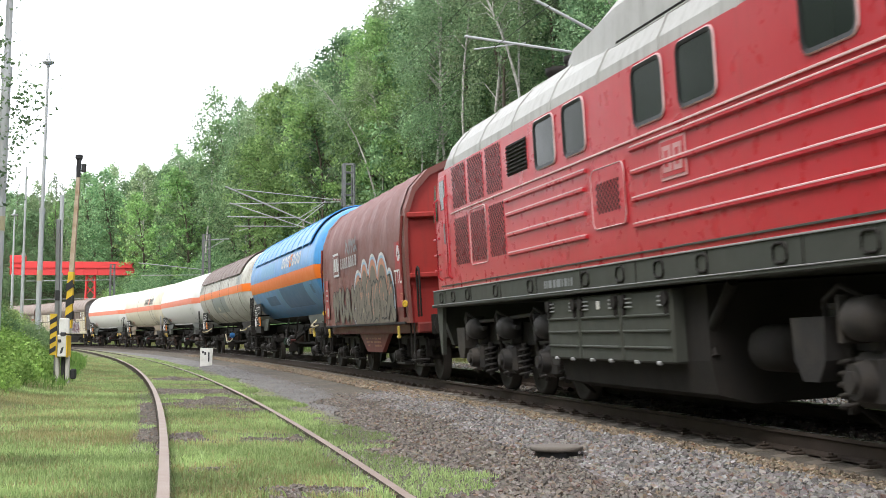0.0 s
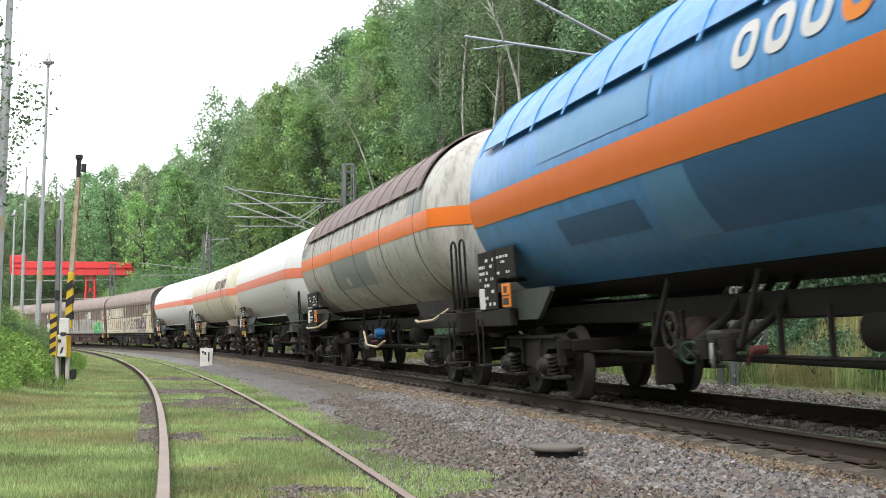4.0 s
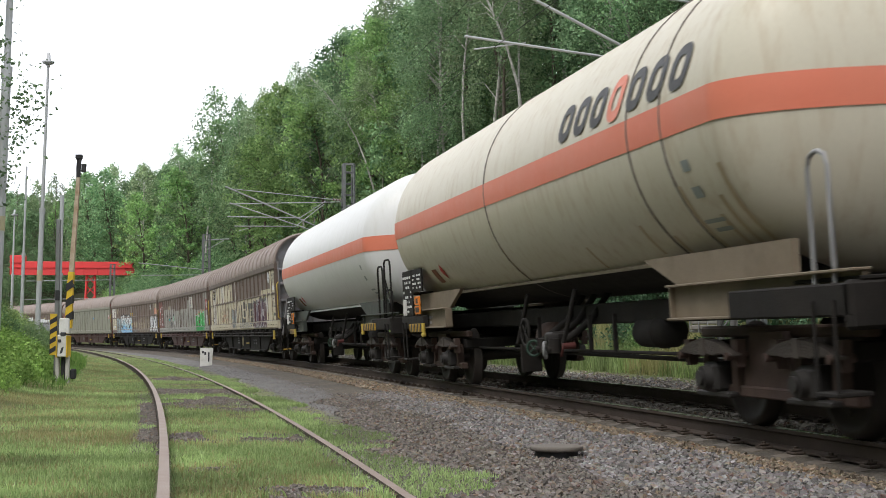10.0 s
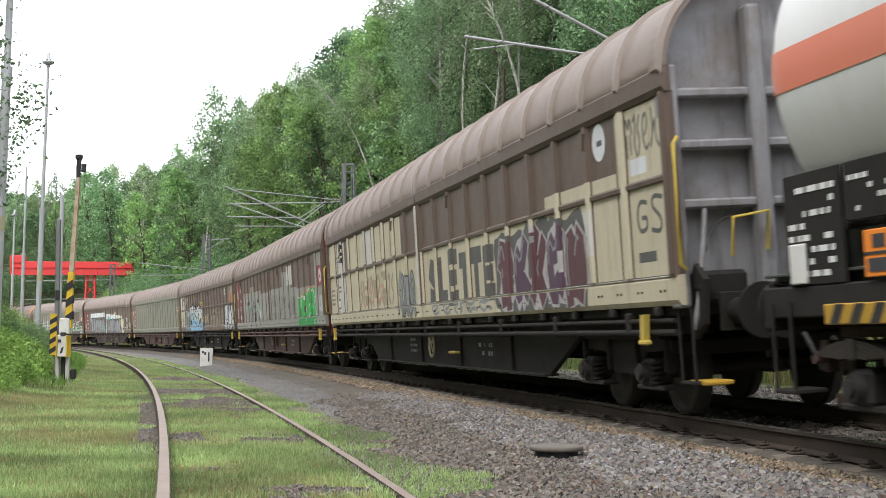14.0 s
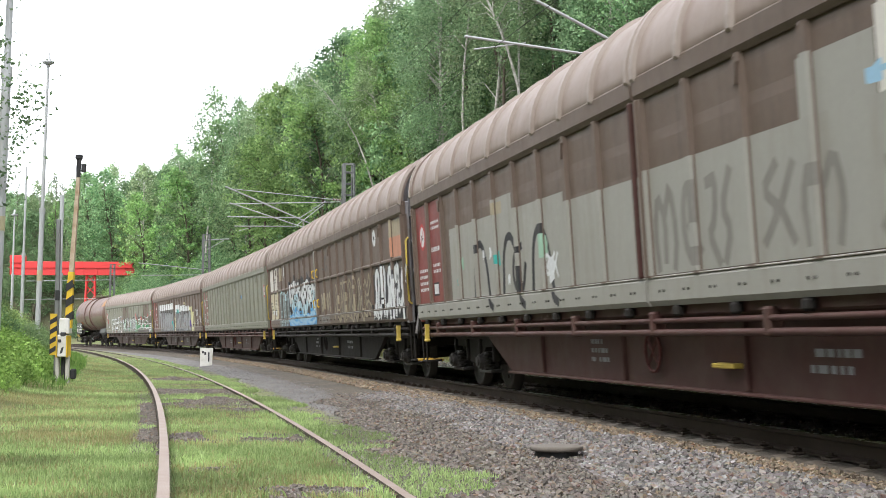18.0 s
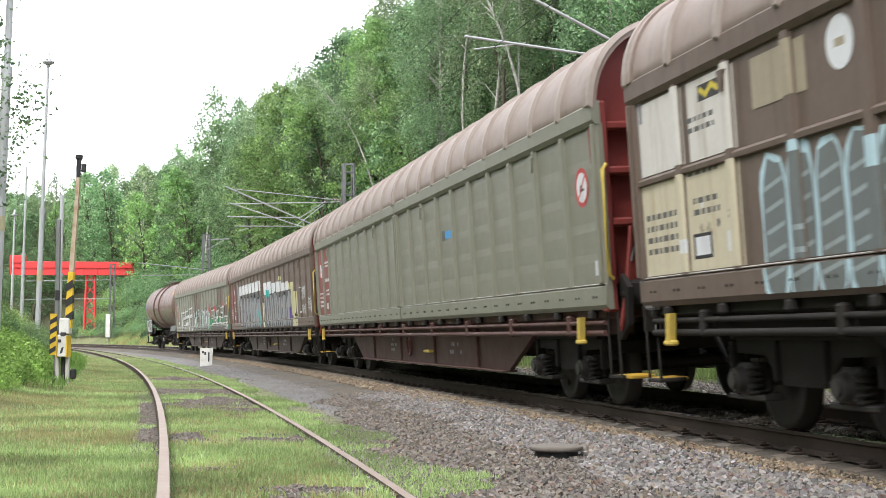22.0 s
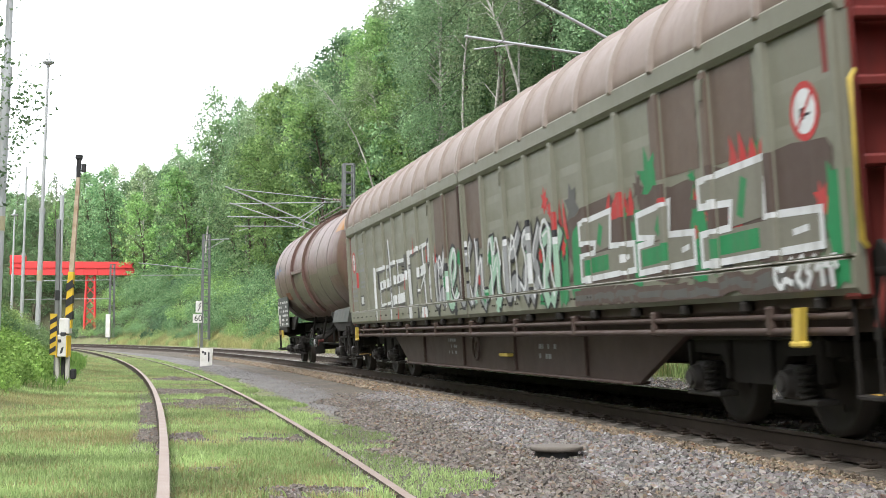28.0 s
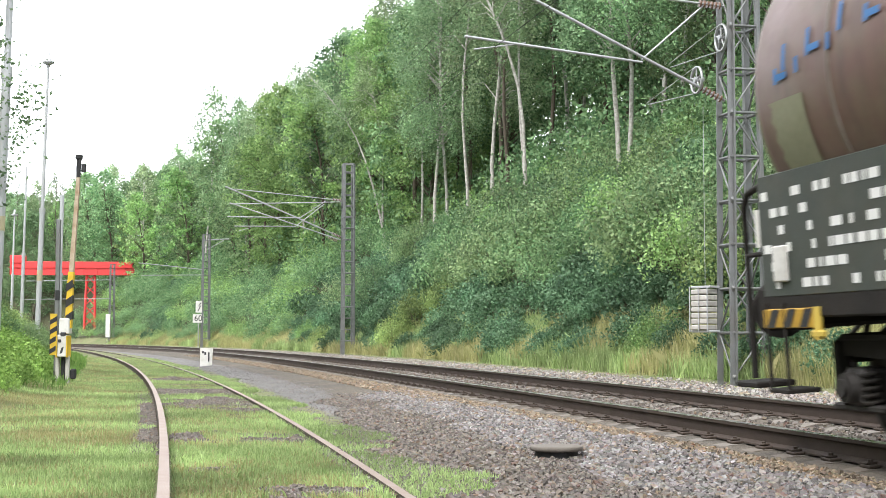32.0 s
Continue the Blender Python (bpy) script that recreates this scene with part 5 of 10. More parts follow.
        part("red_diamond", Geo().add([patch.on(q + dx, 1.92 + dz, 0.009) for dx, dz in ((-0.13, 0), (0, -0.13), (0.13, 0), (0, 0.13))], [(0, 1, 2, 3)]), M["red_sign"], t, "small red diamond sign")
        end_boards(t, tip1 - mid - 0.35, rnd, w=0.85)
        hazard(t, tip1 - mid - 2.0, tip1 - mid - 0.9, 1.0)
        if tip0 > 100:
            hazard(t, tip0 - mid + 0.5, tip0 - mid + 1.9, 1.05, inner=True)
        y0 = tip0 - mid
        if tip0 > 100:
            handrail(t, y0 + 0.2, y0 - 0.3, 1.2, 2.28, 1.3)
            handrail(t, y0 - 0.5, y0 - 1.1, 1.2, 2.38, 1.3)
            handrail(t, y0 - 0.1, y0 - 0.8, 1.2, 1.78, 1.22)
            part("brace", Geo().rod((y0 - 0.3, 1.3, 2.2), (y0 - 0.8, 1.25, 1.5), 0.02, n=6), M["frame_black"], t)
        else:
            handrail(t, y0 - 0.5, y0 - 0.8, 1.2, 2.2, 1.28, "tube_grey" if paint == "tank_cream" else "frame_black")
    # brown oil tank at the end
    t, mid, patch = tank_wagon("tank_wagon", "brown weathered oil tank wagon at the end of the train", 256.1, 271.05, 257.0, 270.4, "tank_brown", None, c=2.72, r=1.48, bogies="coil", head=0.5, seams=(258.9, 260.6, 262.2, 265.6, 267.2, 268.8), saddle="frame_black")
    for x in (263.0, 265.4):
        g = Geo().loft([[(x - mid + d, q * math.cos(w), 2.72 + q * math.sin(w)) for d, q in ((-0.06, 1.46), (-0.06, 1.56), (0.06, 1.56), (0.06, 1.46))] for w in np.linspace(-0.9, math.pi + 0.9, 40)], True, True)
        part("tank_band", g, M["tank_brown"], t)
    part("walkway_beam", Geo().box((264.2 - mid, 1.5, 2.72), (2.3, 0.08, 0.1), 0.01), M["tank_brown"], t)
    part("faded_patch", patch(Geo(), 263.1 - mid, 265.3 - mid, 1.8, 2.68, 0.01), M["tank_olive"], t, "olive-grey faded patch")
    part("faded_patch", patch(Geo(), 257.5 - mid, 260.6 - mid, 2.35, 2.62, 0.008), M["tank_olive"], t, "olive-grey faded patch")
    part("faded_patch", patch(Geo(), 270.0 - mid, 269.2 - mid, 2.05, 2.6, 0.008), M["olive_pale"], t, "pale olive-grey faded patch")
    g = Geo()
    patch(g, 257.25 - mid, 258.3 - mid, 3.4, 4.1, 0.012, nx=6, nz=6)
    part("ochre_patch", g, M["ochre"], t, "ochre weathered patch on the tank end")
    g = Geo()
    for k, (dx, dz) in enumerate(((0, 0), (0.13, 0.08), (0.33, 0.03), (0.5, 0.12), (0.8, 0.1), (0.95, 0.2), (1.3, 0.18))):
        x, z = 269.6 - dx, 2.72 + dz
        patch(g, x - mid - 0.05, x - mid, z, z + (0.2 if k % 2 else 0.12), 0.012, nx=1)
        if k % 3 == 0:
            patch(g, x - mid - 0.2, x - mid, z + 0.02, z + 0.07, 0.013, nx=1)
    part("spray_paint", g, M["valve_blue"], t, "blue spray-painted scrawl")
    g = Geo()
    patch(g, 266.9 - mid, 267.9 - mid, 1.98, 2.2, 0.012)
    part("red_plate", g, M["rust_patch"], t)
    for x0, x1, z0, z1 in ((258.96, 260.54, 1.75, 2.42), (260.66, 262.14, 1.7, 2.52), (265.66, 267.14, 1.7, 2.3)):
        part("faded_patch", patch(Geo(), x0 - mid, x1 - mid, z0, z1, 0.005), M["tank_olive"], t, "olive-grey faded patch")
    # roof walkway
    for x in np.linspace(262.8, 267.0, 13):
        part("walkway_slat", Geo().box((x - mid, 0.0, 4.33), (0.25, 0.75, 0.03), 0.005), M["tank_olive"], t)
    for x in (263.0, 264.4, 265.6, 266.8):
        for y in (-0.35, 0.35):
            part("walkway_leg", Geo().rod((x - mid, y, 4.05), (x - mid, y, 4.32), 0.025, n=5), M["tank_brown"], t)
    for y in (-0.38, 0.38):
        part("walkway_rail", Geo().rod((262.7 - mid, y, 4.42), (267.1 - mid, y, 4.42), 0.02, n=5), M["tank_brown"], t)
    board(t, 267.9 - mid, 270.3 - mid, 1.15, 2.1, 1.34, rnd, 6, "frame_green")
    part("label_pocket", Geo().box((269.95 - mid, 1.37, 1.4), (0.22, 0.03, 0.28), 0.01), M["white_paint"], t)
    hazard(t, 269.5 - mid, 270.3 - mid, 0.98)
    part("end_rail", Geo().pipe([(270.3 - mid, 1.3, 2.05), (270.6 - mid, 1.3, 2.0), (270.68 - mid, 1.3, 1.9), (270.68 - mid, 1.3, 0.95), (270.68 - mid, 1.3, 0.5)], 0.028, 6).rod((270.68 - mid, 1.3, 1.5), (270.3 - mid, 1.3, 1.5), 0.02), M["frame_black"], t)
    part("tail_lamp", Geo().rod((270.35 - mid, 1.32, 1.55), (270.35 - mid, 1.32, 1.85), 0.045, n=10), M["white_paint"], t)
    part("step_board", Geo().box((270.72 - mid, 1.2, 0.45), (0.42, 0.34, 0.05), 0.012), M["frame_black"], t)
    part("grey_housing", Geo().loft([[(257.0 - mid, 1.05, 1.2), (259.2 - mid, 1.05, 1.2), (259.2 - mid, 1.05, 1.55), (257.0 - mid, 1.05, 1.6)], [(257.0 - mid, 1.38, 1.2), (259.2 - mid, 1.38, 1.2), (259.2 - mid, 1.3, 1.5), (257.0 - mid, 1.3, 1.52)]]), M["frame_green"], t, "dark grey sloping housing")
    handrail(t, 256.75 - mid, 256.5 - mid, 1.2, 2.15, 1.3, "tube_grey")


M["tank_olive"] = surface("olive_grey_faded_paint", (0.155, 0.138, 0.092), (0.125, 0.1, 0.074), 0.5, big=1.2, fine=20, grain=0.1, bump=0.03)
M["olive_pale"] = surface("pale_olive_paint", (0.25, 0.25, 0.17), (0.19, 0.18, 0.11), 0.5, big=2.5, fine=20, grain=0.15, bump=0.03)
M["ochre"] = surface("ochre_weathered_paint", (0.34, 0.17, 0.05), (0.25, 0.13, 0.07), 0.55, big=1.2, fine=20, grain=0.1, bump=0.03)
build_tanks()

# ---------------------------------------------------------------- sliding-wall wagons
# sill edge colour: worn metal, made bright for the highlight along it
M["edge_lit"] = surface("bright_worn_edge", (0.5, 0.48, 0.45), (0.25, 0.22, 0.2), 0.45, 0.3, big=3, fine=30, grain=0.1, bump=0.05)
M["wall_brown"] = surface("brown_wagon_paint", (0.122, 0.089, 0.071), (0.165, 0.122, 0.096), 0.55, big=0.7, fine=20, grain=0.1, bump=0.06, streak=(0.07, 0.052, 0.042), streaky=0.5)
M["wall_grey"] = surface("grey_green_wagon_paint", (0.205, 0.205, 0.16), (0.172, 0.172, 0.136), 0.5, big=0.6, fine=20, grain=0.06, bump=0.05, streak=(0.17, 0.15, 0.11), streaky=0.35)
M["wall_pale"] = surface("pale_grey_wagon_paint", (0.3, 0.295, 0.265), (0.25, 0.245, 0.22), 0.55, big=0.6, fine=20, grain=0.06, bump=0.05, streak=(0.2, 0.17, 0.13), streaky=0.35)
M["roof_brown"] = surface("brown_wagon_roof", (0.225, 0.172, 0.145), (0.29, 0.235, 0.2), 0.5, 0.0, big=0.8, fine=20, grain=0.08, bump=0.05, streak=(0.15, 0.1, 0.08), streaky=0.5)
# roof brown made paler, to paint in the highlights on the ribs
M["roof_rib"] = surface("worn_roof_rib", (0.26, 0.21, 0.18), (0.36, 0.32, 0.29), 0.5, big=1.5, fine=20, grain=0.08, bump=0.05, streak=(0.15, 0.1, 0.08), streaky=0.4)
M["maroon"] = surface("maroon_wagon_paint", (0.2, 0.035, 0.03), (0.155, 0.035, 0.03), 0.5, big=0.8, fine=20, grain=0.08, bump=0.05, streak=(0.08, 0.03, 0.026), streaky=0.4)
M["cream"] = surface("cream_wagon_paint", (0.55, 0.5, 0.37), (0.45, 0.4, 0.28), 0.55, big=0.8, fine=20, grain=0.08, bump=0.05, streak=(0.28, 0.19, 0.1), streaky=0.5)
M["off_white"] = surface("off_white_wagon_paint", (0.6, 0.58, 0.54), (0.5, 0.47, 0.42), 0.55, big=0.8, fine=20, grain=0.08, bump=0.05, streak=(0.25, 0.19, 0.13), streaky=0.5)
M["end_grey"] = surface("dirty_grey_end_wall", (0.3, 0.3, 0.32), (0.2, 0.19, 0.19), 0.55, big=0.9, fine=20, grain=0.12, bump=0.06, streak=(0.1, 0.08, 0.065), streaky=0.75, dirt=(0.15, 0.11, 0.08), dirty=0.65)
M["under_maroon"] = surface("maroon_underframe_paint", (0.075, 0.03, 0.026), (0.055, 0.032, 0.027), 0.65, big=0.9, fine=30, grain=0.1, bump=0.15, dirt=(0.1, 0.075, 0.055), dirty=0.5)
M["under_brown"] = surface("brown_underframe_paint", (0.055, 0.035, 0.03), (0.085, 0.055, 0.045), 0.65, big=0.9, fine=30, grain=0.1, bump=0.15, dirt=(0.1, 0.075, 0.055), dirty=0.4)
SPRAY = {"g_white": (0.68, 0.7, 0.71), "g_black": (0.03, 0.03, 0.035), "g_blue": (0.07, 0.3, 0.6), "g_green": (0.04, 0.42, 0.09), "g_grey": (0.28, 0.29, 0.3), "g_purple": (0.1, 0.055, 0.09), "g_red": (0.5, 0.05, 0.05), "g_yellow": (0.66, 0.63, 0.36),
         "g_sand": (0.36, 0.31, 0.22), "g_orange": (0.55, 0.26, 0.17), "g_teal": (0.05, 0.4, 0.36), "g_olive": (0.215, 0.21, 0.17), "g_lime": (0.02, 0.33, 0.07), "g_faint": (0.215, 0.205, 0.185), "g_pale_blue": (0.3, 0.5, 0.66), "g_haze": (0.3, 0.36, 0.36), "g_gold": (0.62, 0.5, 0.05), "g_violet": (0.13, 0.08, 0.3), "g_umber": (0.1, 0.07, 0.06), "g_mint": (0.32, 0.5, 0.38), "g_dark": (0.11, 0.11, 0.105), "g_pine": (0.025, 0.24, 0.09), "g_taupe": (0.19, 0.165, 0.13), "g_wine": (0.12, 0.05, 0.06), "g_silver": (0.5, 0.48, 0.48), "g_slate": (0.15, 0.17, 0.165), "g_ice": (0.45, 0.62, 0.68), "g_sky": (0.12, 0.42, 0.72)}
for key, col in SPRAY.items():
    M[key] = surface("spray_" + key[2:], col, tuple(c * 0.72 for c in col), 0.6, big=2.6, fine=24, grain=0.12, bump=0.02, streak=(0.13, 0.11, 0.09), streaky=0.4)


GLYPHS = [
    [[(0.1, 0), (0.0, 0.5), (0.2, 0.95), (0.5, 0.6), (0.45, 0.1)], [(0.5, 0.6), (0.8, 1.0), (1.0, 0.4), (0.85, 0)]],
    [[(0.9, 1), (0.5, 0.6), (0.1, 0.9), (0.05, 0.3), (0.4, 0), (0.6, 0.35), (1, 0.1)]],
    [[(0, 0.2), (0.3, 0), (0.45, 0.5), (0.2, 0.8), (0.5, 1.0), (0.85, 0.8), (0.7, 0.3), (1, 0)]],
    [[(0.2, 1), (0.35, 0.5), (0, 0.1)], [(0.35, 0.5), (0.7, 0.75), (0.65, 0.2), (1, 0)]],
    [[(0.05, 0.9), (0.4, 1), (0.3, 0.5), (0.05, 0.3), (0.4, 0)], [(0.95, 0.95), (0.6, 0.6), (0.9, 0.35), (0.65, 0)]],
    [[(0.5, 1), (0.1, 0.65), (0.55, 0.45), (0.1, 0.1)], [(0.55, 0.45), (0.95, 0.9)], [(0.55, 0.45), (0.9, 0)]],
    [[(0, 0.6), (0.25, 1), (0.5, 0.6), (0.75, 1), (1, 0.55)], [(0.25, 0.55), (0.3, 0)], [(0.72, 0.5), (0.8, 0)]],
    [[(0.85, 0.2), (0.5, 0), (0.15, 0.3), (0.2, 0.8), (0.6, 1), (0.8, 0.65), (0.4, 0.4)]],
]
WORD = {"H": [[(0.1, 0), (0.1, 1)], [(0.85, 0), (0.85, 1)], [(0.1, 0.48), (0.85, 0.48)]], "O": [[(0.5, 1), (0.12, 0.85), (0.1, 0.15), (0.5, 0), (0.88, 0.15), (0.88, 0.85), (0.5, 1)]],
        "E": [[(0.88, 1), (0.12, 1), (0.12, 0), (0.88, 0)], [(0.12, 0.5), (0.75, 0.5)]], "R": [[(0.12, 0), (0.12, 1), (0.8, 0.95), (0.85, 0.55), (0.15, 0.48), (0.95, 0)]], "L": [[(0.15, 1), (0.15, 0.05), (0.85, 0.05)]], "T": [[(0.05, 0.95), (0.95, 0.95)], [(0.5, 0.95), (0.5, 0)]],
        "S": [[(0.88, 0.9), (0.3, 1.0), (0.12, 0.72), (0.85, 0.35), (0.7, 0.0), (0.1, 0.1)]], "G": [[(0.85, 0.9), (0.35, 1.0), (0.1, 0.5), (0.3, 0.0), (0.85, 0.1), (0.85, 0.45), (0.5, 0.45)]]}


def round_off(pts, times=1):
    """Cuts the corners of a line of points."""
    for _ in range(times):
        out = [pts[0]]
        for (x0, z0), (x1, z1) in zip(pts, pts[1:]):
            out += [(x0 * 0.75 + x1 * 0.25, z0 * 0.75 + z1 * 0.25), (x0 * 0.25 + x1 * 0.75, z0 * 0.25 + z1 * 0.75)]
        pts = out + [pts[-1]]
    return pts


def cut(pts, level, above):
    """The part of a polygon above or below a height."""
    out = []
    for (x0, z0), (x1, z1) in zip(pts, pts[1:] + pts[:1]):
        k0, k1 = (z0 >= level) == above, (z1 >= level) == above
        if k0:
            out.append((x0, z0))
        if k0 != k1:
            f = (level - z0) / (z1 - z0)
            out.append((x0 + (x1 - x0) * f, level))
    return out if len(out) > 2 else None


class Paint:
    """Flat colour shapes on a wagon's side, in layers; the wall's ribs and the skirt take the colour that crosses them."""

    def __init__(self, seed):
        self.shapes, self.r, self.tag, self.count = [], random.Random(seed), None, 0

    def put(self, polys, mat, kind):
        """Adds a shape of one or more polygons to the group in hand, or as a piece of its own, over all that it covers."""
        if isinstance(mat, tuple):
            top, low, z = mat
            for m, up in ((top, True), (low, False)):
                q = [c for c in (cut(p, z, up) for p in polys) if c]
                if q:
                    self.put(q, m, kind)
            return
        if self.tag is None:
            self.count += 1
        xs, zs = [p[0] for q in polys for p in q], [p[1] for q in polys for p in q]
        box = min(xs), max(xs), min(zs), max(zs)
        level = 0
        for o in self.shapes:
            if o[3] >= level and o[4][0] < box[1] and o[4][1] > box[0] and o[4][2] < box[3] and o[4][3] > box[2]:
                level = o[3] + 1
        self.shapes.append((polys, mat, self.tag or (kind, self.count), level, box))

    def group(self, kind):
        """The shapes that follow make one piece of that kind; None ends it."""
        self.count += 1
        self.tag = (kind, self.count) if kind else None

    def rect(self, x0, x1, z0, z1, mat):
        self.put([[(x0, z0), (x1, z0), (x1, z1), (x0, z1)]], mat, "panel")

    def blob(self, x, z, w, h, mat, wob=0.12, n=16, lean=0.0):
        pts = []
        for i in range(n):
            a = 2 * math.pi * i / n
            c, s = math.cos(a), math.sin(a)
            k = 1 + self.r.uniform(-wob, wob)
            dz = math.copysign(abs(s) ** 0.6, s) * h / 2 * k
            pts.append((x + math.copysign(abs(c) ** 0.6, c) * w / 2 * k - lean * dz, z + dz))
        self.put([pts], mat, "spray_patch")

    def flames(self, x0, x1, z, h, n, mat):
        """A row of pointed tongues above a painted word."""
        w = (x1 - x0) / n
        for i in range(n):
            x = x0 + w * (i + 0.5)
            self.put([[(x - w * 0.6, z - 0.1), (x + w * 0.6, z - 0.1), (x + w * 0.35, z + h * 0.3), (x - w * self.r.uniform(-0.4, 0.6), z + h * self.r.uniform(0.5, 1.1)), (x - w * 0.3, z + h * 0.25)]], mat, "spray_patch")

    def stroke(self, pts, w, mat):
        n = len(pts)
        ring_ = n > 3 and math.hypot(pts[0][0] - pts[-1][0], pts[0][1] - pts[-1][1]) < 1e-6
        left, right = [], []
        for i, (x, z) in enumerate(pts):
            a = pts[i - 1] if i else (pts[-2] if ring_ else None)
            b = pts[i + 1] if i < n - 1 else (pts[1] if ring_ else None)
            d = []
            for p, q in ((a, (x, z)), ((x, z), b)):
                if p and q:
                    L = math.hypot(q[0] - p[0], q[1] - p[1]) or 1
                    d.append(((q[0] - p[0]) / L, (q[1] - p[1]) / L))
            if len(d) == 1:
                e = (-1 if a is None else 1) * w * 0.35
                x, z = x + d[0][0] * e, z + d[0][1] * e
                nx, nz, k = -d[0][1], d[0][0], 1.0
            else:
                nx, nz = -(d[0][1] + d[1][1]), d[0][0] + d[1][0]
                L = math.hypot(nx, nz) or 1
                nx, nz = nx / L, nz / L
                k = min(1.6, 1 / max(0.3, abs(-d[0][1] * nx + d[0][0] * nz)))
            left.append((x + nx * w / 2 * k, z + nz * w / 2 * k))
            right.append((x - nx * w / 2 * k, z - nz * w / 2 * k))
        self.put([[left[i], left[i + 1], right[i + 1], right[i]] for i in range(n - 1)], mat, "spray_line")

    def disc(self, x, z, r, mat, n=20):
        self.put([[(x + r * math.cos(2 * math.pi * i / n), z + r * math.sin(2 * math.pi * i / n)) for i in range(n)]], mat, "round_sign")

    def word(self, x_rear, x_front, z0, z1, n, fill, edge=None, thick=0.2, rim=0.05, shine=None, curve=1, slant=0.0, back=None, marks=None):
        """A painted word nobody can read: letters of broad strokes with an outline, a shine and a background."""
        r = self.r
        w = (x_rear - x_front) / n
        lines = []
        for i in range(n):
            gl = WORD[marks[i]] if marks else r.choice(GLYPHS)
            a, b = z0 + r.uniform(0, 0.06), z1 - r.uniform(0, 0.1)
            k = thick / 2
            put_ = lambda u, v: (x_rear - w * i - (k + u * (w * 1.06 - 2 * k)) - slant * v * (b - a), a + k + v * (b - a - 2 * k))
            lines.append([round_off([put_(u + (0 if marks else r.uniform(-0.06, 0.06)), v + (0 if marks else r.uniform(-0.05, 0.05))) for u, v in ln], curve if marks else max(1, curve)) for ln in gl])
        if back:
            for i in range(n):
                self.blob(x_rear - w * (i + 0.5) - slant * (z1 - z0) / 2, (z0 + z1) / 2, w * 1.25, (z1 - z0) * 1.1, back, 0.1)
        for i, gl in enumerate(lines):
            self.group("graffiti_letter")
            if edge:
                for ln in gl:
                    self.stroke(ln, thick + 2 * rim, edge)
            for ln in gl:
                self.stroke(ln, thick, fill[i % len(fill)] if isinstance(fill, list) else fill)
            if shine:
                for ln in gl:
                    self.stroke([(x + thick * 0.22, z + thick * 0.2) for x, z in ln[:max(2, len(ln) // 2)]], thick * 0.16, shine)
        self.group(None)

    def wild(self, x_rear, x_front, z0, z1, n, fill, edge, thick=0.24, rim=0.06, swirl=0.5):
        """A wild piece: thick strokes that swing to and fro and overlap, each with an outline."""
        r = self.r
        w = (x_rear - x_front) / n
        for i in range(n):
            x = x_rear - w * (i + 0.5)
            top, low = z1 - r.uniform(0, 0.18), z0 + r.uniform(0, 0.1)
            m = (top + low) / 2
            s = r.choice((-1, 1))
            pts = [(x + s * w * swirl, top - r.uniform(0.05, 0.25)), (x, top), (x - s * w * swirl, (top + m) / 2), (x + s * w * 0.25, m), (x + s * w * (swirl + 0.15), (m + low) / 2), (x - s * w * 0.1, low), (x - s * w * (swirl + 0.2), low + r.uniform(0.08, 0.3))]
            line_ = round_off(pts, 2)
            self.group("graffiti_letter")
            self.stroke(line_, thick + 2 * rim, edge)
            self.stroke(line_, thick, r.choice(fill) if isinstance(fill, list) else fill)
            self.group(None)

    def tag_(self, x_rear, x_front, z0, z1, n, w, mat):
        """A quick scrawl: n thin letters in one colour."""
        r = self.r
        st = (x_rear - x_front) / n
        for i in range(n):
            self.group("graffiti_scrawl")
            for ln in r.choice(GLYPHS):
                self.stroke(round_off([(x_rear - st * (i + 0.1 + 0.85 * u), z0 + (z1 - z0) * (v * 0.9 + r.uniform(0, 0.1))) for u, v in ln], 1), w, mat)
        self.group(None)

    def splats(self, x0, x1, z0, z1, n, size, mats):
        for i in range(n):
            x, z = self.r.uniform(x0, x1), self.r.uniform(z0, z1)
            m = self.r.choice(mats)
            k = self.r.uniform(0.5, 1.2) * size
            pts = []
            for j in range(14):
                a = 2 * math.pi * j / 14
                q = k * (1.0 if j % 2 else self.r.uniform(0.35, 0.7))
                pts.append((x + q * 0.8 * math.cos(a), z + q * math.sin(a)))
            self.put([pts], m, "spray_patch")

    def lay(self, t, y, ribs, rib_y, rib_w, lo=1.42, skirt=True):
        """Makes each piece a part of the wagon."""
        pieces = {}

        def side(polys, mat, tag, level, lo, hi, y0):
            g, names = pieces.setdefault(tag, (Geo(), []))
            if mat not in names:
                names.append(mat)
            vs, fs, seen = [], [], {}
            for i, p in enumerate(polys):
                p = cut(p, lo, True)
                p = p and cut(p, hi, False)
                if p:
                    area = sum(a[0] * b[1] - b[0] * a[1] for a, b in zip(p, p[1:] + p[:1]))
                    ids = []
                    for x, z in (p if area < 0 else p[::-1]):
                        key = round(x, 4), round(z, 4)
                        if key not in seen:
                            seen[key] = len(vs)
                            vs.append((x, y0 + 0.0006 * level + 0.0001 * (i % 5), z))
                        if seen[key] not in ids:
                            ids.append(seen[key])
                    if len(ids) > 2:
                        fs.append(tuple(ids))
            g.add(vs, fs, mat=names.index(mat))

        for polys, m, tag, level, box in self.shapes:
            side(polys, m, tag, level, lo, 3.085, y)
            if skirt and box[2] < 1.37:
                side(polys, m, tag, level, 1.175, 1.375, 1.4465)
        cells = 40
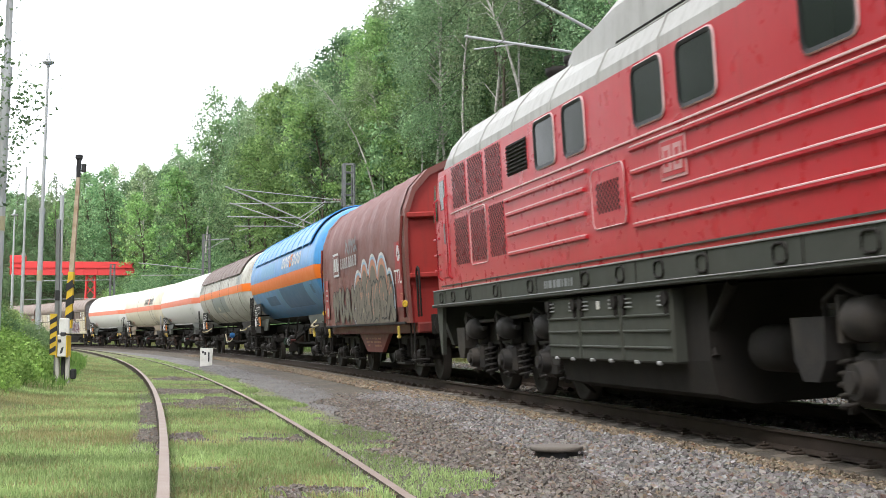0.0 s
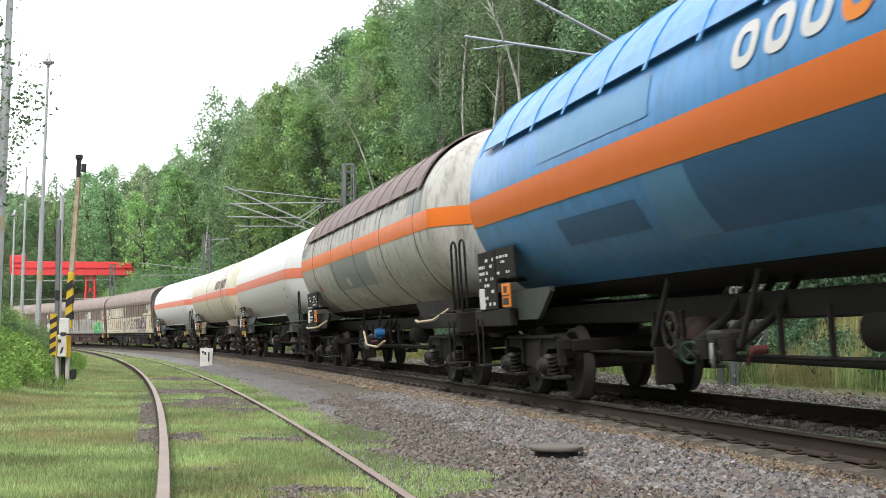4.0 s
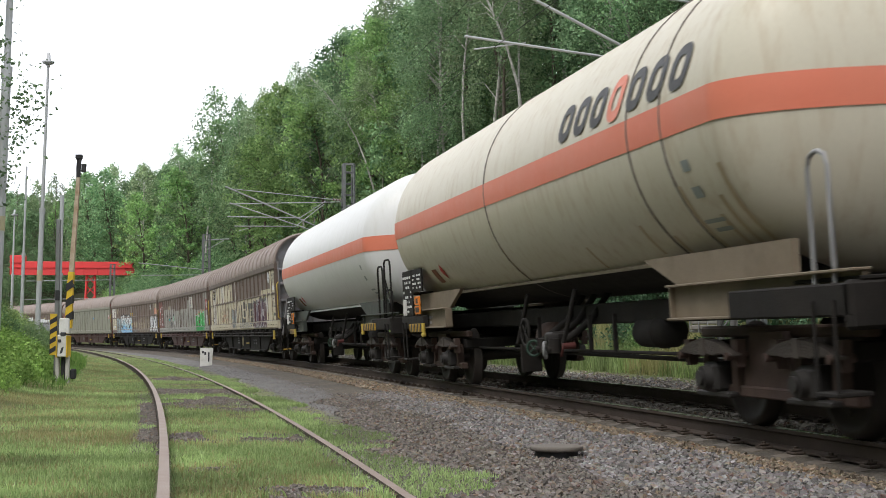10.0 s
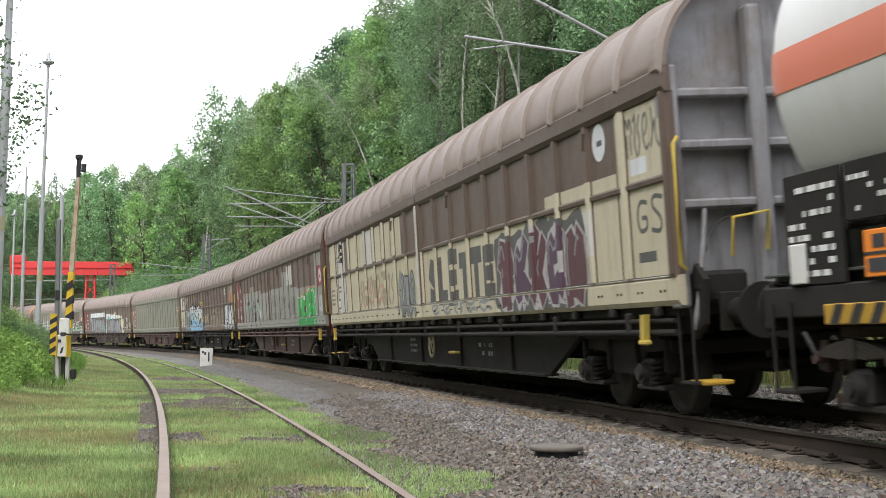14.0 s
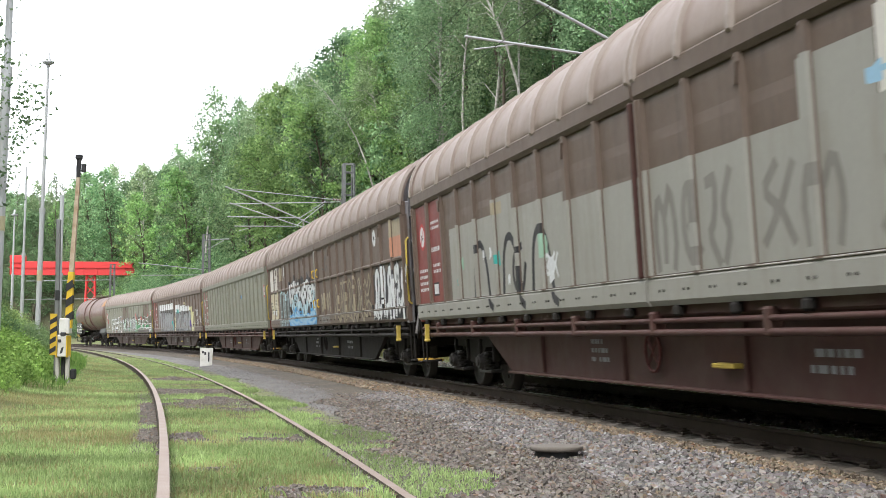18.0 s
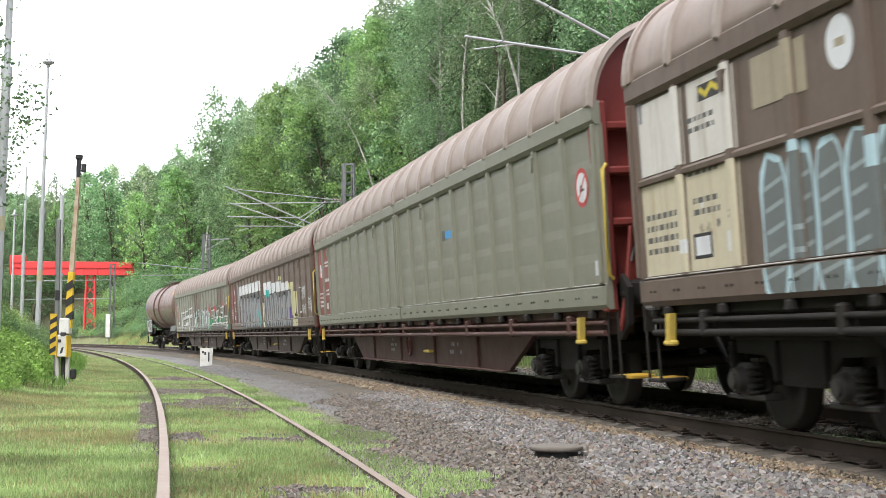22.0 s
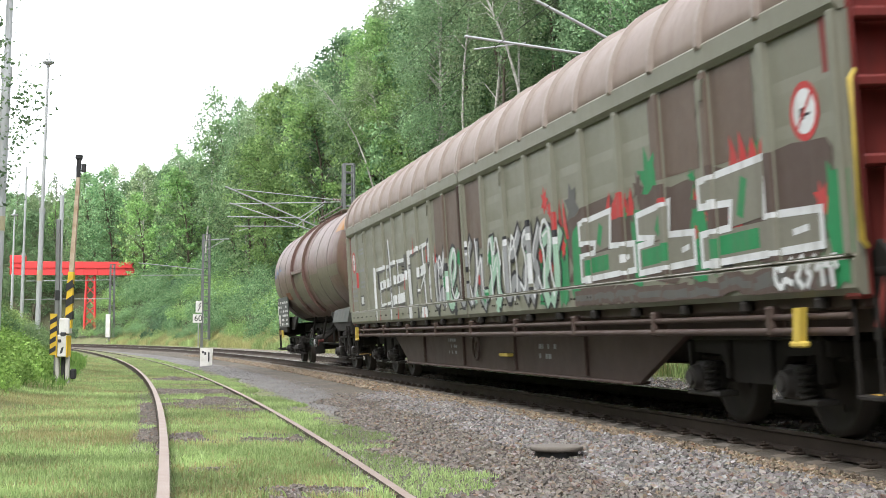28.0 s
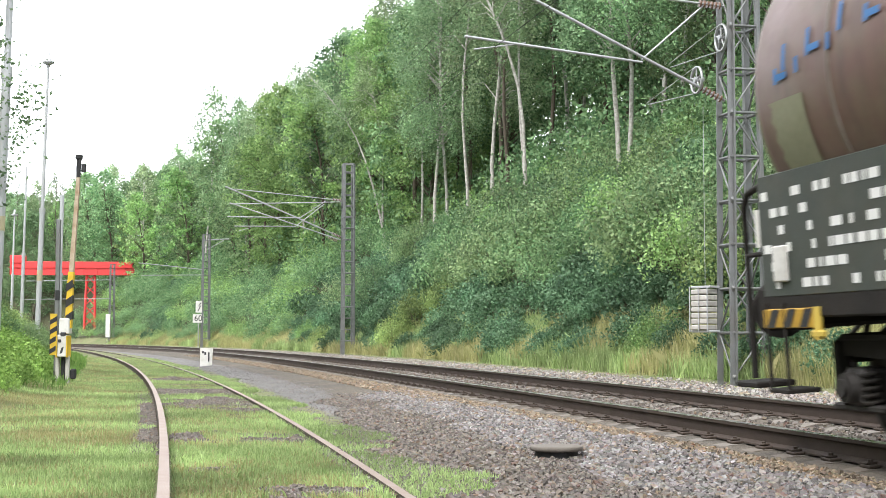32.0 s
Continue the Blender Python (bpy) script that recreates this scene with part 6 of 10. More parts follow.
        for rx in ribs:
            near = [o for o in self.shapes if o[4][0] < rx < o[4][1]]
            for k in range(cells):
                za, zb = 1.42 + (3.08 - 1.42) * k / cells, 1.42 + (3.08 - 1.42) * (k + 1) / cells
                zm, hit = (za + zb) / 2, None
                for polys, m, tag, level, box in near:
                    if m != "maroon" and box[2] < zm < box[3] and any(inside(rx, zm, p) for p in polys):
                        hit = m, tag
                if hit:
                    g, names = pieces[hit[1]]
                    q = names.index(hit[0])
                    x0, x1 = rx - rib_w / 2, rx + rib_w / 2
                    g.add([(x0, rib_y, za), (x0, rib_y, zb), (x1, rib_y, zb), (x1, rib_y, za)], [(0, 1, 2, 3)], mat=q)
                    for xs, xe in ((x0, x0 - 0.02), (x1, x1 + 0.02)):
                        g.add([(xs, rib_y, za), (xe, y + 0.018, za), (xe, y + 0.018, zb), (xs, rib_y, zb)], [(0, 1, 2, 3)] if xe > xs else [(3, 2, 1, 0)], mat=q)
        for (kind, _), (g, names) in pieces.items():
            if g.f:
                ob = part(kind, g, [M[k] for k in names], t)
                if kind == "writing":
                    tagged(ob, kind="stuff")


def inside(x, z, pts):
    c = False
    j = len(pts) - 1
    for i in range(len(pts)):
        if (pts[i][1] > z) != (pts[j][1] > z) and x < (pts[j][0] - pts[i][0]) * (z - pts[i][1]) / (pts[j][1] - pts[i][1]) + pts[i][0]:
            c = not c
        j = i
    return c


def roof_arc(lift=0.0):
    arc = [((1.46 + lift) * math.cos(w) ** 0.62, 3.3 + (0.93 + lift) * math.sin(w)) for w in np.linspace(0, math.pi / 2, 15)]
    arc[-1] = (0.0, arc[-1][1])
    return arc + [(-y, z) for y, z in arc[-2::-1]]


WALL_PROF = [(1.36, 1.4)] + [p for k in range(5) for p in ((1.413, 1.4 + k * 0.34), (1.4175, 1.4 + k * 0.34 + 0.14), (1.4185, 1.4 + k * 0.34 + 0.24), (1.413, 1.4 + (k + 1) * 0.34))] + [(1.36, 3.1)]
WALL_FLAT = [(1.36, 1.4), (1.416, 1.4), (1.416, 3.1), (1.36, 3.1)]


def box_wagon(label, front, wall="wall_brown", roof="roof_brown", frame="maroon", end="maroon", rail="under_brown", skirt=None, L=22.2, flat=False, seam=None):
    mid = front + L / 2
    t = vehicle("sliding_wall_wagon", label, "freight wagon", front, front + L, 8.6)
    h = L / 2
    ribs = []
    part("body", Geo().box((0, 0, 2.2), (L - 0.5, 2.6, 2.0)), M[frame], t)
    part("floor_frame", Geo().box((0, 0, 1.1), (L - 0.2, 2.7, 0.14), 0.02), M[rail], t)
    arc = roof_arc()
    for a, b in ((-h, -0.03), (0.03, h)):
        g = Geo()
        g.loft([[(x, y, z) for y, z in arc] + [(x, y * 0.97, z - 0.05) for y, z in arc[::-1]] for x in np.linspace(a, b, 11)], smooth=True)
        part("roof", g, M[roof], t)
        for x in np.linspace(a + 0.05, b - 0.05, 11):
            arc2 = roof_arc(0.042)
            g = Geo()
            g.loft([[(x - 0.035, y, z), (x + 0.035, y, z), (x + 0.065, y * 0.97, z - 0.045), (x - 0.065, y * 0.97, z - 0.045)] for y, z in arc2], True, True)
            part("roof_rib", g, M["roof_rib"], t)
        for sd in (1, -1):
            g = Geo()
            wp = WALL_FLAT if flat else WALL_PROF
            prof = [(sd * y, z) for y, z in (wp if sd > 0 else wp[::-1])]
            g.prism(prof, a + 0.01, b - 0.01)
            door = part("sliding_wall", g, M[wall], t)
            part("eave", Geo().prism([(sd * y, z) for y, z in ([(1.38, 3.1), (1.44, 3.09), (1.475, 3.14), (1.475, 3.3), (1.44, 3.34), (1.38, 3.34)] if sd > 0 else [(1.38, 3.1), (1.44, 3.09), (1.475, 3.14), (1.475, 3.3), (1.44, 3.34), (1.38, 3.34)][::-1])], a, b), M[wall], t)
            part("skirt", Geo().prism([(sd * y, z) for y, z in ([(1.36, 1.13), (1.41, 1.13), (1.445, 1.18), (1.445, 1.37), (1.42, 1.41), (1.36, 1.41)] if sd > 0 else [(1.36, 1.13), (1.41, 1.13), (1.445, 1.18), (1.445, 1.37), (1.42, 1.41), (1.36, 1.41)][::-1])], a, b), M[skirt or wall], t)
            if sd > 0:
                if flat:
                    part("wall_ledge", Geo().prism([(1.41, 2.28), (1.45, 2.29), (1.455, 2.33), (1.44, 2.35), (1.41, 2.36)], a + 0.02, b - 0.02), M[wall], door)
                for e, xx in ((0, a + 0.06), (1, b - 0.06)):
                    part("wall_post", Geo().box((xx, 1.45, 2.25), (0.07, 0.07, 1.7), 0.015), M[seam if seam and 0 < xx < 1 else wall], door)
                xs = np.linspace(a + 0.09, b - 0.09, 11)
                for i, x in enumerate(xs):
                    g = Geo().loft([[(x - 0.085, 1.41, z), (x - 0.05, 1.462, z), (x + 0.05, 1.462, z), (x + 0.085, 1.41, z)][::-1] for z in (1.4, 3.1)])
                    part("wall_rib", g, M[wall], door)
                    ribs.append(float(x))
                    if i in (2, 8):
                        part("wall_hook", Geo().plate([(x - 0.06, 3.02), (x + 0.06, 3.02), (x + 0.04, 2.86), (x - 0.02, 2.84)], 1.45, 1.49), M[wall], door)
                # thin bright strip that paints the highlight on the worn sill edge
                part("sill_edge", Geo().box(((a + b) / 2, 1.437, 1.402), (b - a - 0.04, 0.022, 0.014), 0.004), M["edge_lit"], t, "worn metal edge of the sill with its highlight painted in")
                g = Geo()
                for k in range(19):
                    for d in (-0.05, 0.05):
                        g.rod((a + 0.35 + k * (b - a - 0.7) / 18 + d, 1.44, 1.27), (a + 0.35 + k * (b - a - 0.7) / 18 + d, 1.455, 1.27), 0.014, n=6)
                tagged(part("bolt_row", g, M["frame_black"], t), kind="stuff")
                for k in range(9):
                    part("skirt_bracket", Geo().box((a + 0.6 + k * (b - a - 1.2) / 8, 1.4, 1.08), (0.12, 0.08, 0.1), 0.02), M["frame_black"], t)
    for o in (-1, 1):
        bogie(t, o * 8.6, "coil")
        buffers(t, o * (h + 0.0), o)
        steps_and_rails(t, o * (h - 0.05), o)
        half_arc = roof_arc(-0.03)
        part("end_wall", Geo().loft([[(o * x, y, z) for y, z in [(1.38, 1.1)] + half_arc + [(-1.38, 1.1)]] for x in ((h - 0.3, h - 0.22) if o > 0 else (h - 0.22, h - 0.3))]), M[end], t)
        for y in (-1.36, 1.36):
            part("corner_post", Geo().box((o * (h - 0.12), y, 2.22), (0.2, 0.12, 2.24), 0.02), M[end], t)
        for y in (-0.5, 0.5):
            part("end_post", Geo().box((o * (h - 0.1), y, 2.5), (0.2, 0.16, 2.8), 0.03), M[end], t)
        for z in (2.05, 2.6, 3.08):
            part("end_beam", Geo().box((o * (h - 0.12), 0, z), (0.14, 2.7, 0.09), 0.02), M[end], t)
        part("arch_rim", Geo().loft([[(o * (h - 0.12) + d, y * k, 3.3 + (z - 3.3) * k) for d, k in ((-0.1, 0.97), (0.1, 0.97), (0.1, 1.02), (-0.1, 1.02))] for y, z in roof_arc()], True, True), M[roof], t)
        part("end_handle", Geo().pipe([(o * (h + 0.02), 1.36, 1.45), (o * (h + 0.06), 1.42, 1.5), (o * (h + 0.06), 1.42, 2.6), (o * (h + 0.02), 1.36, 2.66)], 0.024, 4), M["lever_yellow"], t, "worn yellow grab rail")
        part("end_handle", Geo().pipe([(o * (h + 0.04), 0.9, 1.55), (o * (h + 0.1), 0.9, 1.9), (o * (h + 0.1), 0.55, 1.95), (o * (h + 0.04), 0.55, 1.6)], 0.02, 6), M["lever_yellow"], t, "yellow grab rail")
        part("door_gear", Geo().plate([(o * (h - 0.02), 1.5), (o * (h + 0.16), 1.35), (o * (h + 0.1), 0.95), (o * (h - 0.15), 0.8), (o * (h - 0.2), 1.3)], 1.2, 1.26), M["frame_black"], t)
        xl = o * (h - 0.8)
        part("lever", Geo().plate([(xl - 0.015, 0.8), (xl + 0.085, 0.8), (xl + 0.045, 1.06), (xl - 0.065, 1.06)], 1.44, 1.5).box((xl + 0.03, 1.47, 0.79), (0.21, 0.07, 0.05), 0.015), M["lever_yellow"], t, "pale yellow door lever")
        # a curved arrow mark and the winding gear on the end
        arc_pts = [(o * (h - 0.205), 0.72 + 0.34 * math.cos(w_), 1.6 + 0.34 * math.sin(w_)) for w_ in np.linspace(0.1, 1.5, 9)]
        part("arrow_mark", Geo().pipe(arc_pts, 0.014, 4), M["g_grey"], t, "faded white curved arrow")
        part("winding_box", Geo().box((o * (h - 0.1), 1.0, 1.28), (0.24, 0.5, 0.3), 0.04).rod((o * (h - 0.1), 1.2, 1.28), (o * (h + 0.08), 1.2, 1.28), 0.07, n=10), M["frame_black"], t)
        part("winding_link", Geo().rod((o * (h + 0.02), 1.22, 1.35), (o * (h - 0.06), 1.1, 2.0), 0.025, n=6).rod((o * (h + 0.02), 1.22, 1.3), (o * (h - 0.02), 1.3, 0.9), 0.03, n=6), M[end], t)
        part("step_plate", Geo().box((o * (h + 0.05), 1.2, 0.42), (0.4, 0.26, 0.04), 0.01), M["hazard_yellow"], t, "yellow edged step")
    for y in (1.12, -1.12):
        part("side_beam", Geo().plate([(-h + 0.2, 1.08), (h - 0.2, 1.08), (h - 0.2, 0.86), (7.4, 0.84), (6.1, 0.34), (-6.1, 0.34), (-7.4, 0.84), (-h + 0.2, 0.86)], y - 0.035, y + 0.035), M[rail], t)
        part("flange", Geo().box((0, y, 0.34), (12.2, 0.2, 0.03), 0.008), M[rail], t)
    for x in (-4.5, -1.5, 1.5, 4.5):
        part("web_stiffener", Geo().box((x, 1.17, 0.68), (0.06, 0.06, 0.62), 0.01), M[rail], t)
    for z, r_ in ((0.88, 0.032), (0.99, 0.026)):
        part("door_shaft", Geo().rod((-h + 0.2, 1.4, z), (h - 0.2, 1.4, z), r_), M[rail], t)
    for x in np.linspace(-h + 1.4, h - 1.4, 9):
        part("shaft_bracket", Geo().box((x, 1.36, 0.96), (0.12, 0.14, 0.24), 0.02), M[rail], t)
    part("hand_wheel", ring(0.2, 0.014, m=Matrix.Translation((0.6, 1.2, 0.68))), M["red_dull"] if int(front) in (140, 187) else M["tube_cream"] if int(front) == 117 else M[rail], t, "round brake hand wheel")
    g = Geo()
    bars(g, -3.4, -2.6, 0.55, 0.8, 1.165, 2, rnd)
    bars(g, 2.0, 2.6, 0.55, 0.85, 1.165, 3, rnd)
    tagged(part("writing", g, M["g_grey"], t), kind="stuff")
    part("label_plate", Geo().box((-1.2, 1.22, 0.58), (0.45, 0.1, 0.045), 0.01), M["lever_yellow"], t, "small yellow foot plate")
    return t, mid, ribs


def rear_panels(p, h, ink, base=None, circle=True):
    """The two panels at the rear with the wagon's data as plain bars."""
    r = p.r
    if base:
        p.rect(h - 2.25, h - 0.15, 1.42, 3.08, base)
    for x0, x1, z0, z1, rows in ((h - 1.0, h - 0.25, 1.62, 2.05, 4), (h - 1.95, h - 1.35, 2.62, 2.8, 2), (h - 1.95, h - 1.3, 2.25, 2.4, 1), (h - 1.95, h - 1.4, 1.9, 2.1, 2)):
        hh = (z1 - z0) / rows
        p.group("writing")
        for i in range(rows):
            x = x1
            while x > x0:
                w = r.uniform(0.05, 0.14)
                p.rect(max(x0, x - w), x, z0 + hh * i, z0 + hh * (i + 0.5), ink)
                x -= w + 0.04
        p.group(None)
    p.rect(h - 1.75, h - 1.35, 1.52, 1.74, "g_black")
    p.rect(h - 1.71, h - 1.39, 1.55, 1.71, "g_white")
    p.rect(h - 2.2, h - 2.05, 1.55, 1.72, "g_white")
    if circle:
        no_step_sign(p, h - 0.62, 2.55, 0.23)


def no_step_sign(p, x, z, r=0.22):
    p.group("round_sign")
    p.disc(x, z, r, "g_red")
    p.disc(x, z, r * 0.76, "g_white")
    p.blob(x + r * 0.12, z - r * 0.05, r * 0.34, r * 0.42, "g_black", 0.25)
    p.stroke([(x - r * 0.35, z - r * 0.12), (x + r * 0.3, z - r * 0.12)], r * 0.1, "g_black")
    p.stroke([(x - r * 0.55, z + r * 0.55), (x + r * 0.55, z - r * 0.55)], r * 0.13, "g_red")
    p.group(None)


def end_signs(t, plain):
    """Warning signs on the front end wall: a yellow triangle and a ring, on a blue board or bare."""
    x = -11.14
    if plain:
        part("sign_board", Geo().box((x, 1.02, 2.39), (0.02, 0.34, 0.58), 0.006), M["g_violet"], t, "dark blue board under warning signs")
    for k in range(1 if plain else 2):
        z = 2.5 + 0.22 * k
        part("warning_triangle", Geo().loft([[(x - d, 1.02 + 0.12 * c, z + 0.11 * q) for c, q in ((-1, -0.6), (1, -0.6), (0, 1.0))] for d in (0.0, 0.024)][::-1]), M["yellow_paint"], t, "yellow warning triangle")
    part("warning_ring", Geo().lathe([(0, 0.02), (0, 0.11), (0.03, 0.11), (0.03, 0.02)], 20, Matrix.Translation((x - 0.03, 1.02, 2.26))), M["g_gold"], t, "yellow round warning sign")
    part("warning_dot", Geo().lathe([(0, 0.01), (0, 0.05), (0.014, 0.05), (0.014, 0.01)], 16, Matrix.Translation((x - 0.042, 1.02, 2.26))), M["g_red"], t)


def build_boxes():
    Y, RY, RW = 1.4205, 1.4655, 0.1
    h = 11.1
    # cream and brown
    t, mid, ribs = box_wagon("brown sliding-wall wagon with cream panels and dark graffiti", 117.55, end="end_grey", rail="frame_black", skirt="cream", flat=True, seam="off_white")
    p = Paint(1)
    p.rect(-h + 0.1, -h + 1.4, 1.42, 3.08, "cream")
    p.rect(-9.66, -0.1, 1.42, 2.3, "cream")
    p.rect(-9.66, -7.2, 2.3, 2.5, "cream")
    p.rect(-8.9, -8.3, 1.7, 2.2, "off_white")
    p.rect(0.1, 8.4, 1.42, 2.3, "cream")
    for x in (1.7, 2.75, 3.8, 4.85, 5.9, 6.95):
        p.rect(x, x + 0.98, 2.36, 3.06, "cream" if x != 4.85 else "off_white")
    p.rect(h - 2.6, h - 1.5, 1.42, 3.08, "off_white")
    p.rect(h - 1.42, h - 0.12, 1.42, 3.08, "cream")
    p.disc(-9.2, 2.88, 0.2, "g_white")
    p.rect(-9.3, -9.14, 2.84, 2.9, "g_dark")
    for k in range(6):
        p.blob(-5.2 - 0.6 * k, 1.68, 0.85, 1.12, "g_dark", 0.14)
    p.word(-4.95, -8.6, 1.14, 2.22, 5, "g_silver", None, 0.42, 0.0, None, 1)
    p.word(-4.95, -8.6, 1.16, 2.2, 5, ["g_wine", "g_purple"], "g_silver", 0.25, 0.035, "g_grey", 1)
    p.word(-0.5, -4.8, 1.3, 2.2, 6, "g_dark", None, 0.24, 0.0, None, 0, marks="SLETTE")
    p.tag_(-0.6, -4.6, 1.2, 1.4, 5, 0.05, "g_grey")
    p.word(2.2, 0.6, 1.2, 2.1, 3, "g_grey", "g_dark", 0.1, 0.04, "g_teal")
    p.word(6.6, 2.6, 1.38, 2.2, 6, "g_sand", None, 0.11, 0.0, None, 1)
    p.tag_(6.2, 3.4, 1.5, 2.0, 4, 0.05, "g_orange")
    p.tag_(-9.95, -10.85, 2.6, 3.02, 4, 0.035, "g_dark")
    p.word(-10.1, -10.85, 1.8, 2.24, 2, "g_dark", None, 0.045, 0.0, None, 2, marks="GS")
    p.rect(-10.5, -10.05, 2.42, 2.58, "g_white")
    p.rect(-10.6, -10.15, 1.56, 1.66, "g_dark")
    p.rect(h - 2.4, h - 1.7, 2.6, 2.98, "g_black")
    p.stroke([(h - 2.3, 2.72), (h - 1.8, 2.72), (h - 1.8, 2.88), (h - 2.3, 2.88)], 0.06, "g_yellow")
    rear_panels(p, h, "g_dark", None, False)
    p.lay(t, Y, ribs, RY, RW)
    # brown and grey, green word
    t, mid, ribs = box_wagon("brown and grey sliding-wall wagon with bright green graffiti", 140.75, rail="under_maroon", skirt="wall_pale", seam="under_maroon")
    p = Paint(2)
    p.rect(-h + 0.1, -h + 1.2, 1.42, 3.08, "wall_pale")
    p.rect(-10.86, -9.98, 2.2, 2.74, "maroon")
    for x0, x1, z in ((-9.85, -8.6, 2.24), (-8.6, -6.2, 2.26), (-6.2, -4.9, 2.32), (-4.9, -0.1, 2.42), (0.1, 2.5, 2.38), (2.5, 4.7, 2.5), (4.7, 5.6, 2.72), (5.6, 8.4, 2.52)):
        p.rect(x0, x1, 1.42, z, "wall_pale")
    p.rect(-5.5, -4.3, 2.42, 3.0, "off_white")
    p.rect(-4.28, -3.2, 2.42, 2.86, "wall_pale")
    p.blob(-4.32, 2.56, 0.3, 0.14, "g_pale_blue", 0.25)
    p.rect(5.2, 5.6, 2.5, 2.66, "g_sand")
    end_signs(t, False)
    no_step_sign(p, -10.42, 2.47, 0.24)
    tops = ((-6.5, -7.3, 2.0), (-7.3, -8.02, 2.1), (-8.02, -8.8, 2.2), (-8.8, -9.72, 2.18))
    for xr, xl, top in tops:
        p.put([[(xr + 0.05, 1.3), (xl - 0.05, 1.3), (xl - 0.05, top - 0.04), (xl + 0.25, top + 0.07), (xr - 0.15, top + 0.06), (xr + 0.06, top - 0.08)]], "g_orange", "spray_patch")
    for xr, xl, top in tops:
        p.put([[(xr + 0.02, 1.13), (xl, 1.13), (xl, top - 0.1), (xl + 0.2, top), (xr - 0.12, top), (xr, top - 0.14)]], ("g_green", "g_lime", 1.45), "spray_patch")
    for (xr, xl, top), lines, gaps in zip(tops, (
            [[(0.1, 0.95), (0.42, 1.0), (0.42, 0.62), (0.62, 0.66), (0.62, 1.0), (0.95, 1.02)], [(0.12, 0.2), (0.1, 0.95)]],
            [[(0.28, 0.25), (0.2, 0.8), (0.5, 0.97), (0.68, 0.75), (0.85, 0.1)]],
            [[(0.05, 0.8), (0.25, 0.95), (0.9, 1.0), (0.9, 0.9)], [(0.35, 0.5), (0.85, 0.58)], [(0.2, 0.2), (0.8, 0.35)]],
            [[(0.05, 0.9), (0.35, 0.98), (0.62, 0.85), (0.6, 0.55), (0.9, 0.2)], [(0.85, 0.95), (0.85, 0.55)], [(0.3, 0.45), (0.42, 0.55)]]), ((0.5, 0.35), (0.55, 0.45), (0.55, 0.72), (0.35, 0.62))):
        p.group("graffiti_letter")
        for ln in lines:
            p.stroke(round_off([(xr + (xl - xr) * u, 1.2 + (top - 1.2) * v) for u, v in ln], 1), 0.045, "g_white")
        p.group(None)
        p.blob(xr + (xl - xr) * gaps[0], 1.2 + (top - 1.2) * gaps[1], 0.1, 0.24, "g_umber", 0.25)
    p.tag_(-9.2, -9.65, 1.19, 1.36, 3, 0.03, "g_mint")
    p.tag_(-10.05, -10.75, 1.52, 1.98, 3, 0.055, "g_white")
    p.tag_(-0.2, -2.0, 1.46, 2.26, 3, 0.11, "g_faint")
    p.tag_(-4.2, -5.9, 1.46, 2.05, 3, 0.1, "g_faint")
    p.tag_(-2.4, -3.8, 1.5, 2.2, 2, 0.1, "g_faint")
    for x in (6.9, 5.3, 3.9):
        p.stroke(round_off([(x, 1.42), (x - 0.1, 2.05), (x - 0.45, 2.22), (x - 0.75, 1.9), (x - 0.85, 1.32), (x - 1.05, 1.25)], 2), 0.11, "g_black")
    p.stroke(round_off([(4.35, 2.0), (4.75, 1.9), (4.8, 1.5), (4.35, 1.42), (4.2, 1.75)], 2), 0.1, "g_black")
    for x, z, r_, m in ((7.9, 1.7, 0.1, "g_teal"), (7.6, 1.95, 0.07, "g_mint"), (5.9, 2.0, 0.06, "g_white"), (5.5, 1.9, 0.09, "g_teal"), (3.3, 1.9, 0.12, "g_mint"), (3.1, 1.65, 0.12, "g_white"), (6.3, 2.0, 0.05, "g_white"), (5.0, 1.6, 0.06, "g_white")):
        p.blob(x, z, r_ * 2, r_ * 2.4, m, 0.3)
    p.tag_(3.4, 2.8, 1.55, 1.85, 2, 0.05, "g_white")
    rear_panels(p, h, "g_white", "maroon")
    p.lay(t, Y, ribs, RY, RW)
    # dark brown, white and blue graffiti
    t, mid, ribs = box_wagon("dark brown sliding-wall wagon with white and blue graffiti", 163.95, end="end_grey", rail="frame_black", flat=True, seam="wall_pale")
    p = Paint(3)
    p.rect(-10.85, -9.8, 2.36, 2.75, "g_orange")
    p.rect(-10.85, -9.8, 2.75, 3.06, "g_sand")
    p.disc(-8.12, 2.86, 0.17, "g_white")
    p.blob(-8.12, 2.86, 0.14, 0.08, "g_black", 0.2)
    p.rect(-10.95, -7.8, 1.2, 2.12, "g_black")
    p.word(-7.7, -10.95, 1.12, 2.3, 5, "g_white", "g_black", 0.17, 0.045, None, 1, 0.2)
    p.splats(-10.9, -8.0, 1.25, 2.2, 8, 0.12, ["g_white", "g_grey"])
    p.word(-2.7, -7.5, 1.2, 2.2, 6, "wall_brown", "g_sand", 0.13, 0.06, None, 1)
    p.word(-0.45, -2.2, 1.45, 2.04, 4, "g_sand", None, 0.12, 0.0, None, 0)
    p.tag_(-0.5, -2.0, 1.2, 1.37, 5, 0.035, "g_grey")
    p.tag_(-0.8, -1.8, 2.45, 3.0, 2, 0.06, "g_dark")
    fade = [("g_white", ("g_ice", "g_sky", lo), hi) for hi, lo in ((1.95, 1.6), (1.75, 1.4), (2.1, 1.72), (1.85, 1.3))]
    for k in range(11):
        p.blob(0.6 + 0.52 * k, 1.75 + 0.1 * (k % 3), 0.9, 1.25, "g_black", 0.2)
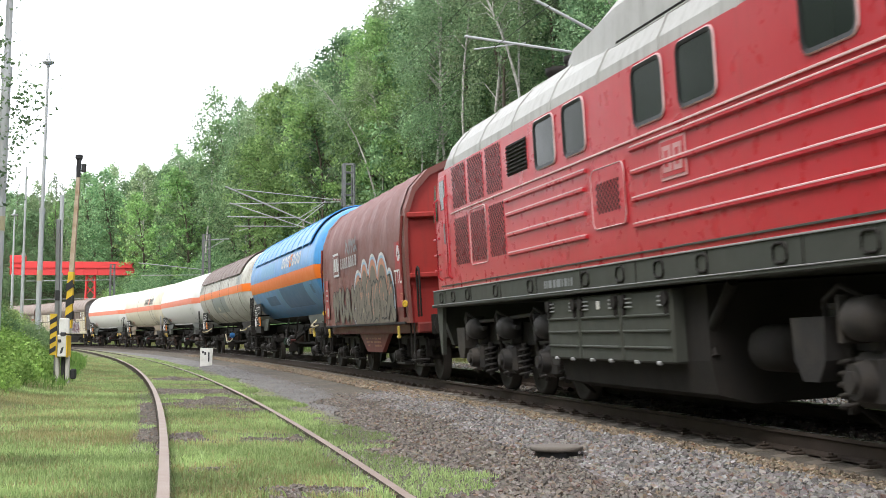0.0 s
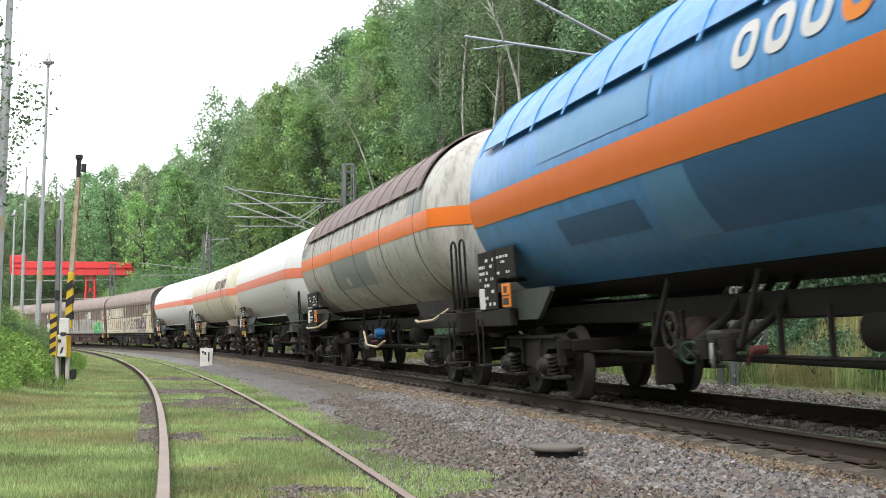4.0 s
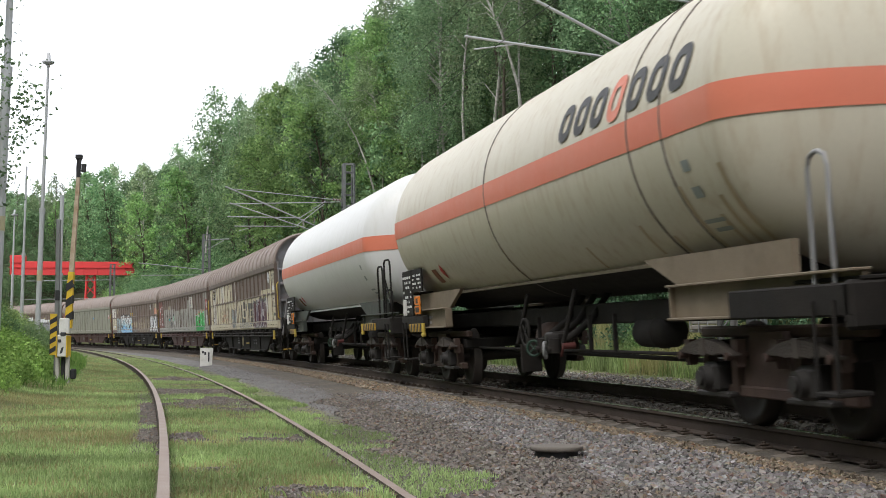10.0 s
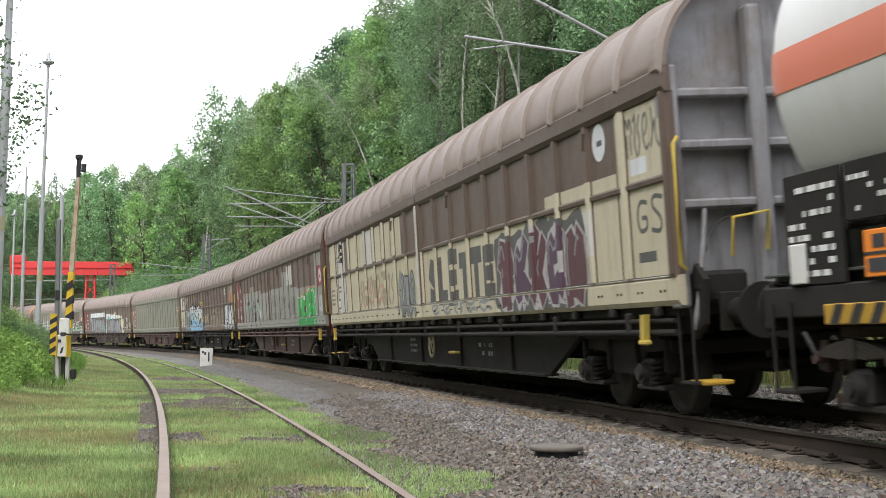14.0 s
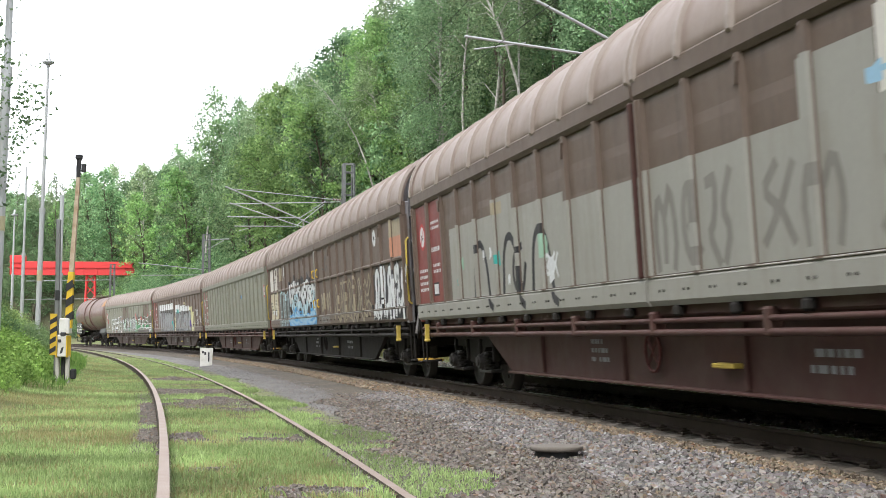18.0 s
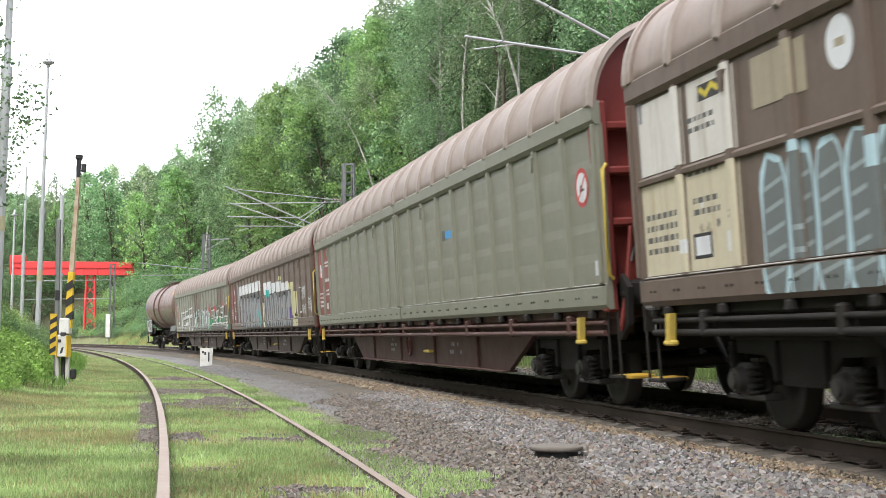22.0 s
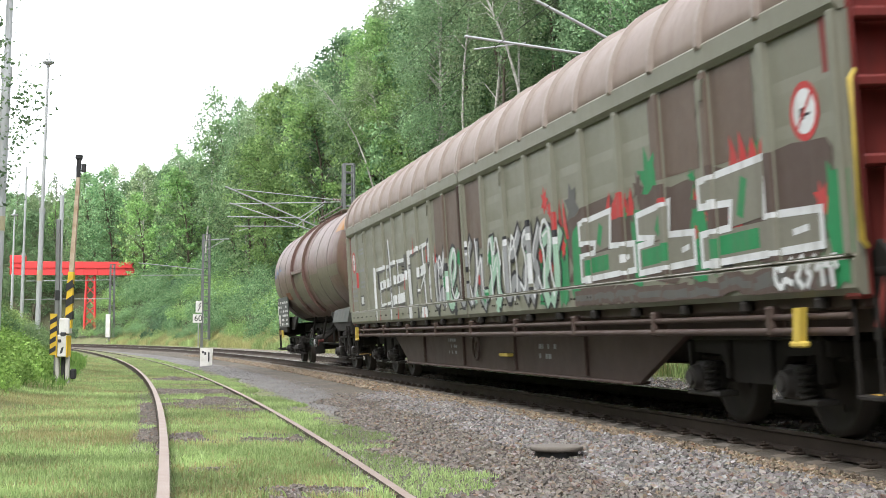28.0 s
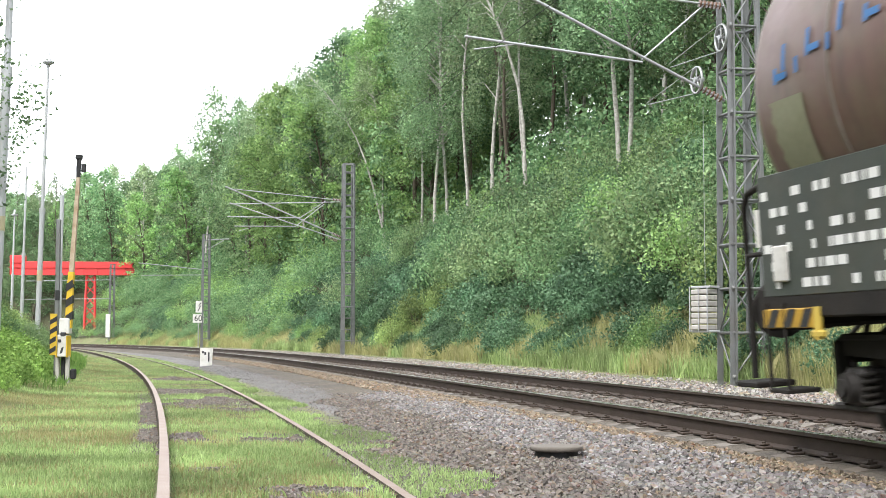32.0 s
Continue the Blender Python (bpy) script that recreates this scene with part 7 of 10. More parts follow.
    p.flames(0.3, 5.7, 2.2, 0.5, 8, "g_black")
    p.rect(0.3, 5.9, 1.15, 1.4, "g_sky")
    p.wild(5.9, 0.5, 1.16, 2.42, 6, fade, "g_black", 0.3, 0.05, 0.38)
    p.wild(5.5, 0.4, 1.2, 2.3, 6, fade, "g_dark", 0.17, 0.04, 0.3)
    p.wild(5.7, 0.6, 1.14, 1.6, 5, "g_pale_blue", "g_blue", 0.1, 0.03, 0.6)
    p.splats(0.6, 5.6, 1.2, 1.7, 8, 0.07, ["g_white", "g_blue"])
    for k in range(5):
        x = 8.15 - 0.44 * k
        p.group("graffiti_letter")
        p.blob(x, 1.66, 0.47, 1.16 + 0.06 * (k % 2), "g_ice", 0.06, 18)
        p.blob(x, 1.66, 0.39, 1.06 + 0.06 * (k % 2), "g_slate", 0.06, 18)
        for q in range(5):
            p.stroke([(x + 0.14, 1.3 + 0.17 * q), (x - 0.14, 1.36 + 0.17 * q)], 0.035, "g_haze")
        p.group(None)
    p.rect(8.62, 8.72, 1.42, 3.08, "wall_brown")
    p.rect(8.72, 9.7, 2.37, 3.06, "off_white")
    p.rect(9.82, 10.9, 2.37, 3.06, "off_white")
    p.rect(8.72, 10.95, 1.42, 2.28, "cream")
    p.rect(7.5, 8.4, 2.62, 3.02, "g_sand")
    p.disc(7.0, 2.86, 0.19, "g_white")
    p.rect(6.93, 7.07, 2.83, 2.89, "g_sand")
    p.rect(9.0, 9.45, 2.86, 3.0, "g_black")
    p.stroke([(9.04, 2.92), (9.16, 2.97), (9.28, 2.9), (9.4, 2.96)], 0.05, "g_gold")
    p.splats(8.8, 10.7, 1.5, 2.2, 7, 0.09, ["g_dark", "g_white", "g_sand"])
    rear_panels(p, h, "g_dark", None, False)
    p.lay(t, Y, ribs, RY, RW)
    for x in (0.4, -0.3):
        for z in (1.62, 2.4):
            part("latch", Geo().pipe([(x, 1.46, z), (x, 1.5, z + 0.02), (x, 1.5, z + 0.18), (x, 1.46, z + 0.2)], 0.02, 6), M["yellow_paint"], t, "yellow latch handle")
    # plain grey-green
    t, mid, ribs = box_wagon("plain grey-green sliding-wall wagon with maroon frame", 187.2, wall="wall_grey", rail="under_maroon")
    p = Paint(4)
    no_step_sign(p, -10.48, 2.48)
    p.rect(-4.35, -3.85, 2.38, 2.5, "g_blue")
    p.rect(-3.83, -3.62, 2.36, 2.52, "g_dark")
    p.rect(-10.85, -10.75, 1.5, 1.66, "g_white")
    rear_panels(p, h, "g_white", "maroon")
    p.lay(t, Y, ribs, RY, RW)
    # brown with pale yellow and grey graffiti
    t, mid, ribs = box_wagon("brown sliding-wall wagon with pale yellow and grey graffiti", 210.45, roof="roof_brown", rail="under_brown")
    p = Paint(5)
    p.rect(0.3, 7.7, 2.1, 2.86, "g_white")
    p.rect(0.3, 7.5, 1.13, 2.5, "g_dark")
    for x0, x1, z in ((-2.4, -0.2, 2.72), (-4.7, -2.4, 2.64), (-6.3, -4.7, 2.56), (-7.35, -6.3, 2.5)):
        p.rect(x0, x1, 2.1, z, "g_white" if x0 > -6.5 else "g_yellow")
    p.rect(-7.0, -0.3, 1.13, 2.3, "g_dark")
    p.rect(-4.75, -4.1, 2.66, 2.78, "g_yellow")
    p.word(7.5, 0.7, 1.14, 2.46, 6, "g_grey", "g_black", 0.42, 0.06, None, 1)
    p.word(-0.7, -6.9, 1.14, 2.3, 6, "g_grey", "g_black", 0.42, 0.06, None, 1)
    p.rect(-8.07, -7.1, 1.13, 2.2, "g_yellow")
    p.rect(-7.2, -6.9, 1.5, 2.3, "g_yellow")
    p.word(-7.35, -8.0, 1.42, 1.68, 2, "g_black", None, 0.045, 0, None, 0)
    p.stroke([(0.35, 2.9), (0.1, 2.3), (-0.15, 1.2)], 0.3, "g_yellow")
    p.stroke([(-0.2, 2.0), (-0.3, 1.15)], 0.16, "g_white")
    p.rect(-1.8, -1.2, 2.22, 2.44, "g_teal")
    p.rect(0.4, 0.95, 1.3, 1.6, "g_teal")
    p.rect(0.9, 1.5, 1.6, 1.8, "g_teal")
    p.blob(-6.75, 1.55, 0.45, 0.4, "g_violet", 0.1)
    p.splats(1.0, 7.4, 1.3, 2.3, 5, 0.06, ["g_red", "g_teal"])
    p.splats(-6.5, -1.0, 1.5, 2.1, 4, 0.06, ["g_red", "g_orange"])
    p.tag_(-8.65, -9.6, 1.95, 2.32, 3, 0.05, "g_white")
    p.tag_(-8.8, -9.7, 1.5, 1.78, 4, 0.035, "g_white")
    p.tag_(-10.0, -10.5, 1.58, 2.0, 2, 0.035, "g_white")
    p.tag_(-10.55, -10.85, 1.95, 2.15, 1, 0.035, "g_white")
    p.disc(-10.68, 1.68, 0.19, "g_white")
    p.blob(-10.68, 1.68, 0.16, 0.1, "g_grey", 0.2)
    p.rect(7.7, 7.9, 1.42, 2.9, "g_grey")
    end_signs(t, True)
    rear_panels(p, h, "g_white", "maroon", False)
    p.disc(h - 0.75, 1.62, 0.19, "g_grey")
    p.lay(t, Y, ribs, RY, RW)
    # grey-green with green and white graffiti
    t, mid, ribs = box_wagon("grey-green sliding-wall wagon with green, white and red graffiti", 233.8, wall="wall_grey", rail="under_brown", seam="under_brown")
    p = Paint(6)
    for a, b, z in ((-9.7, -8.7, 2.28), (-8.6, -7.5, 2.3), (-1.2, -0.15, 2.1), (0.12, 1.05, 2.0), (1.05, 2.0, 2.1)):
        p.rect(a, b, z, 3.08, "wall_brown")
    no_step_sign(p, -10.5, 2.48)
    p.splats(-10.8, -4.9, 1.6, 2.3, 16, 0.34, ["g_umber", "g_umber", "g_red", "g_dark", "g_pine"])
    p.splats(-10.9, -6.5, 1.3, 2.3, 12, 0.2, ["g_pine", "g_red", "g_pine", "g_black"])
    for x0, x1, z in ((-8.5, -10.85, 1.86), (-7.0, -8.5, 1.8), (-4.9, -7.1, 1.78)):
        p.blob((x0 + x1) / 2, z, x0 - x1, 0.9, "g_umber", 0.16, 26)
    p.flames(-9.9, -9.2, 2.26, 0.26, 4, "g_red")
    p.flames(-7.0, -6.2, 2.14, 0.2, 5, "g_red")
    p.flames(-4.9, -4.4, 2.05, 0.4, 3, "g_red")
    p.splats(-10.95, -8.6, 1.6, 1.9, 6, 0.2, ["g_red", "g_umber"])
    for x in (-10.9, -8.5, -7.05, -5.15, -4.7, -3.9):
        p.blob(x, 1.62, 0.34, 0.85, "g_pine", 0.22, 18)
    p.splats(-8.6, -4.2, 1.35, 2.1, 9, 0.16, ["g_red", "g_black", "g_pine"])
    for x0, x1, z1 in ((-8.55, -10.65, 2.24), (-7.05, -8.4, 2.08), (-5.3, -6.95, 2.14)):
        w = x0 - x1
        p.group("graffiti_letter")
        pts = [(x0, 1.46), (x1, 1.5), (x1, 1.76), (x1 + w * 0.42, 1.78), (x1 + w * 0.38, z1), (x0, z1 - 0.06), (x0, z1 - 0.28), (x0 - w * 0.3, z1 - 0.3), (x0 - w * 0.28, 1.74), (x0, 1.72), (x0, 1.46)]
        p.put([[(x0, 1.46), (x1, 1.5), (x1, 1.76), (x0, 1.72)]], "g_olive", "letter")
        p.put([[(x0, z1 - 0.06), (x0, z1 - 0.28), (x0 - w * 0.3, z1 - 0.3), (x0 - w * 0.28, 1.74), (x1 + w * 0.42, 1.78), (x1 + w * 0.38, z1)]], "g_olive", "letter")
        p.stroke([(x0 - w * 0.1, 1.6), (x1 + w * 0.5, 1.62)], 0.16, "g_pine")
        p.stroke([(x0 - w * 0.38, 1.85), (x0 - w * 0.42, z1 - 0.16)], 0.12, "g_pine")
        p.stroke(pts, 0.06, "g_white")
        p.stroke([(x1 + w * 0.2, 1.62), (x1 + w * 0.1, 1.64)], 0.05, "g_white")
        p.group(None)
    p.word(-5.1, -10.8, 1.18, 1.36, 9, "g_dark", "g_umber", 0.06, 0.05, None, 1)
    p.tag_(-9.9, -10.9, 1.2, 1.44, 3, 0.05, "g_white")
    p.splats(-4.8, -3.6, 1.7, 2.5, 5, 0.2, ["g_red", "g_pine", "g_red"])
    p.word(2.3, -4.6, 1.2, 2.3, 8, ["g_grey", "g_mint", "g_grey"], "g_black", 0.18, 0.05, "g_white", 2, 0.15)
    p.tag_(2.0, -4.4, 1.3, 2.3, 8, 0.055, "g_white")
    p.splats(-4.4, 2.2, 1.25, 2.2, 12, 0.16, ["g_pine", "g_mint", "g_red", "g_black"])
    for pts, w_ in (([(7.8, 2.2), (6.2, 2.21)], 0.07), ([(6.1, 2.25), (4.5, 2.25)], 0.07), ([(4.4, 2.33), (2.45, 2.42)], 0.07), ([(7.75, 2.2), (7.72, 1.2)], 0.12), ([(6.5, 2.2), (6.5, 1.95)], 0.09),
                    ([(5.35, 2.25), (5.3, 1.45)], 0.08), ([(3.05, 2.4), (2.95, 1.42)], 0.09), ([(7.25, 1.86), (6.2, 1.9)], 0.17), ([(7.25, 1.86), (7.25, 1.47), (6.2, 1.5)], 0.06), ([(6.1, 1.2), (6.12, 2.3), (6.2, 2.68)], 0.12),
                    ([(4.5, 2.15), (4.58, 2.72)], 0.1), ([(5.7, 1.9), (4.5, 1.97)], 0.15), ([(5.9, 1.54), (4.85, 1.57)], 0.18), ([(4.3, 2.3), (4.2, 1.2)], 0.26), ([(3.5, 1.95), (2.9, 2.0)], 0.17), ([(3.5, 1.9), (3.42, 1.62), (2.95, 1.9)], 0.05), ([(2.2, 2.2), (2.1, 1.4)], 0.05)):
        p.stroke([(x + 0.05, z - 0.04) for x, z in pts], w_ + 0.03, "g_dark")
        p.stroke(pts, w_, "g_white")
    for x, z, w_, q in ((2.5, 2.2, 0.3, 0.5), (2.48, 1.75, 0.26, 0.62), (3.0, 1.25, 0.5, 0.22)):
        p.blob(x, z, w_ + 0.08, q + 0.08, "g_black", 0.1)
        p.blob(x, z, w_, q, "g_white", 0.1)
    for x, z, w_, q in ((7.0, 1.86, 0.1, 0.1), (5.2, 1.92, 0.1, 0.1), (3.3, 1.97, 0.1, 0.08), (2.5, 2.1, 0.08, 0.14), (2.5, 1.7, 0.1, 0.08), (6.1, 1.75, 0.07, 0.16), (4.25, 2.1, 0.12, 0.08), (5.65, 1.55, 0.12, 0.1), (3.6, 1.65, 0.14, 0.3), (7.45, 1.95, 0.16, 0.3), (3.55, 1.22, 0.16, 0.34)):
        p.blob(x, z, w_, q, "g_black", 0.25)
    for k in range(3):
        p.stroke([(4.95, 2.02 + 0.06 * k), (4.6, 2.0 + 0.06 * k)], 0.03, "g_black")
    for x, z in ((6.75, 2.3), (3.85, 2.45), (2.05, 2.2), (4.75, 1.85), (5.4, 1.3), (7.3, 1.25), (2.75, 2.25), (3.0, 1.25)):
        p.put([[(x - 0.05, z - 0.12), (x, z - 0.16), (x + 0.05, z - 0.12), (x + 0.02, z), (x, z + 0.2), (x - 0.02, z)]], "g_red", "spray_patch")
    rear_panels(p, h, "g_grey", None, False)
    no_step_sign(p, h - 0.62, 2.5, 0.24)
    p.blob(h - 1.15, 2.1, 0.12, 0.32, "g_red", 0.2)
    p.lay(t, Y, ribs, RY, RW)


build_boxes()

# ---------------------------------------------------------------- tarpaulin wagon and locomotive
M["tarp"] = surface("brown_red_tarpaulin", (0.17, 0.06, 0.05), (0.23, 0.095, 0.08), 0.5, big=0.7, fine=20, grain=0.06, bump=0.1, lump=0.5, streak=(0.1, 0.05, 0.042), streaky=0.4)
M["loco_red"] = surface("traffic_red_paint", (0.52, 0.028, 0.04), (0.46, 0.033, 0.044), 0.3, big=0.7, fine=20, grain=0.03, bump=0.03, streak=(0.3, 0.035, 0.03), streaky=0.25, dirt=(0.5, 0.075, 0.085), dirty=0.2, lump=0.12)
M["loco_grey"] = surface("umbra_grey_paint", (0.05, 0.055, 0.046), (0.072, 0.074, 0.062), 0.6, big=0.8, fine=20, grain=0.06, bump=0.05, dirt=(0.05, 0.045, 0.035), dirty=0.4)
M["loco_roof"] = surface("light_grey_roof_paint", (0.46, 0.46, 0.44), (0.36, 0.355, 0.335), 0.5, big=0.8, fine=20, grain=0.08, bump=0.05, streak=(0.18, 0.16, 0.14), streaky=0.5)
# pale colour for worn paint edges and for painted highlights on the ribs
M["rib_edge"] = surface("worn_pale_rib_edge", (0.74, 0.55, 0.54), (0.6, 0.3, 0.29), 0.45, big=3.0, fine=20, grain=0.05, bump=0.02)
M["logo_pink"] = surface("worn_pale_pink_paint", (0.62, 0.36, 0.36), (0.5, 0.16, 0.16), 0.45, big=3.0, fine=20, grain=0.05, bump=0.02)
M["mesh_dark"] = surface("dark_grille", (0.008, 0.007, 0.007), None, 0.7, bump=0)
M["loco_truck"] = surface("grimy_locomotive_truck", (0.022, 0.021, 0.021), (0.04, 0.036, 0.033), 0.7, 0.0, big=3, fine=40, grain=0.1, bump=0.3, dirt=(0.1, 0.08, 0.06), dirty=0.5)
M["rubber"] = surface("black_rubber_seal", (0.02, 0.02, 0.02), None, 0.5, bump=0)


def pane_material():
    m = bpy.data.materials.new("dark_window_glass")
    m.use_nodes = True
    b = m.node_tree.nodes["Principled BSDF"]
    b.inputs["Base Color"].default_value = (0.018, 0.024, 0.022, 1)
    b.inputs["Roughness"].default_value = 0.16
    b.inputs["Specular IOR Level"].default_value = 0.22
    return m


M["pane"] = pane_material()


def build_tarp():
    front, rear = 15.0, 25.45
    t = vehicle("tarpaulin_wagon", "brown-red coil wagon with tarpaulin hood and graffiti", "freight wagon", front, rear, 3.6)
    mid = (front + rear) / 2
    h = (rear - front) / 2
    arc = [(1.45, 1.1), (1.46, 1.7), (1.46, 2.3), (1.45, 2.8), (1.41, 3.15), (1.25, 3.55), (0.95, 3.86), (0.5, 4.05)]
    arc = arc + [(0, 4.1)] + [(-y, z) for y, z in arc[::-1]]
    r = random.Random(4)
    rings = []
    for i, x in enumerate(np.linspace(-h + 0.35, h - 0.35, 29)):
        k = 0.018 if i % 4 == 0 else -0.012 + r.uniform(-0.006, 0.006)
        rings.append([(x, y * (1 + (k if z > 3.0 else k * 0.3)), z + (k * 1.6 if z > 3.0 else 0)) for y, z in arc])
    part("tarpaulin", Geo().loft(rings, False, False, smooth=True), M["tarp"], t)
    part("hem", Geo().box((0, 1.47, 1.1), (2 * h - 0.6, 0.05, 0.05), 0.01).box((0, -1.47, 1.1), (2 * h - 0.6, 0.05, 0.05), 0.01), M["frame_black"], t)
    for o in (-1, 1):
        poly = [(y * 0.992, z * 0.998) for y, z in arc]
        part("end_wall", Geo().loft([[(o * x, y, z) for y, z in poly] for x in ((h - 0.45, h - 0.1) if o > 0 else (h - 0.1, h - 0.45))]), M["red_end"], t, "red end wall")
        part("end_arch", Geo().loft([[(o * x, y * k, 1.08 + (z - 1.08) * k) for x, k in ((h - 0.5, 1.012), (h - 0.02, 1.012), (h - 0.02, 0.97), (h - 0.5, 0.97))] for y, z in poly]), M["tarp"], t)
        for z in (1.95, 3.05):
            part("end_beam", Geo().box((o * (h - 0.04), 0, z), (0.14, 2.8, 0.1), 0.02), M["red_end"], t)
        for y in (-0.6, 0.6):
            part("end_post", Geo().box((o * (h - 0.04), y, 2.1), (0.12, 0.12, 2.0), 0.02), M["red_end"], t)
        bogie(t, o * 3.6, "coil")
        buffers(t, o * (h + 0.0), o)
        steps_and_rails(t, o * (h - 0.2), o)
        part("locking_bar", Geo().pipe([(o * (h - 0.1), 1.47, 3.05), (o * (h - 0.18), 1.52, 2.5), (o * (h - 0.16), 1.5, 1.2)], 0.03, 6), M["maroon"], t)
        part("lever", Geo().box((o * (h - 0.85), 1.5, 0.95), (0.06, 0.05, 0.2), 0.015).box((o * (h - 0.85), 1.5, 0.85), (0.13, 0.06, 0.06), 0.015), M["lever_yellow"], t, "yellow lever")
        part("yellow_ring", ring(0.05, 0.012, 14, Matrix.Translation((o * (h - 0.12), 1.5, 1.45)) @ Matrix.Rotation(0.6, 4, "Z")), M["yellow_paint"], t)
        handrail(t, o * (h + 0.08), o * (h + 0.3), 1.2, 2.1, 1.3)
    part("underframe", Geo().box((0, 0, 1.0), (2 * h - 0.1, 2.6, 0.2), 0.03), M["maroon"], t)
    part("side_girder", Geo().plate([(-1.9, 0.95), (1.9, 0.95), (0.9, 0.5), (-0.9, 0.5)], 1.1, 1.18), M["maroon"], t)
    g = Geo()
    bars(g, -0.9, 0.9, 0.62, 0.85, 1.19, 3, rnd)
    tagged(part("writing", g, M["g_orange"], t), kind="stuff")
    # signs and graffiti
    p = Paint(9)
    p.rect(15.3 - mid, 15.95 - mid, 1.4, 2.62, "red_plate")
    no_step_sign(p, 15.62 - mid, 2.4, 0.2)
    p.rect(15.4 - mid, 15.6 - mid, 1.5, 1.66, "g_orange")
    p.rect(15.42 - mid, 15.58 - mid, 1.52, 1.64, "red_plate")
    p.rect(24.55 - mid, 25.15 - mid, 1.3, 2.25, "red_plate")
    for k in range(3):
        p.rect(24.7 - mid, 25.0 - mid, 1.72 + 0.13 * k, 1.77 + 0.13 * k, "g_silver")
    p.rect(24.7 - mid, 24.9 - mid, 1.36, 1.56, "g_white")
    # logo frame and company name as plain shapes
    p.rect(22.7 - mid, 23.55 - mid, 2.28, 2.83, "g_white")
    p.rect(22.76 - mid, 23.49 - mid, 2.33, 2.78, "tarp")
    p.rect(22.84 - mid, 23.08 - mid, 2.4, 2.71, "g_white")
    p.rect(23.16 - mid, 23.4 - mid, 2.4, 2.71, "g_white")
    for k in range(8):
        x = 22.45 - mid - k * 0.285
        p.rect(x - (0.2 if k % 3 else 0.16), x, 2.42, 2.66, "g_silver")
        p.rect(x - 0.115, x - 0.075, 2.46, 2.62, "tarp")
    # the big piece: scalloped bands
    humps = ((20.1, 2.3, 1.3), (19.3, 2.5, 1.2), (18.3, 2.55, 1.3), (17.3, 2.52, 1.35), (16.55, 2.18, 0.9))
    for m, d in (("g_white", 0.0), ("g_pale_blue", 0.06), ("g_orange", 0.11), ("g_taupe", 0.24)):
        for x, z, w in humps:
            q = w / 2 - d * 0.7
            p.put([[(x - mid + q * math.cos(a), 1.13 + (z - d - 1.13) * max(0.0, math.sin(a)) ** 0.55) for a in np.linspace(0, math.pi, 22)]], m, "spray_patch")
    p.word(20.2 - mid, 16.1 - mid, 1.14, 2.1, 5, "g_taupe", "g_black", 0.24, 0.04, "g_orange", 2, 0.1)
    p.word(23.9 - mid, 20.3 - mid, 1.14, 2.06, 4, "g_taupe", "g_black", 0.22, 0.028, "g_olive", 2)
    p.splats(16.4 - mid, 23.5 - mid, 1.3, 2.0, 8, 0.08, ["g_orange", "g_sand", "g_umber"])
    p.tag_(21.7 - mid, 20.1 - mid, 2.72, 3.05, 3, 0.085, "g_grey")
    p.lay(t, 1.478, [], 0, 0, 1.13, False)
    text("TTU", 0.38, Matrix.Translation((15.62 - mid, 1.5, 1.95)) @ Matrix.Rotation(math.pi, 4, "Z") @ FACE, M["ink_white"], t, "lettering", 0.001)


M["red_end"] = surface("red_end_wall_paint", (0.36, 0.035, 0.03), (0.27, 0.035, 0.03), 0.5, big=0.8, fine=20, grain=0.08, bump=0.05, streak=(0.14, 0.035, 0.03), streaky=0.5)
M["red_plate"] = surface("red_plate_paint", (0.33, 0.045, 0.045), (0.26, 0.045, 0.045), 0.5, big=0.8, fine=20, grain=0.06, bump=0.02)
build_tarp()


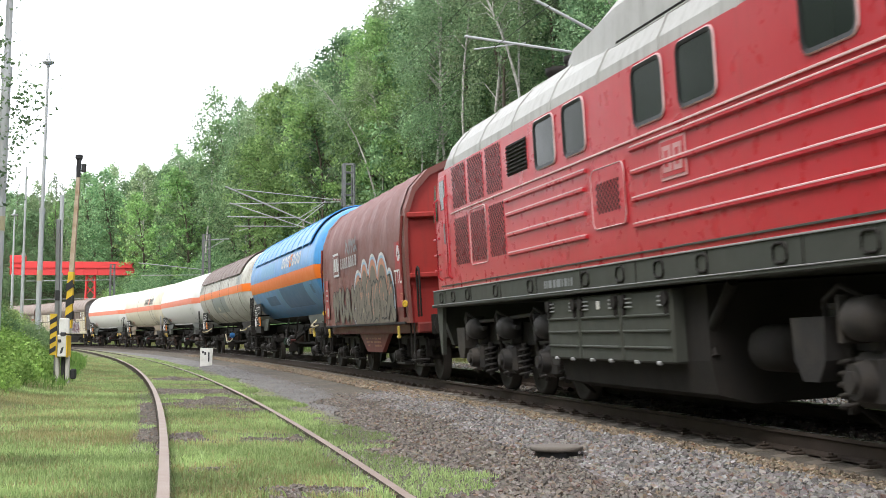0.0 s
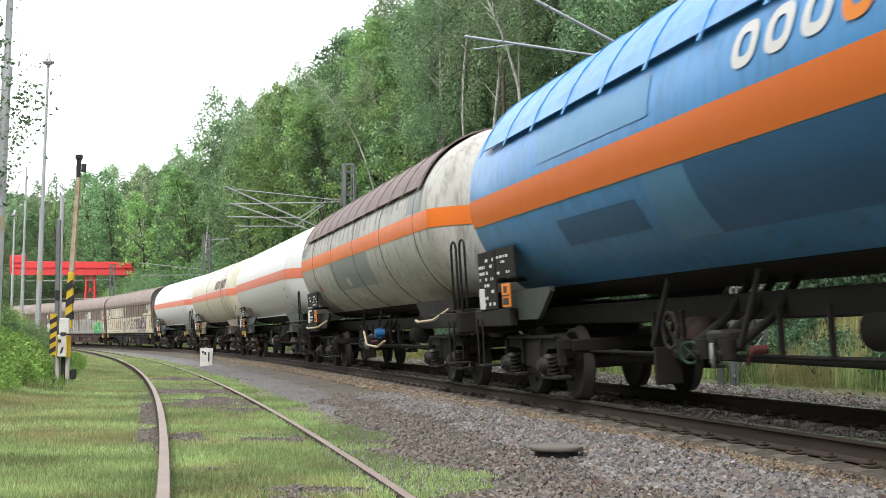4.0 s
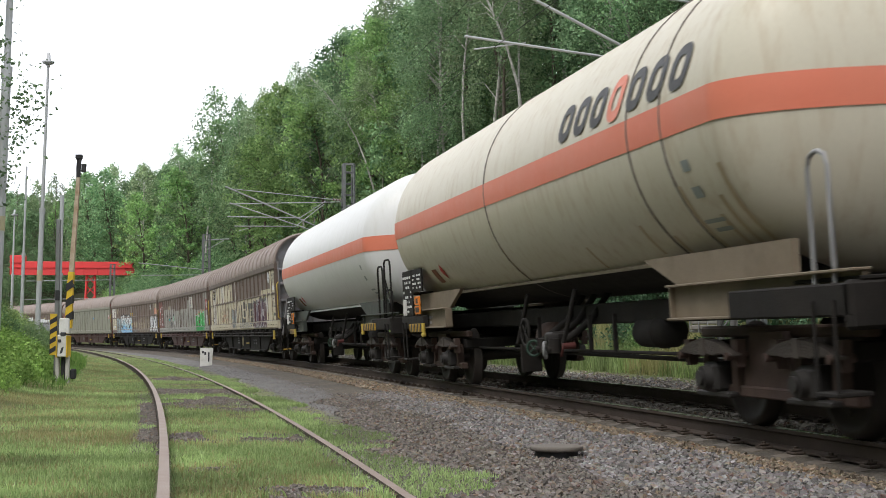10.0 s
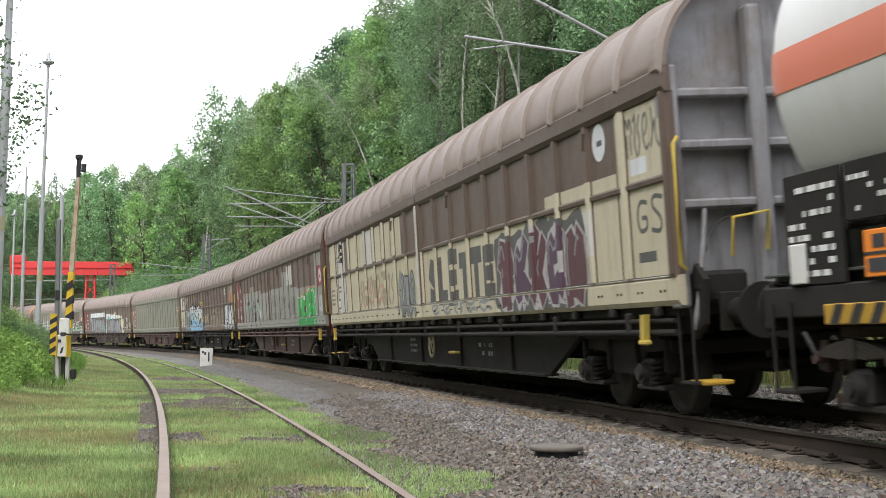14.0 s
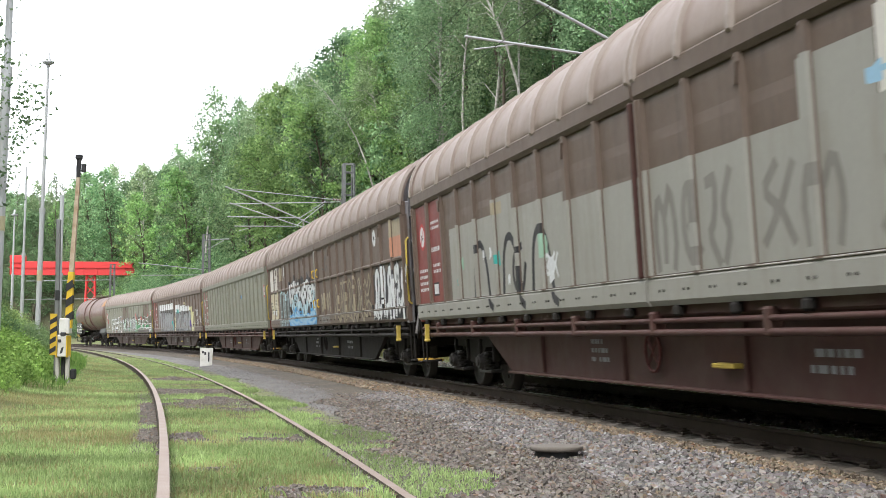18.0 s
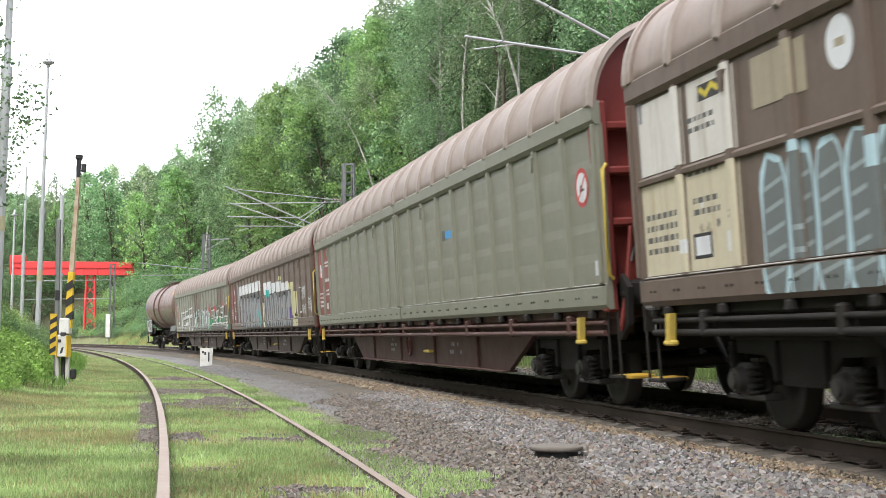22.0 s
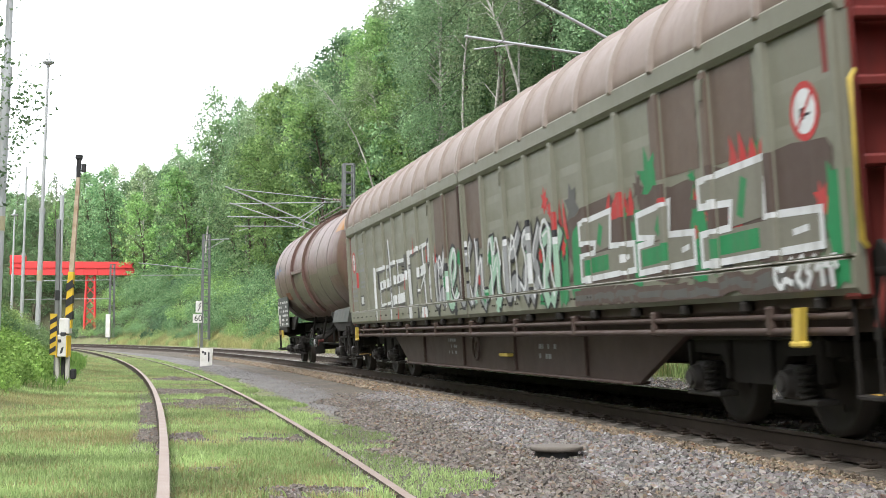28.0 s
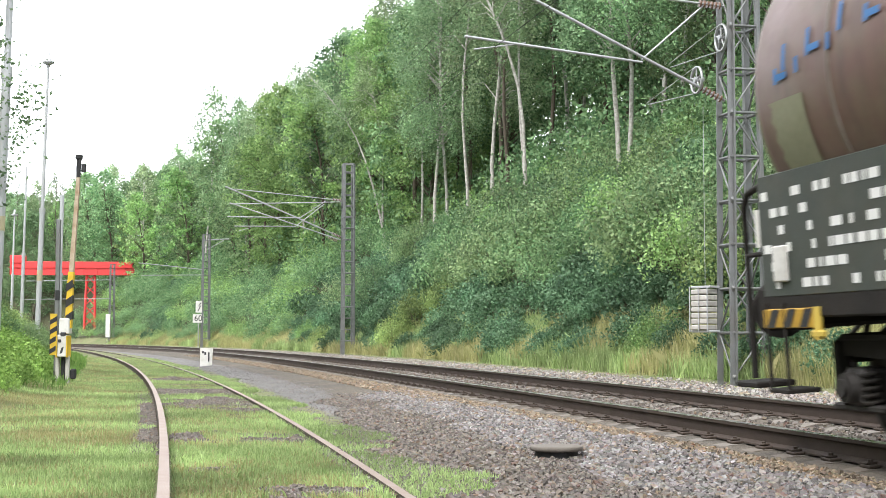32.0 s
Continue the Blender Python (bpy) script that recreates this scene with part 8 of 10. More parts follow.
def build_loco():
    front, rear = -7.9, 13.0
    t = vehicle("diesel_locomotive", "red heavy diesel locomotive with grey roof and frame", "locomotive", front, rear, 5.3)
    mid = (front + rear) / 2
    h = (rear - front) / 2
    W = 1.46
    # body: side wall, slanted cab ends
    g = Geo()
    sect = lambda x, w, z1: [(x, w, 1.6), (x, w, z1), (x, -w, z1), (x, -w, 1.6)]
    rings = [sect(-h + 0.1, 1.25, 2.62), sect(-h + 0.35, W - 0.03, 2.66), sect(-h + 0.95, W, 3.46), sect(h - 0.95, W, 3.46), sect(h - 0.35, W - 0.03, 2.66), sect(h - 0.1, 1.25, 2.62)]
    g.loft(rings)
    body = part("body", g, M["loco_red"], t)
    up = [(1.45, 3.44), (1.44, 3.58), (1.34, 3.78), (1.12, 4.02), (0.75, 4.22), (0.35, 4.3), (0, 4.32)]
    up = up + [(-y, z) for y, z in up[-2::-1]]
    ends = [(y * 0.9, 3.42 + (z - 3.44) * 0.55) for y, z in up]
    part("roof", Geo().loft([[(-h + 0.55, y, z) for y, z in ends], [(-h + 1.5, y, z) for y, z in up], [(h - 1.5, y, z) for y, z in up], [(h - 0.55, y, z) for y, z in ends]]), M["loco_roof"], t)
    for x in np.linspace(-h + 2.0, h - 2.0, 11):
        arc = [(y * 1.008, z + 0.012) for y, z in up]
        part("roof_seam", Geo().loft([[(x - 0.02, y, z), (x + 0.02, y, z), (x + 0.02, y * 0.98, z - 0.03), (x - 0.02, y * 0.98, z - 0.03)] for y, z in arc]), M["loco_roof"], t)
    # roof grilles and boxes
    hood = part("roof_hood", Geo().loft([[(x, y * k, z0 + (z - 3.8) * k2) for y, z in ((1.33, 3.8), (1.31, 4.2), (1.08, 4.48), (-1.08, 4.48), (-1.31, 4.2), (-1.33, 3.8))] for x, k, z0, k2 in ((-7.4, 0.9, 3.9, 0.6), (-6.6, 1.0, 3.8, 1.0), (1.4, 1.0, 3.8, 1.0), (3.2, 0.9, 3.9, 0.6), (3.8, 0.8, 4.0, 0.3))]), M["loco_roof"], t, "raised pale grey roof hood")
    part("hood_edge", Geo().box((-2.6, 1.325, 3.83), (8.0, 0.02, 0.025), 0.006), M["frame_black"], hood)
    for x0, x1 in ((-5.8, -3.4), (-2.9, -0.6)):
        part("roof_hatch", Geo().box(((x0 + x1) / 2, 0.94, 4.37), (x1 - x0, 0.16, 0.03), 0.008, Matrix.Translation((0, 0.27, -0.02))), M["mesh_dark"], hood, "dark ventilation slot")
    for x in (4.0, 4.9, 5.7):
        part("exhaust", Geo().lathe([(0.0, 0.16), (0.2, 0.16), (0.22, 0.19), (0.3, 0.19), (0.3, 0.1)], 16, Matrix.Translation((x, 0.55, 4.1)) @ Matrix.Rotation(-math.pi / 2, 4, "Y")), M["frame_black"], t)
    part("frame", Geo().box((0, 0, 1.465), (2 * h - 0.1, 2.94, 0.27), 0.015), M["loco_grey"], t)
    part("frame_lip", Geo().box((0, 0, 1.345), (2 * h - 0.06, 3.0, 0.05), 0.012), M["loco_grey"], t)
    oval = ((-1, -0.6), (-0.6, -1), (0.6, -1), (1, -0.6), (1, 0.6), (0.6, 1), (-0.6, 1), (-1, 0.6))
    for s_ in (12.3, 11.45, 10.5, 8.85, 7.15, 5.0, 3.9, 2.85, 1.85, 0.4, -0.9, -2.3, -3.6, -4.9, -6.2):
        x = s_ - mid
        part("lifting_pocket", Geo().pipe([(x + a * 0.11, 1.474, 1.475 + b * 0.075) for a, b in oval + oval[:1]], 0.014, 5), M["frame_black"], t, "dark rounded pocket rim")
    part("frame_edge", Geo().box((0, 1.474, 1.592), (2 * h - 0.2, 0.02, 0.018), 0.004), M["tube_grey"], t, "worn pale top edge of the frame")
    part("frame_edge", Geo().box((0, 1.503, 1.365), (2 * h - 0.2, 0.012, 0.012), 0.003), M["tube_grey"], t, "worn pale lower edge of the frame")
    for k, s_ in enumerate(np.linspace(-6.8, 12.0, 12)):
        part("weld_seam", Geo().box((s_ - mid, 1.473, 1.47), (0.012, 0.01, 0.22), 0.002), M["frame_black"], t)
    g = Geo()
    bars(g, 5.45 - mid, 6.55 - mid, 1.42, 1.6, 1.474, 1, rnd, fill=0.95)
    tagged(part("writing", g, M["g_grey"], t), kind="stuff")
    # raised ribs along the side
    X = lambda s: s - mid

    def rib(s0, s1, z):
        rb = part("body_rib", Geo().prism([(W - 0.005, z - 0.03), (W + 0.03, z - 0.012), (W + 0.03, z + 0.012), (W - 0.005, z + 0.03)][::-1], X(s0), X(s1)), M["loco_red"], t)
        # pale strip along the rib's top: its highlight and wear as colour
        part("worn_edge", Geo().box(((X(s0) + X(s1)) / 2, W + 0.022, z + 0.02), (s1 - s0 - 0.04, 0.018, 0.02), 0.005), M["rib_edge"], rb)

    for z in (1.92, 2.17, 2.43):
        rib(4.85, 8.05, z)
        rib(-7.0, 3.4, z)
    rib(-7.0, 3.4, 2.66)
    rib(4.75, 8.1, 2.62)
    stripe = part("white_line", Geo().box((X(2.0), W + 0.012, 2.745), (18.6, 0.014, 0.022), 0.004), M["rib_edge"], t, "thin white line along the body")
    part("lower_line", Geo().box((0, W + 0.01, 1.655), (19.4, 0.012, 0.02), 0.003), M["loco_grey"], t)

    # windows
    for a, b in ((5.82, 6.57), (4.73, 5.42), (2.49, 3.2), (1.34, 2.08), (-0.92, -0.2), (-2.1, -1.36), (-4.4, -3.66)):
        cx, w, z0, z1 = (X(a) + X(b)) / 2, b - a, 2.88, 3.39

        def rim(k, y0, y1, q):
            pts = []
            hw, hh = w / 2 + k, (z1 - z0) / 2 + k
            for sx, sz in ((1, 1), (-1, 1), (-1, -1), (1, -1)):
                for j in range(4):
                    an = math.atan2(sz, sx) - math.pi / 4 + j * math.pi / 6
                    pts.append((cx + sx * (hw - q) + q * math.cos(an), (z0 + z1) / 2 + sz * (hh - q) + q * math.sin(an)))
            return [(x, y0, z) for x, z in pts], [(x, y1, z) for x, z in pts]

        o0, o1 = rim(0.035, W - 0.01, W + 0.02, 0.1)
        i0, i1 = rim(0.0, W - 0.01, W + 0.012, 0.08)
        fr = part("window", Geo().loft([o0, o1, i1, i0], True, False), M["rubber"], t, "window with rounded corners")
        w0, w1 = rim(0.046, W + 0.004, W + 0.012, 0.11)
        part("worn_edge", Geo().loft([w0, w1, o1, o0], True, False), M["rib_edge"], fr, "worn pale paint round the window")
        part("pane", Geo().add(i0[::-1], [tuple(range(16))], Matrix.Translation((0, 0.014, 0))), M["pane"], fr)
    def plate_rim(parent, x0, x1, z0, z1, q=0.07, y=W + 0.012):
        """A thin worn edge round a plate with rounded corners."""
        pts = []
        for cx_, cz_, a0 in ((x1 - q, z1 - q, 0.0), (x0 + q, z1 - q, 0.5), (x0 + q, z0 + q, 1.0), (x1 - q, z0 + q, 1.5)):
            pts += [(cx_ + q * math.cos((a0 + k / 6) * math.pi), y, cz_ + q * math.sin((a0 + k / 6) * math.pi)) for k in range(4)]
        part("worn_edge", Geo().pipe(pts + pts[:1], 0.007, 5), M["rib_edge"], parent, "worn pale edge")

    # ventilation grilles: punched panels
    def grille(a, b, z0, z1, nx, nz, name="punched_grille", frame=True, lift=W + 0.0075, rounded=False):
        gp = part(name, Geo().box(((X(a) + X(b)) / 2, W - 0.005, (z0 + z1) / 2), (b - a, 0.02, z1 - z0), 0.004), M["loco_red"], t, "punched ventilation panel")
        g = Geo()
        for i in range(nx):
            for k in range(nz):
                x = X(a) + (b - a) * (i + 0.5 + (0.25 if k % 2 else -0.25)) / nx
                z = z0 + (z1 - z0) * (k + 0.5) / nz
                rx, rz = (b - a) / nx * 0.32, (z1 - z0) / nz * 0.62
                g.add([(x + rx * math.cos(q), lift, z + rz * math.sin(q)) for q in np.linspace(0, 2 * math.pi, 9)[:-1]], [tuple(range(7, -1, -1))])
        part("hole", g, M["mesh_dark"], gp)
        if rounded:
            plate_rim(gp, X(a) - 0.05, X(b) + 0.05, z0 - 0.05, z1 + 0.05)
        if frame:
            part("rim", Geo().box(((X(a) + X(b)) / 2, W + 0.006, z0 - 0.03), (b - a + 0.1, 0.02, 0.03), 0.006).box(((X(a) + X(b)) / 2, W + 0.006, z1 + 0.03), (b - a + 0.1, 0.02, 0.03), 0.006), M["loco_red"], gp)

    for a, b in ((10.25, 11.1), (9.2, 10.05), (8.2, 9.0)):
        grille(a, b, 2.8, 3.43, 7, 16, frame=False)
        grille(a, b, 1.94, 2.64, 7, 17, frame=False, rounded=a == 9.2)
    grille(3.75, 4.45, 2.12, 2.44, 7, 9, frame=False, lift=W + 0.0175)
    sd_ = part("service_door", Geo().box((X(4.09), W + 0.008, 2.28), (1.0, 0.014, 0.62), 0.004), M["loco_red"], t, "small service door")
    plate_rim(sd_, X(4.09) - 0.5, X(4.09) + 0.5, 1.97, 2.59, 0.1, W + 0.016)
    lv = part("louvre_vent", Geo().box((X(7.43), W - 0.002, 3.12), (0.92, 0.02, 0.4), 0.006), M["mesh_dark"], t, "dark louvred vent")
    for k in range(8):
        part("slat", Geo().box((X(7.43), W + 0.012, 2.95 + k * 0.048), (0.88, 0.03, 0.02), 0.004, None), M["frame_black"], lv)
    # cab door, hand rails, slanted front window, logo
    dr = part("cab_door", Geo().box((X(11.8), W + 0.004, 2.58), (0.5, 0.02, 1.6), 0.01), M["loco_red"], t, "narrow red cab door")
    part("door_window", Geo().box((X(11.8), W + 0.016, 3.08), (0.34, 0.012, 0.46), 0.02), M["pane"], dr)
    part("door_handle", Geo().rod((X(11.62), W + 0.05, 2.3), (X(11.62), W + 0.05, 2.62), 0.014), M["tube"], dr)
    for s_ in (11.42, 12.16):
        part("grab_rail", Geo().pipe([(X(s_), W + 0.01, 1.75), (X(s_), W + 0.07, 1.8), (X(s_), W + 0.07, 3.0), (X(s_), W + 0.01, 3.05)], 0.018, 6), M["loco_red"], t)
    part("cab_side_window", Geo().add([(X(12.3), W + 0.004, 2.72), (X(12.72), W - 0.02, 2.72), (X(12.42), W - 0.005, 3.3), (X(12.3), W + 0.004, 3.3)], [(3, 2, 1, 0)]), M["pane"], t, "slanted cab side window")
    for z in (1.92, 2.17, 2.43):
        part("nose_rib", Geo().box((X(12.5), W - 0.005, z), (0.4, 0.03, 0.035), 0.008), M["loco_red"], t)
    for o in (-1, 1):
        part("cab_window", Geo().add([(o * (h - 0.36), -1.1, 2.72), (o * (h - 0.36), 1.1, 2.72), (o * (h - 0.88), 1.1, 3.4), (o * (h - 0.88), -1.1, 3.4)], [(0, 1, 2, 3) if o > 0 else (3, 2, 1, 0)], Matrix.Translation((o * 0.02, 0, 0.02))), M["pane"], t, "slanted cab windscreen")
        part("apron", Geo().loft([[(o * (h - 0.05), y, z) for y, z in ((-1.4, 1.35), (1.4, 1.35), (1.2, 0.7), (-1.2, 0.7))], [(o * (h - 0.25), y, z) for y, z in ((-1.4, 1.35), (1.4, 1.35), (1.2, 0.7), (-1.2, 0.7))]][::o]), M["loco_grey"], t)
        part("corner_bracket", Geo().plate([(o * (h - 0.05), 1.35), (o * (h - 0.5), 1.35), (o * (h - 0.32), 0.55), (o * (h - 0.2), 0.55)], 1.36, 1.42), M["loco_grey"], t)
        buffers(t, o * (h - 0.05), o)
        loco_bogie(t, 11.0 - 1.75 - mid if o > 0 else -2.15 - mid)
    lg = part("logo", Geo().box((X(2.33), W + 0.008, 2.45), (0.6, 0.012, 0.38), 0.004), M["logo_pink"], t, "pale worn company sign as plain shapes")
    part("field", Geo().box((X(2.33), W + 0.0155, 2.45), (0.54, 0.006, 0.32)), M["loco_red"], lg)
    for d in (-0.125, 0.125):
        part("figure", Geo().box((X(2.33) + d, W + 0.02, 2.45), (0.2, 0.006, 0.24), 0.003), M["logo_pink"], lg)
        part("gap", Geo().box((X(2.33) + d, W + 0.0245, 2.45), (0.08, 0.004, 0.15)), M["loco_red"], lg)
    # battery boxes and fuel tank between the bogies
    for a, b in ((5.45, 6.62), (4.1, 5.4), (2.72, 4.05)):
        bx = part("battery_box", Geo().box(((X(a) + X(b)) / 2, 1.2, 0.94), (b - a, 0.46, 0.7), 0.02), M["loco_grey"], t, "grey-green battery box with louvres")
        for z in (0.74, 0.9, 1.05):
            part("bead", Geo().box(((X(a) + X(b)) / 2, 1.437, z), (b - a - 0.1, 0.03, 0.028), 0.008), M["loco_grey"], bx)
        part("hinge", Geo().box(((X(a) + X(b)) / 2 + 0.3, 1.43, 0.595), (0.07, 0.05, 0.04), 0.01), M["tube_grey"], bx)
        part("hinge", Geo().box(((X(a) + X(b)) / 2 - 0.3, 1.43, 0.595), (0.07, 0.05, 0.04), 0.01), M["tube_grey"], bx)
        part("gap_strip", Geo().box((X(b) + 0.025, 1.3, 0.94), (0.05, 0.1, 0.68), 0.01), M["frame_black"], bx)
        for x in (X(a) + 0.1, X(b) - 0.1):
            part("clasp", Geo().rod((x, 1.42, 1.2), (x, 1.47, 1.2), 0.07, n=10).box((x, 1.44, 1.12), (0.06, 0.04, 0.14), 0.015), M["frame_black"], bx)
        for k in range(3):
            for d in (-0.34, 0.34):
                part("louvre", Geo().box(((X(a) + X(b)) / 2 + d * (b - a), 1.436, 1.14 + k * 0.042), (0.2, 0.024, 0.018), 0.005), M["tube_grey"], bx)
        if b > 5 and b < 6:
            part("sign_plate", Geo().box((X(4.75), 1.436, 1.18), (0.09, 0.015, 0.09), 0.004), M["white_paint"], bx)
    part("fuel_tank", Geo().prism([(1.3, 0.62), (1.25, 0.32), (0.9, 0.22), (-0.9, 0.22), (-1.25, 0.32), (-1.3, 0.62), (-1.3, 1.3), (1.3, 1.3)], X(2.2), X(6.6)), M["frame_black"], t)
    part("compressor", Geo().lathe([(-0.36, 0.03), (-0.33, 0.14), (-0.26, 0.2), (0.26, 0.2), (0.33, 0.14), (0.36, 0.03)], 18, Matrix.Translation((X(1.5), 0.95, 0.72))), M["frame_black"], t)
    part("strut", Geo().rod((X(2.55), 1.25, 0.66), (X(1.75), 1.25, 1.3), 0.05).rod((X(2.5), 1.25, 1.3), (X(2.2), 1.25, 0.66), 0.04), M["frame_black"], t)


def loco_bogie(t, x):
    """A three-axle locomotive bogie with big axle boxes, equalising springs and sand pipes."""
    b = part("bogie", Geo().box((0, 0, 0.8), (4.9, 1.9, 0.3), 0.05), M["loco_truck"], t, at=Matrix.Translation((x, 0, 0)))
    for sd in (1, -1):
        part("side_frame", Geo().plate([(-2.7, 1.02), (2.7, 1.02), (2.8, 0.86), (2.5, 0.72), (-2.5, 0.72), (-2.8, 0.86)], sd * 1.0 - 0.07, sd * 1.0 + 0.07), M["loco_truck"], b)
        for a in (-1.85, 0, 1.85):
            part("axle_box", Geo().box((a, sd * 1.1, 0.52), (0.42, 0.26, 0.4), 0.05).rod((a, sd * 1.16, 0.52), (a, sd * 1.34, 0.52), 0.17, 0.13, 16).rod((a, sd * 1.32, 0.52), (a, sd * 1.38, 0.52), 0.08, n=10), M["loco_truck"], b)
            for d in (-0.42, 0.42):
                pts = [(a + d + 0.085 * math.cos(k * math.pi / 4), sd * 1.12 + 0.085 * math.sin(k * math.pi / 4), 0.3 + 0.4 * k / 40) for k in range(41)]
                part("coil_spring", Geo().pipe(pts, 0.02, 5).rod((a + d, sd * 1.12, 0.26), (a + d, sd * 1.12, 0.74), 0.04, n=6), M["loco_truck"], b)
            part("brake_cylinder", Geo().lathe([(-0.2, 0.03), (-0.2, 0.14), (-0.15, 0.165), (0.1, 0.165), (0.14, 0.15), (0.2, 0.1), (0.22, 0.04), (0.42, 0.035)], 18, Matrix.Translation((a - 0.1, sd * 1.22, 0.96)) @ Matrix.Rotation(math.pi, 4, "Z")), M["loco_truck"], b)
            part("cylinder_bracket", Geo().box((a - 0.1, sd * 1.12, 0.86), (0.16, 0.2, 0.3), 0.03).box((a + 0.14, sd * 1.2, 0.96), (0.05, 0.3, 0.36), 0.015), M["loco_truck"], b)
            part("air_hose", Geo().pipe([(a - 0.1, sd * 1.24, 1.1), (a + 0.1, sd * 1.34, 1.2), (a + 0.4, sd * 1.3, 1.1), (a + 0.55, sd * 1.2, 0.8), (a + 0.62, sd * 1.15, 0.6)], 0.02, 6), M["frame_black"], b)
            part("brake_rod", Geo().rod((a - 0.62, sd * 1.02, 0.9), (a - 0.6, sd * 0.95, 0.25), 0.035).box((a - 0.57, sd * 0.78, 0.48), (0.1, 0.14, 0.4), 0.03), M["loco_truck"], b)
        part("pipe_run", Geo().pipe([(-2.6, sd * 1.2, 1.0), (-1.2, sd * 1.24, 1.12), (0.3, sd * 1.22, 1.08), (2.4, sd * 1.22, 1.05)], 0.03, 6), M["loco_truck"], b)
        for o in (-2.5, 2.5):
            part("sand_box", Geo().loft([[(o - q, sd * 1.0, z), (o + q, sd * 1.0, z), (o + q, sd * 1.32, z), (o - q, sd * 1.32, z)][::sd] for z, q in ((0.5, 0.12), (0.66, 0.24), (0.98, 0.26))]), M["loco_truck"], b)
            part("sand_pipe", Geo().pipe([(o, sd * 1.1, 0.55), (o * 0.97, sd * 1.0, 0.3), (o * 0.93, sd * 0.8, 0.12)], 0.022, 6), M["frame_black"], b)
    rec = TRAIN[-1]
    for a in (-1.85, 0, 1.85):
        w = part("wheelset", WHEELSET, None, b)
        base = Matrix.Translation((a, 0, 0.46))
        w.matrix_basis = base
        rec[3].append((w, base, x + a))


build_loco()

# ---------------------------------------------------------------- overhead line on the masts
def at_line(s, lat, z):
    p = on(MAIN, s, lat)
    return Vector((p.x, p.y, z))


def insulator(g, a, b, mat=1):
    a, b = Vector(a), Vector(b)
    d = b - a
    for k in range(6):
        p = a + d * (k + 0.5) / 6
        g.rod(p - d * 0.03, p + d * 0.03, 0.06, n=10, mat=mat)


def cantilever(label, s, tubes, ends):
    """Tubes between places given as (lat, height) on a cantilever that stands square to the track at s."""
    t = thing("cantilever_arm", label, "cantilever", "cantilevers")
    for (l0, z0, s0), (l1, z1, s1), r in tubes:
        g = Geo().rod(at_line(s + s0, l0, z0), at_line(s + s1, l1, z1), r, n=8)
        part("tube", g, M["tube"], t)
    for (l0, z0), (l1, z1) in ends:
        g = Geo()
        insulator(g, at_line(s, l0, z0), at_line(s, l1, z1), 0)
        part("insulator", g, M["insulator"], t)
    return t


cantilever("grey tube cantilever reaching over the track", 11.5, [
    ((3.05, 4.63, 0), (-1.05, 6.52, 0), 0.027), ((3.05, 6.2, 0), (-1.1, 6.48, 0), 0.02), ((1.62, 5.2, 0), (-1.35, 5.48, 0), 0.022),
    ((1.6, 5.24, 0), (2.72, 6.22, 0), 0.016), ((-0.35, 5.42, 0), (-1.2, 5.28, 0), 0.012)], [((3.0, 4.64), (2.6, 4.84)), ((3.0, 6.2), (2.6, 6.23))])
cantilever("grey tube cantilever reaching over the track", 48.5, [
    ((3.0, 5.05, 0), (-2.0, 7.1, 0), 0.032), ((3.0, 6.65, 0), (-1.6, 7.0, 0), 0.02), ((1.2, 5.85, 0), (-1.9, 5.82, 0), 0.022), ((1.2, 5.85, 0), (2.3, 6.6, 0), 0.016)],
    [((3.0, 5.05), (2.6, 5.2)), ((3.0, 6.65), (2.6, 6.68))])
cantilever("second grey tube cantilever on the same mast", 49.4, [
    ((3.0, 4.95, -0.7), (-1.7, 6.5, 0), 0.024), ((3.0, 6.6, -0.7), (-1.7, 6.45, 0), 0.02), ((1.15, 5.55, 0), (-1.5, 5.5, 0), 0.022), ((1.15, 5.55, 0), (2.4, 6.55, 0), 0.016), ((-0.8, 5.45, 0), (-1.3, 5.3, 0), 0.012)],
    [((3.0, 4.95), (2.6, 5.1))])
cantilever("thin cantilever on the far mast", 91.3, [((3.0, 5.7, 0), (-1.6, 6.1, 0), 0.03), ((3.0, 5.3, 0), (-1.4, 5.2, 0), 0.026), ((3.4, 7.9, 0), (5.0, 8.0, 0), 0.045), ((3.4, 7.2, 0), (4.6, 7.9, 0), 0.026)], [])
cantilever("thin cantilever on the last mast", 131.0, [((3.8, 6.5, 0), (-4.5, 6.2, 0), 0.035), ((3.8, 4.6, 0), (-5.0, 4.4, 0), 0.035)], [])


def wire(label, pts, r=0.008):
    t = thing("overhead_wire", label, "wire", "overhead wires")
    part("strand", Geo().pipe(pts, r, 4), M["black_paint"], t)


def sagging(s0, s1, lat0, lat1, z0, z1, sag):
    return [at_line(s0 + (s1 - s0) * k / 12, lat0 + (lat1 - lat0) * k / 12, z0 + (z1 - z0) * k / 12 - sag * 4 * (k / 12) * (1 - k / 12)) for k in range(13)]


for (s0, l0, za, zb), (s1, l1, zc, zd) in (((-40, 0.0, 6.5, 5.3), (11.5, -0.9, 6.5, 5.3)), ((11.5, -0.9, 6.5, 5.3), (48.5, -1.5, 6.9, 5.4)), ((48.5, -1.5, 6.9, 5.4), (91.3, -0.9, 6.3, 5.2)), ((91.3, -0.9, 6.3, 5.2), (131.0, -0.5, 6.3, 4.9))):
    wire("thin dark catenary wire over the track", sagging(s0, s1, l0, l1, za, zc, 0.5), 0.006)
    wire("thin dark contact wire over the track", sagging(s0, s1, l0, l1, zb, zd, 0.02), 0.006)


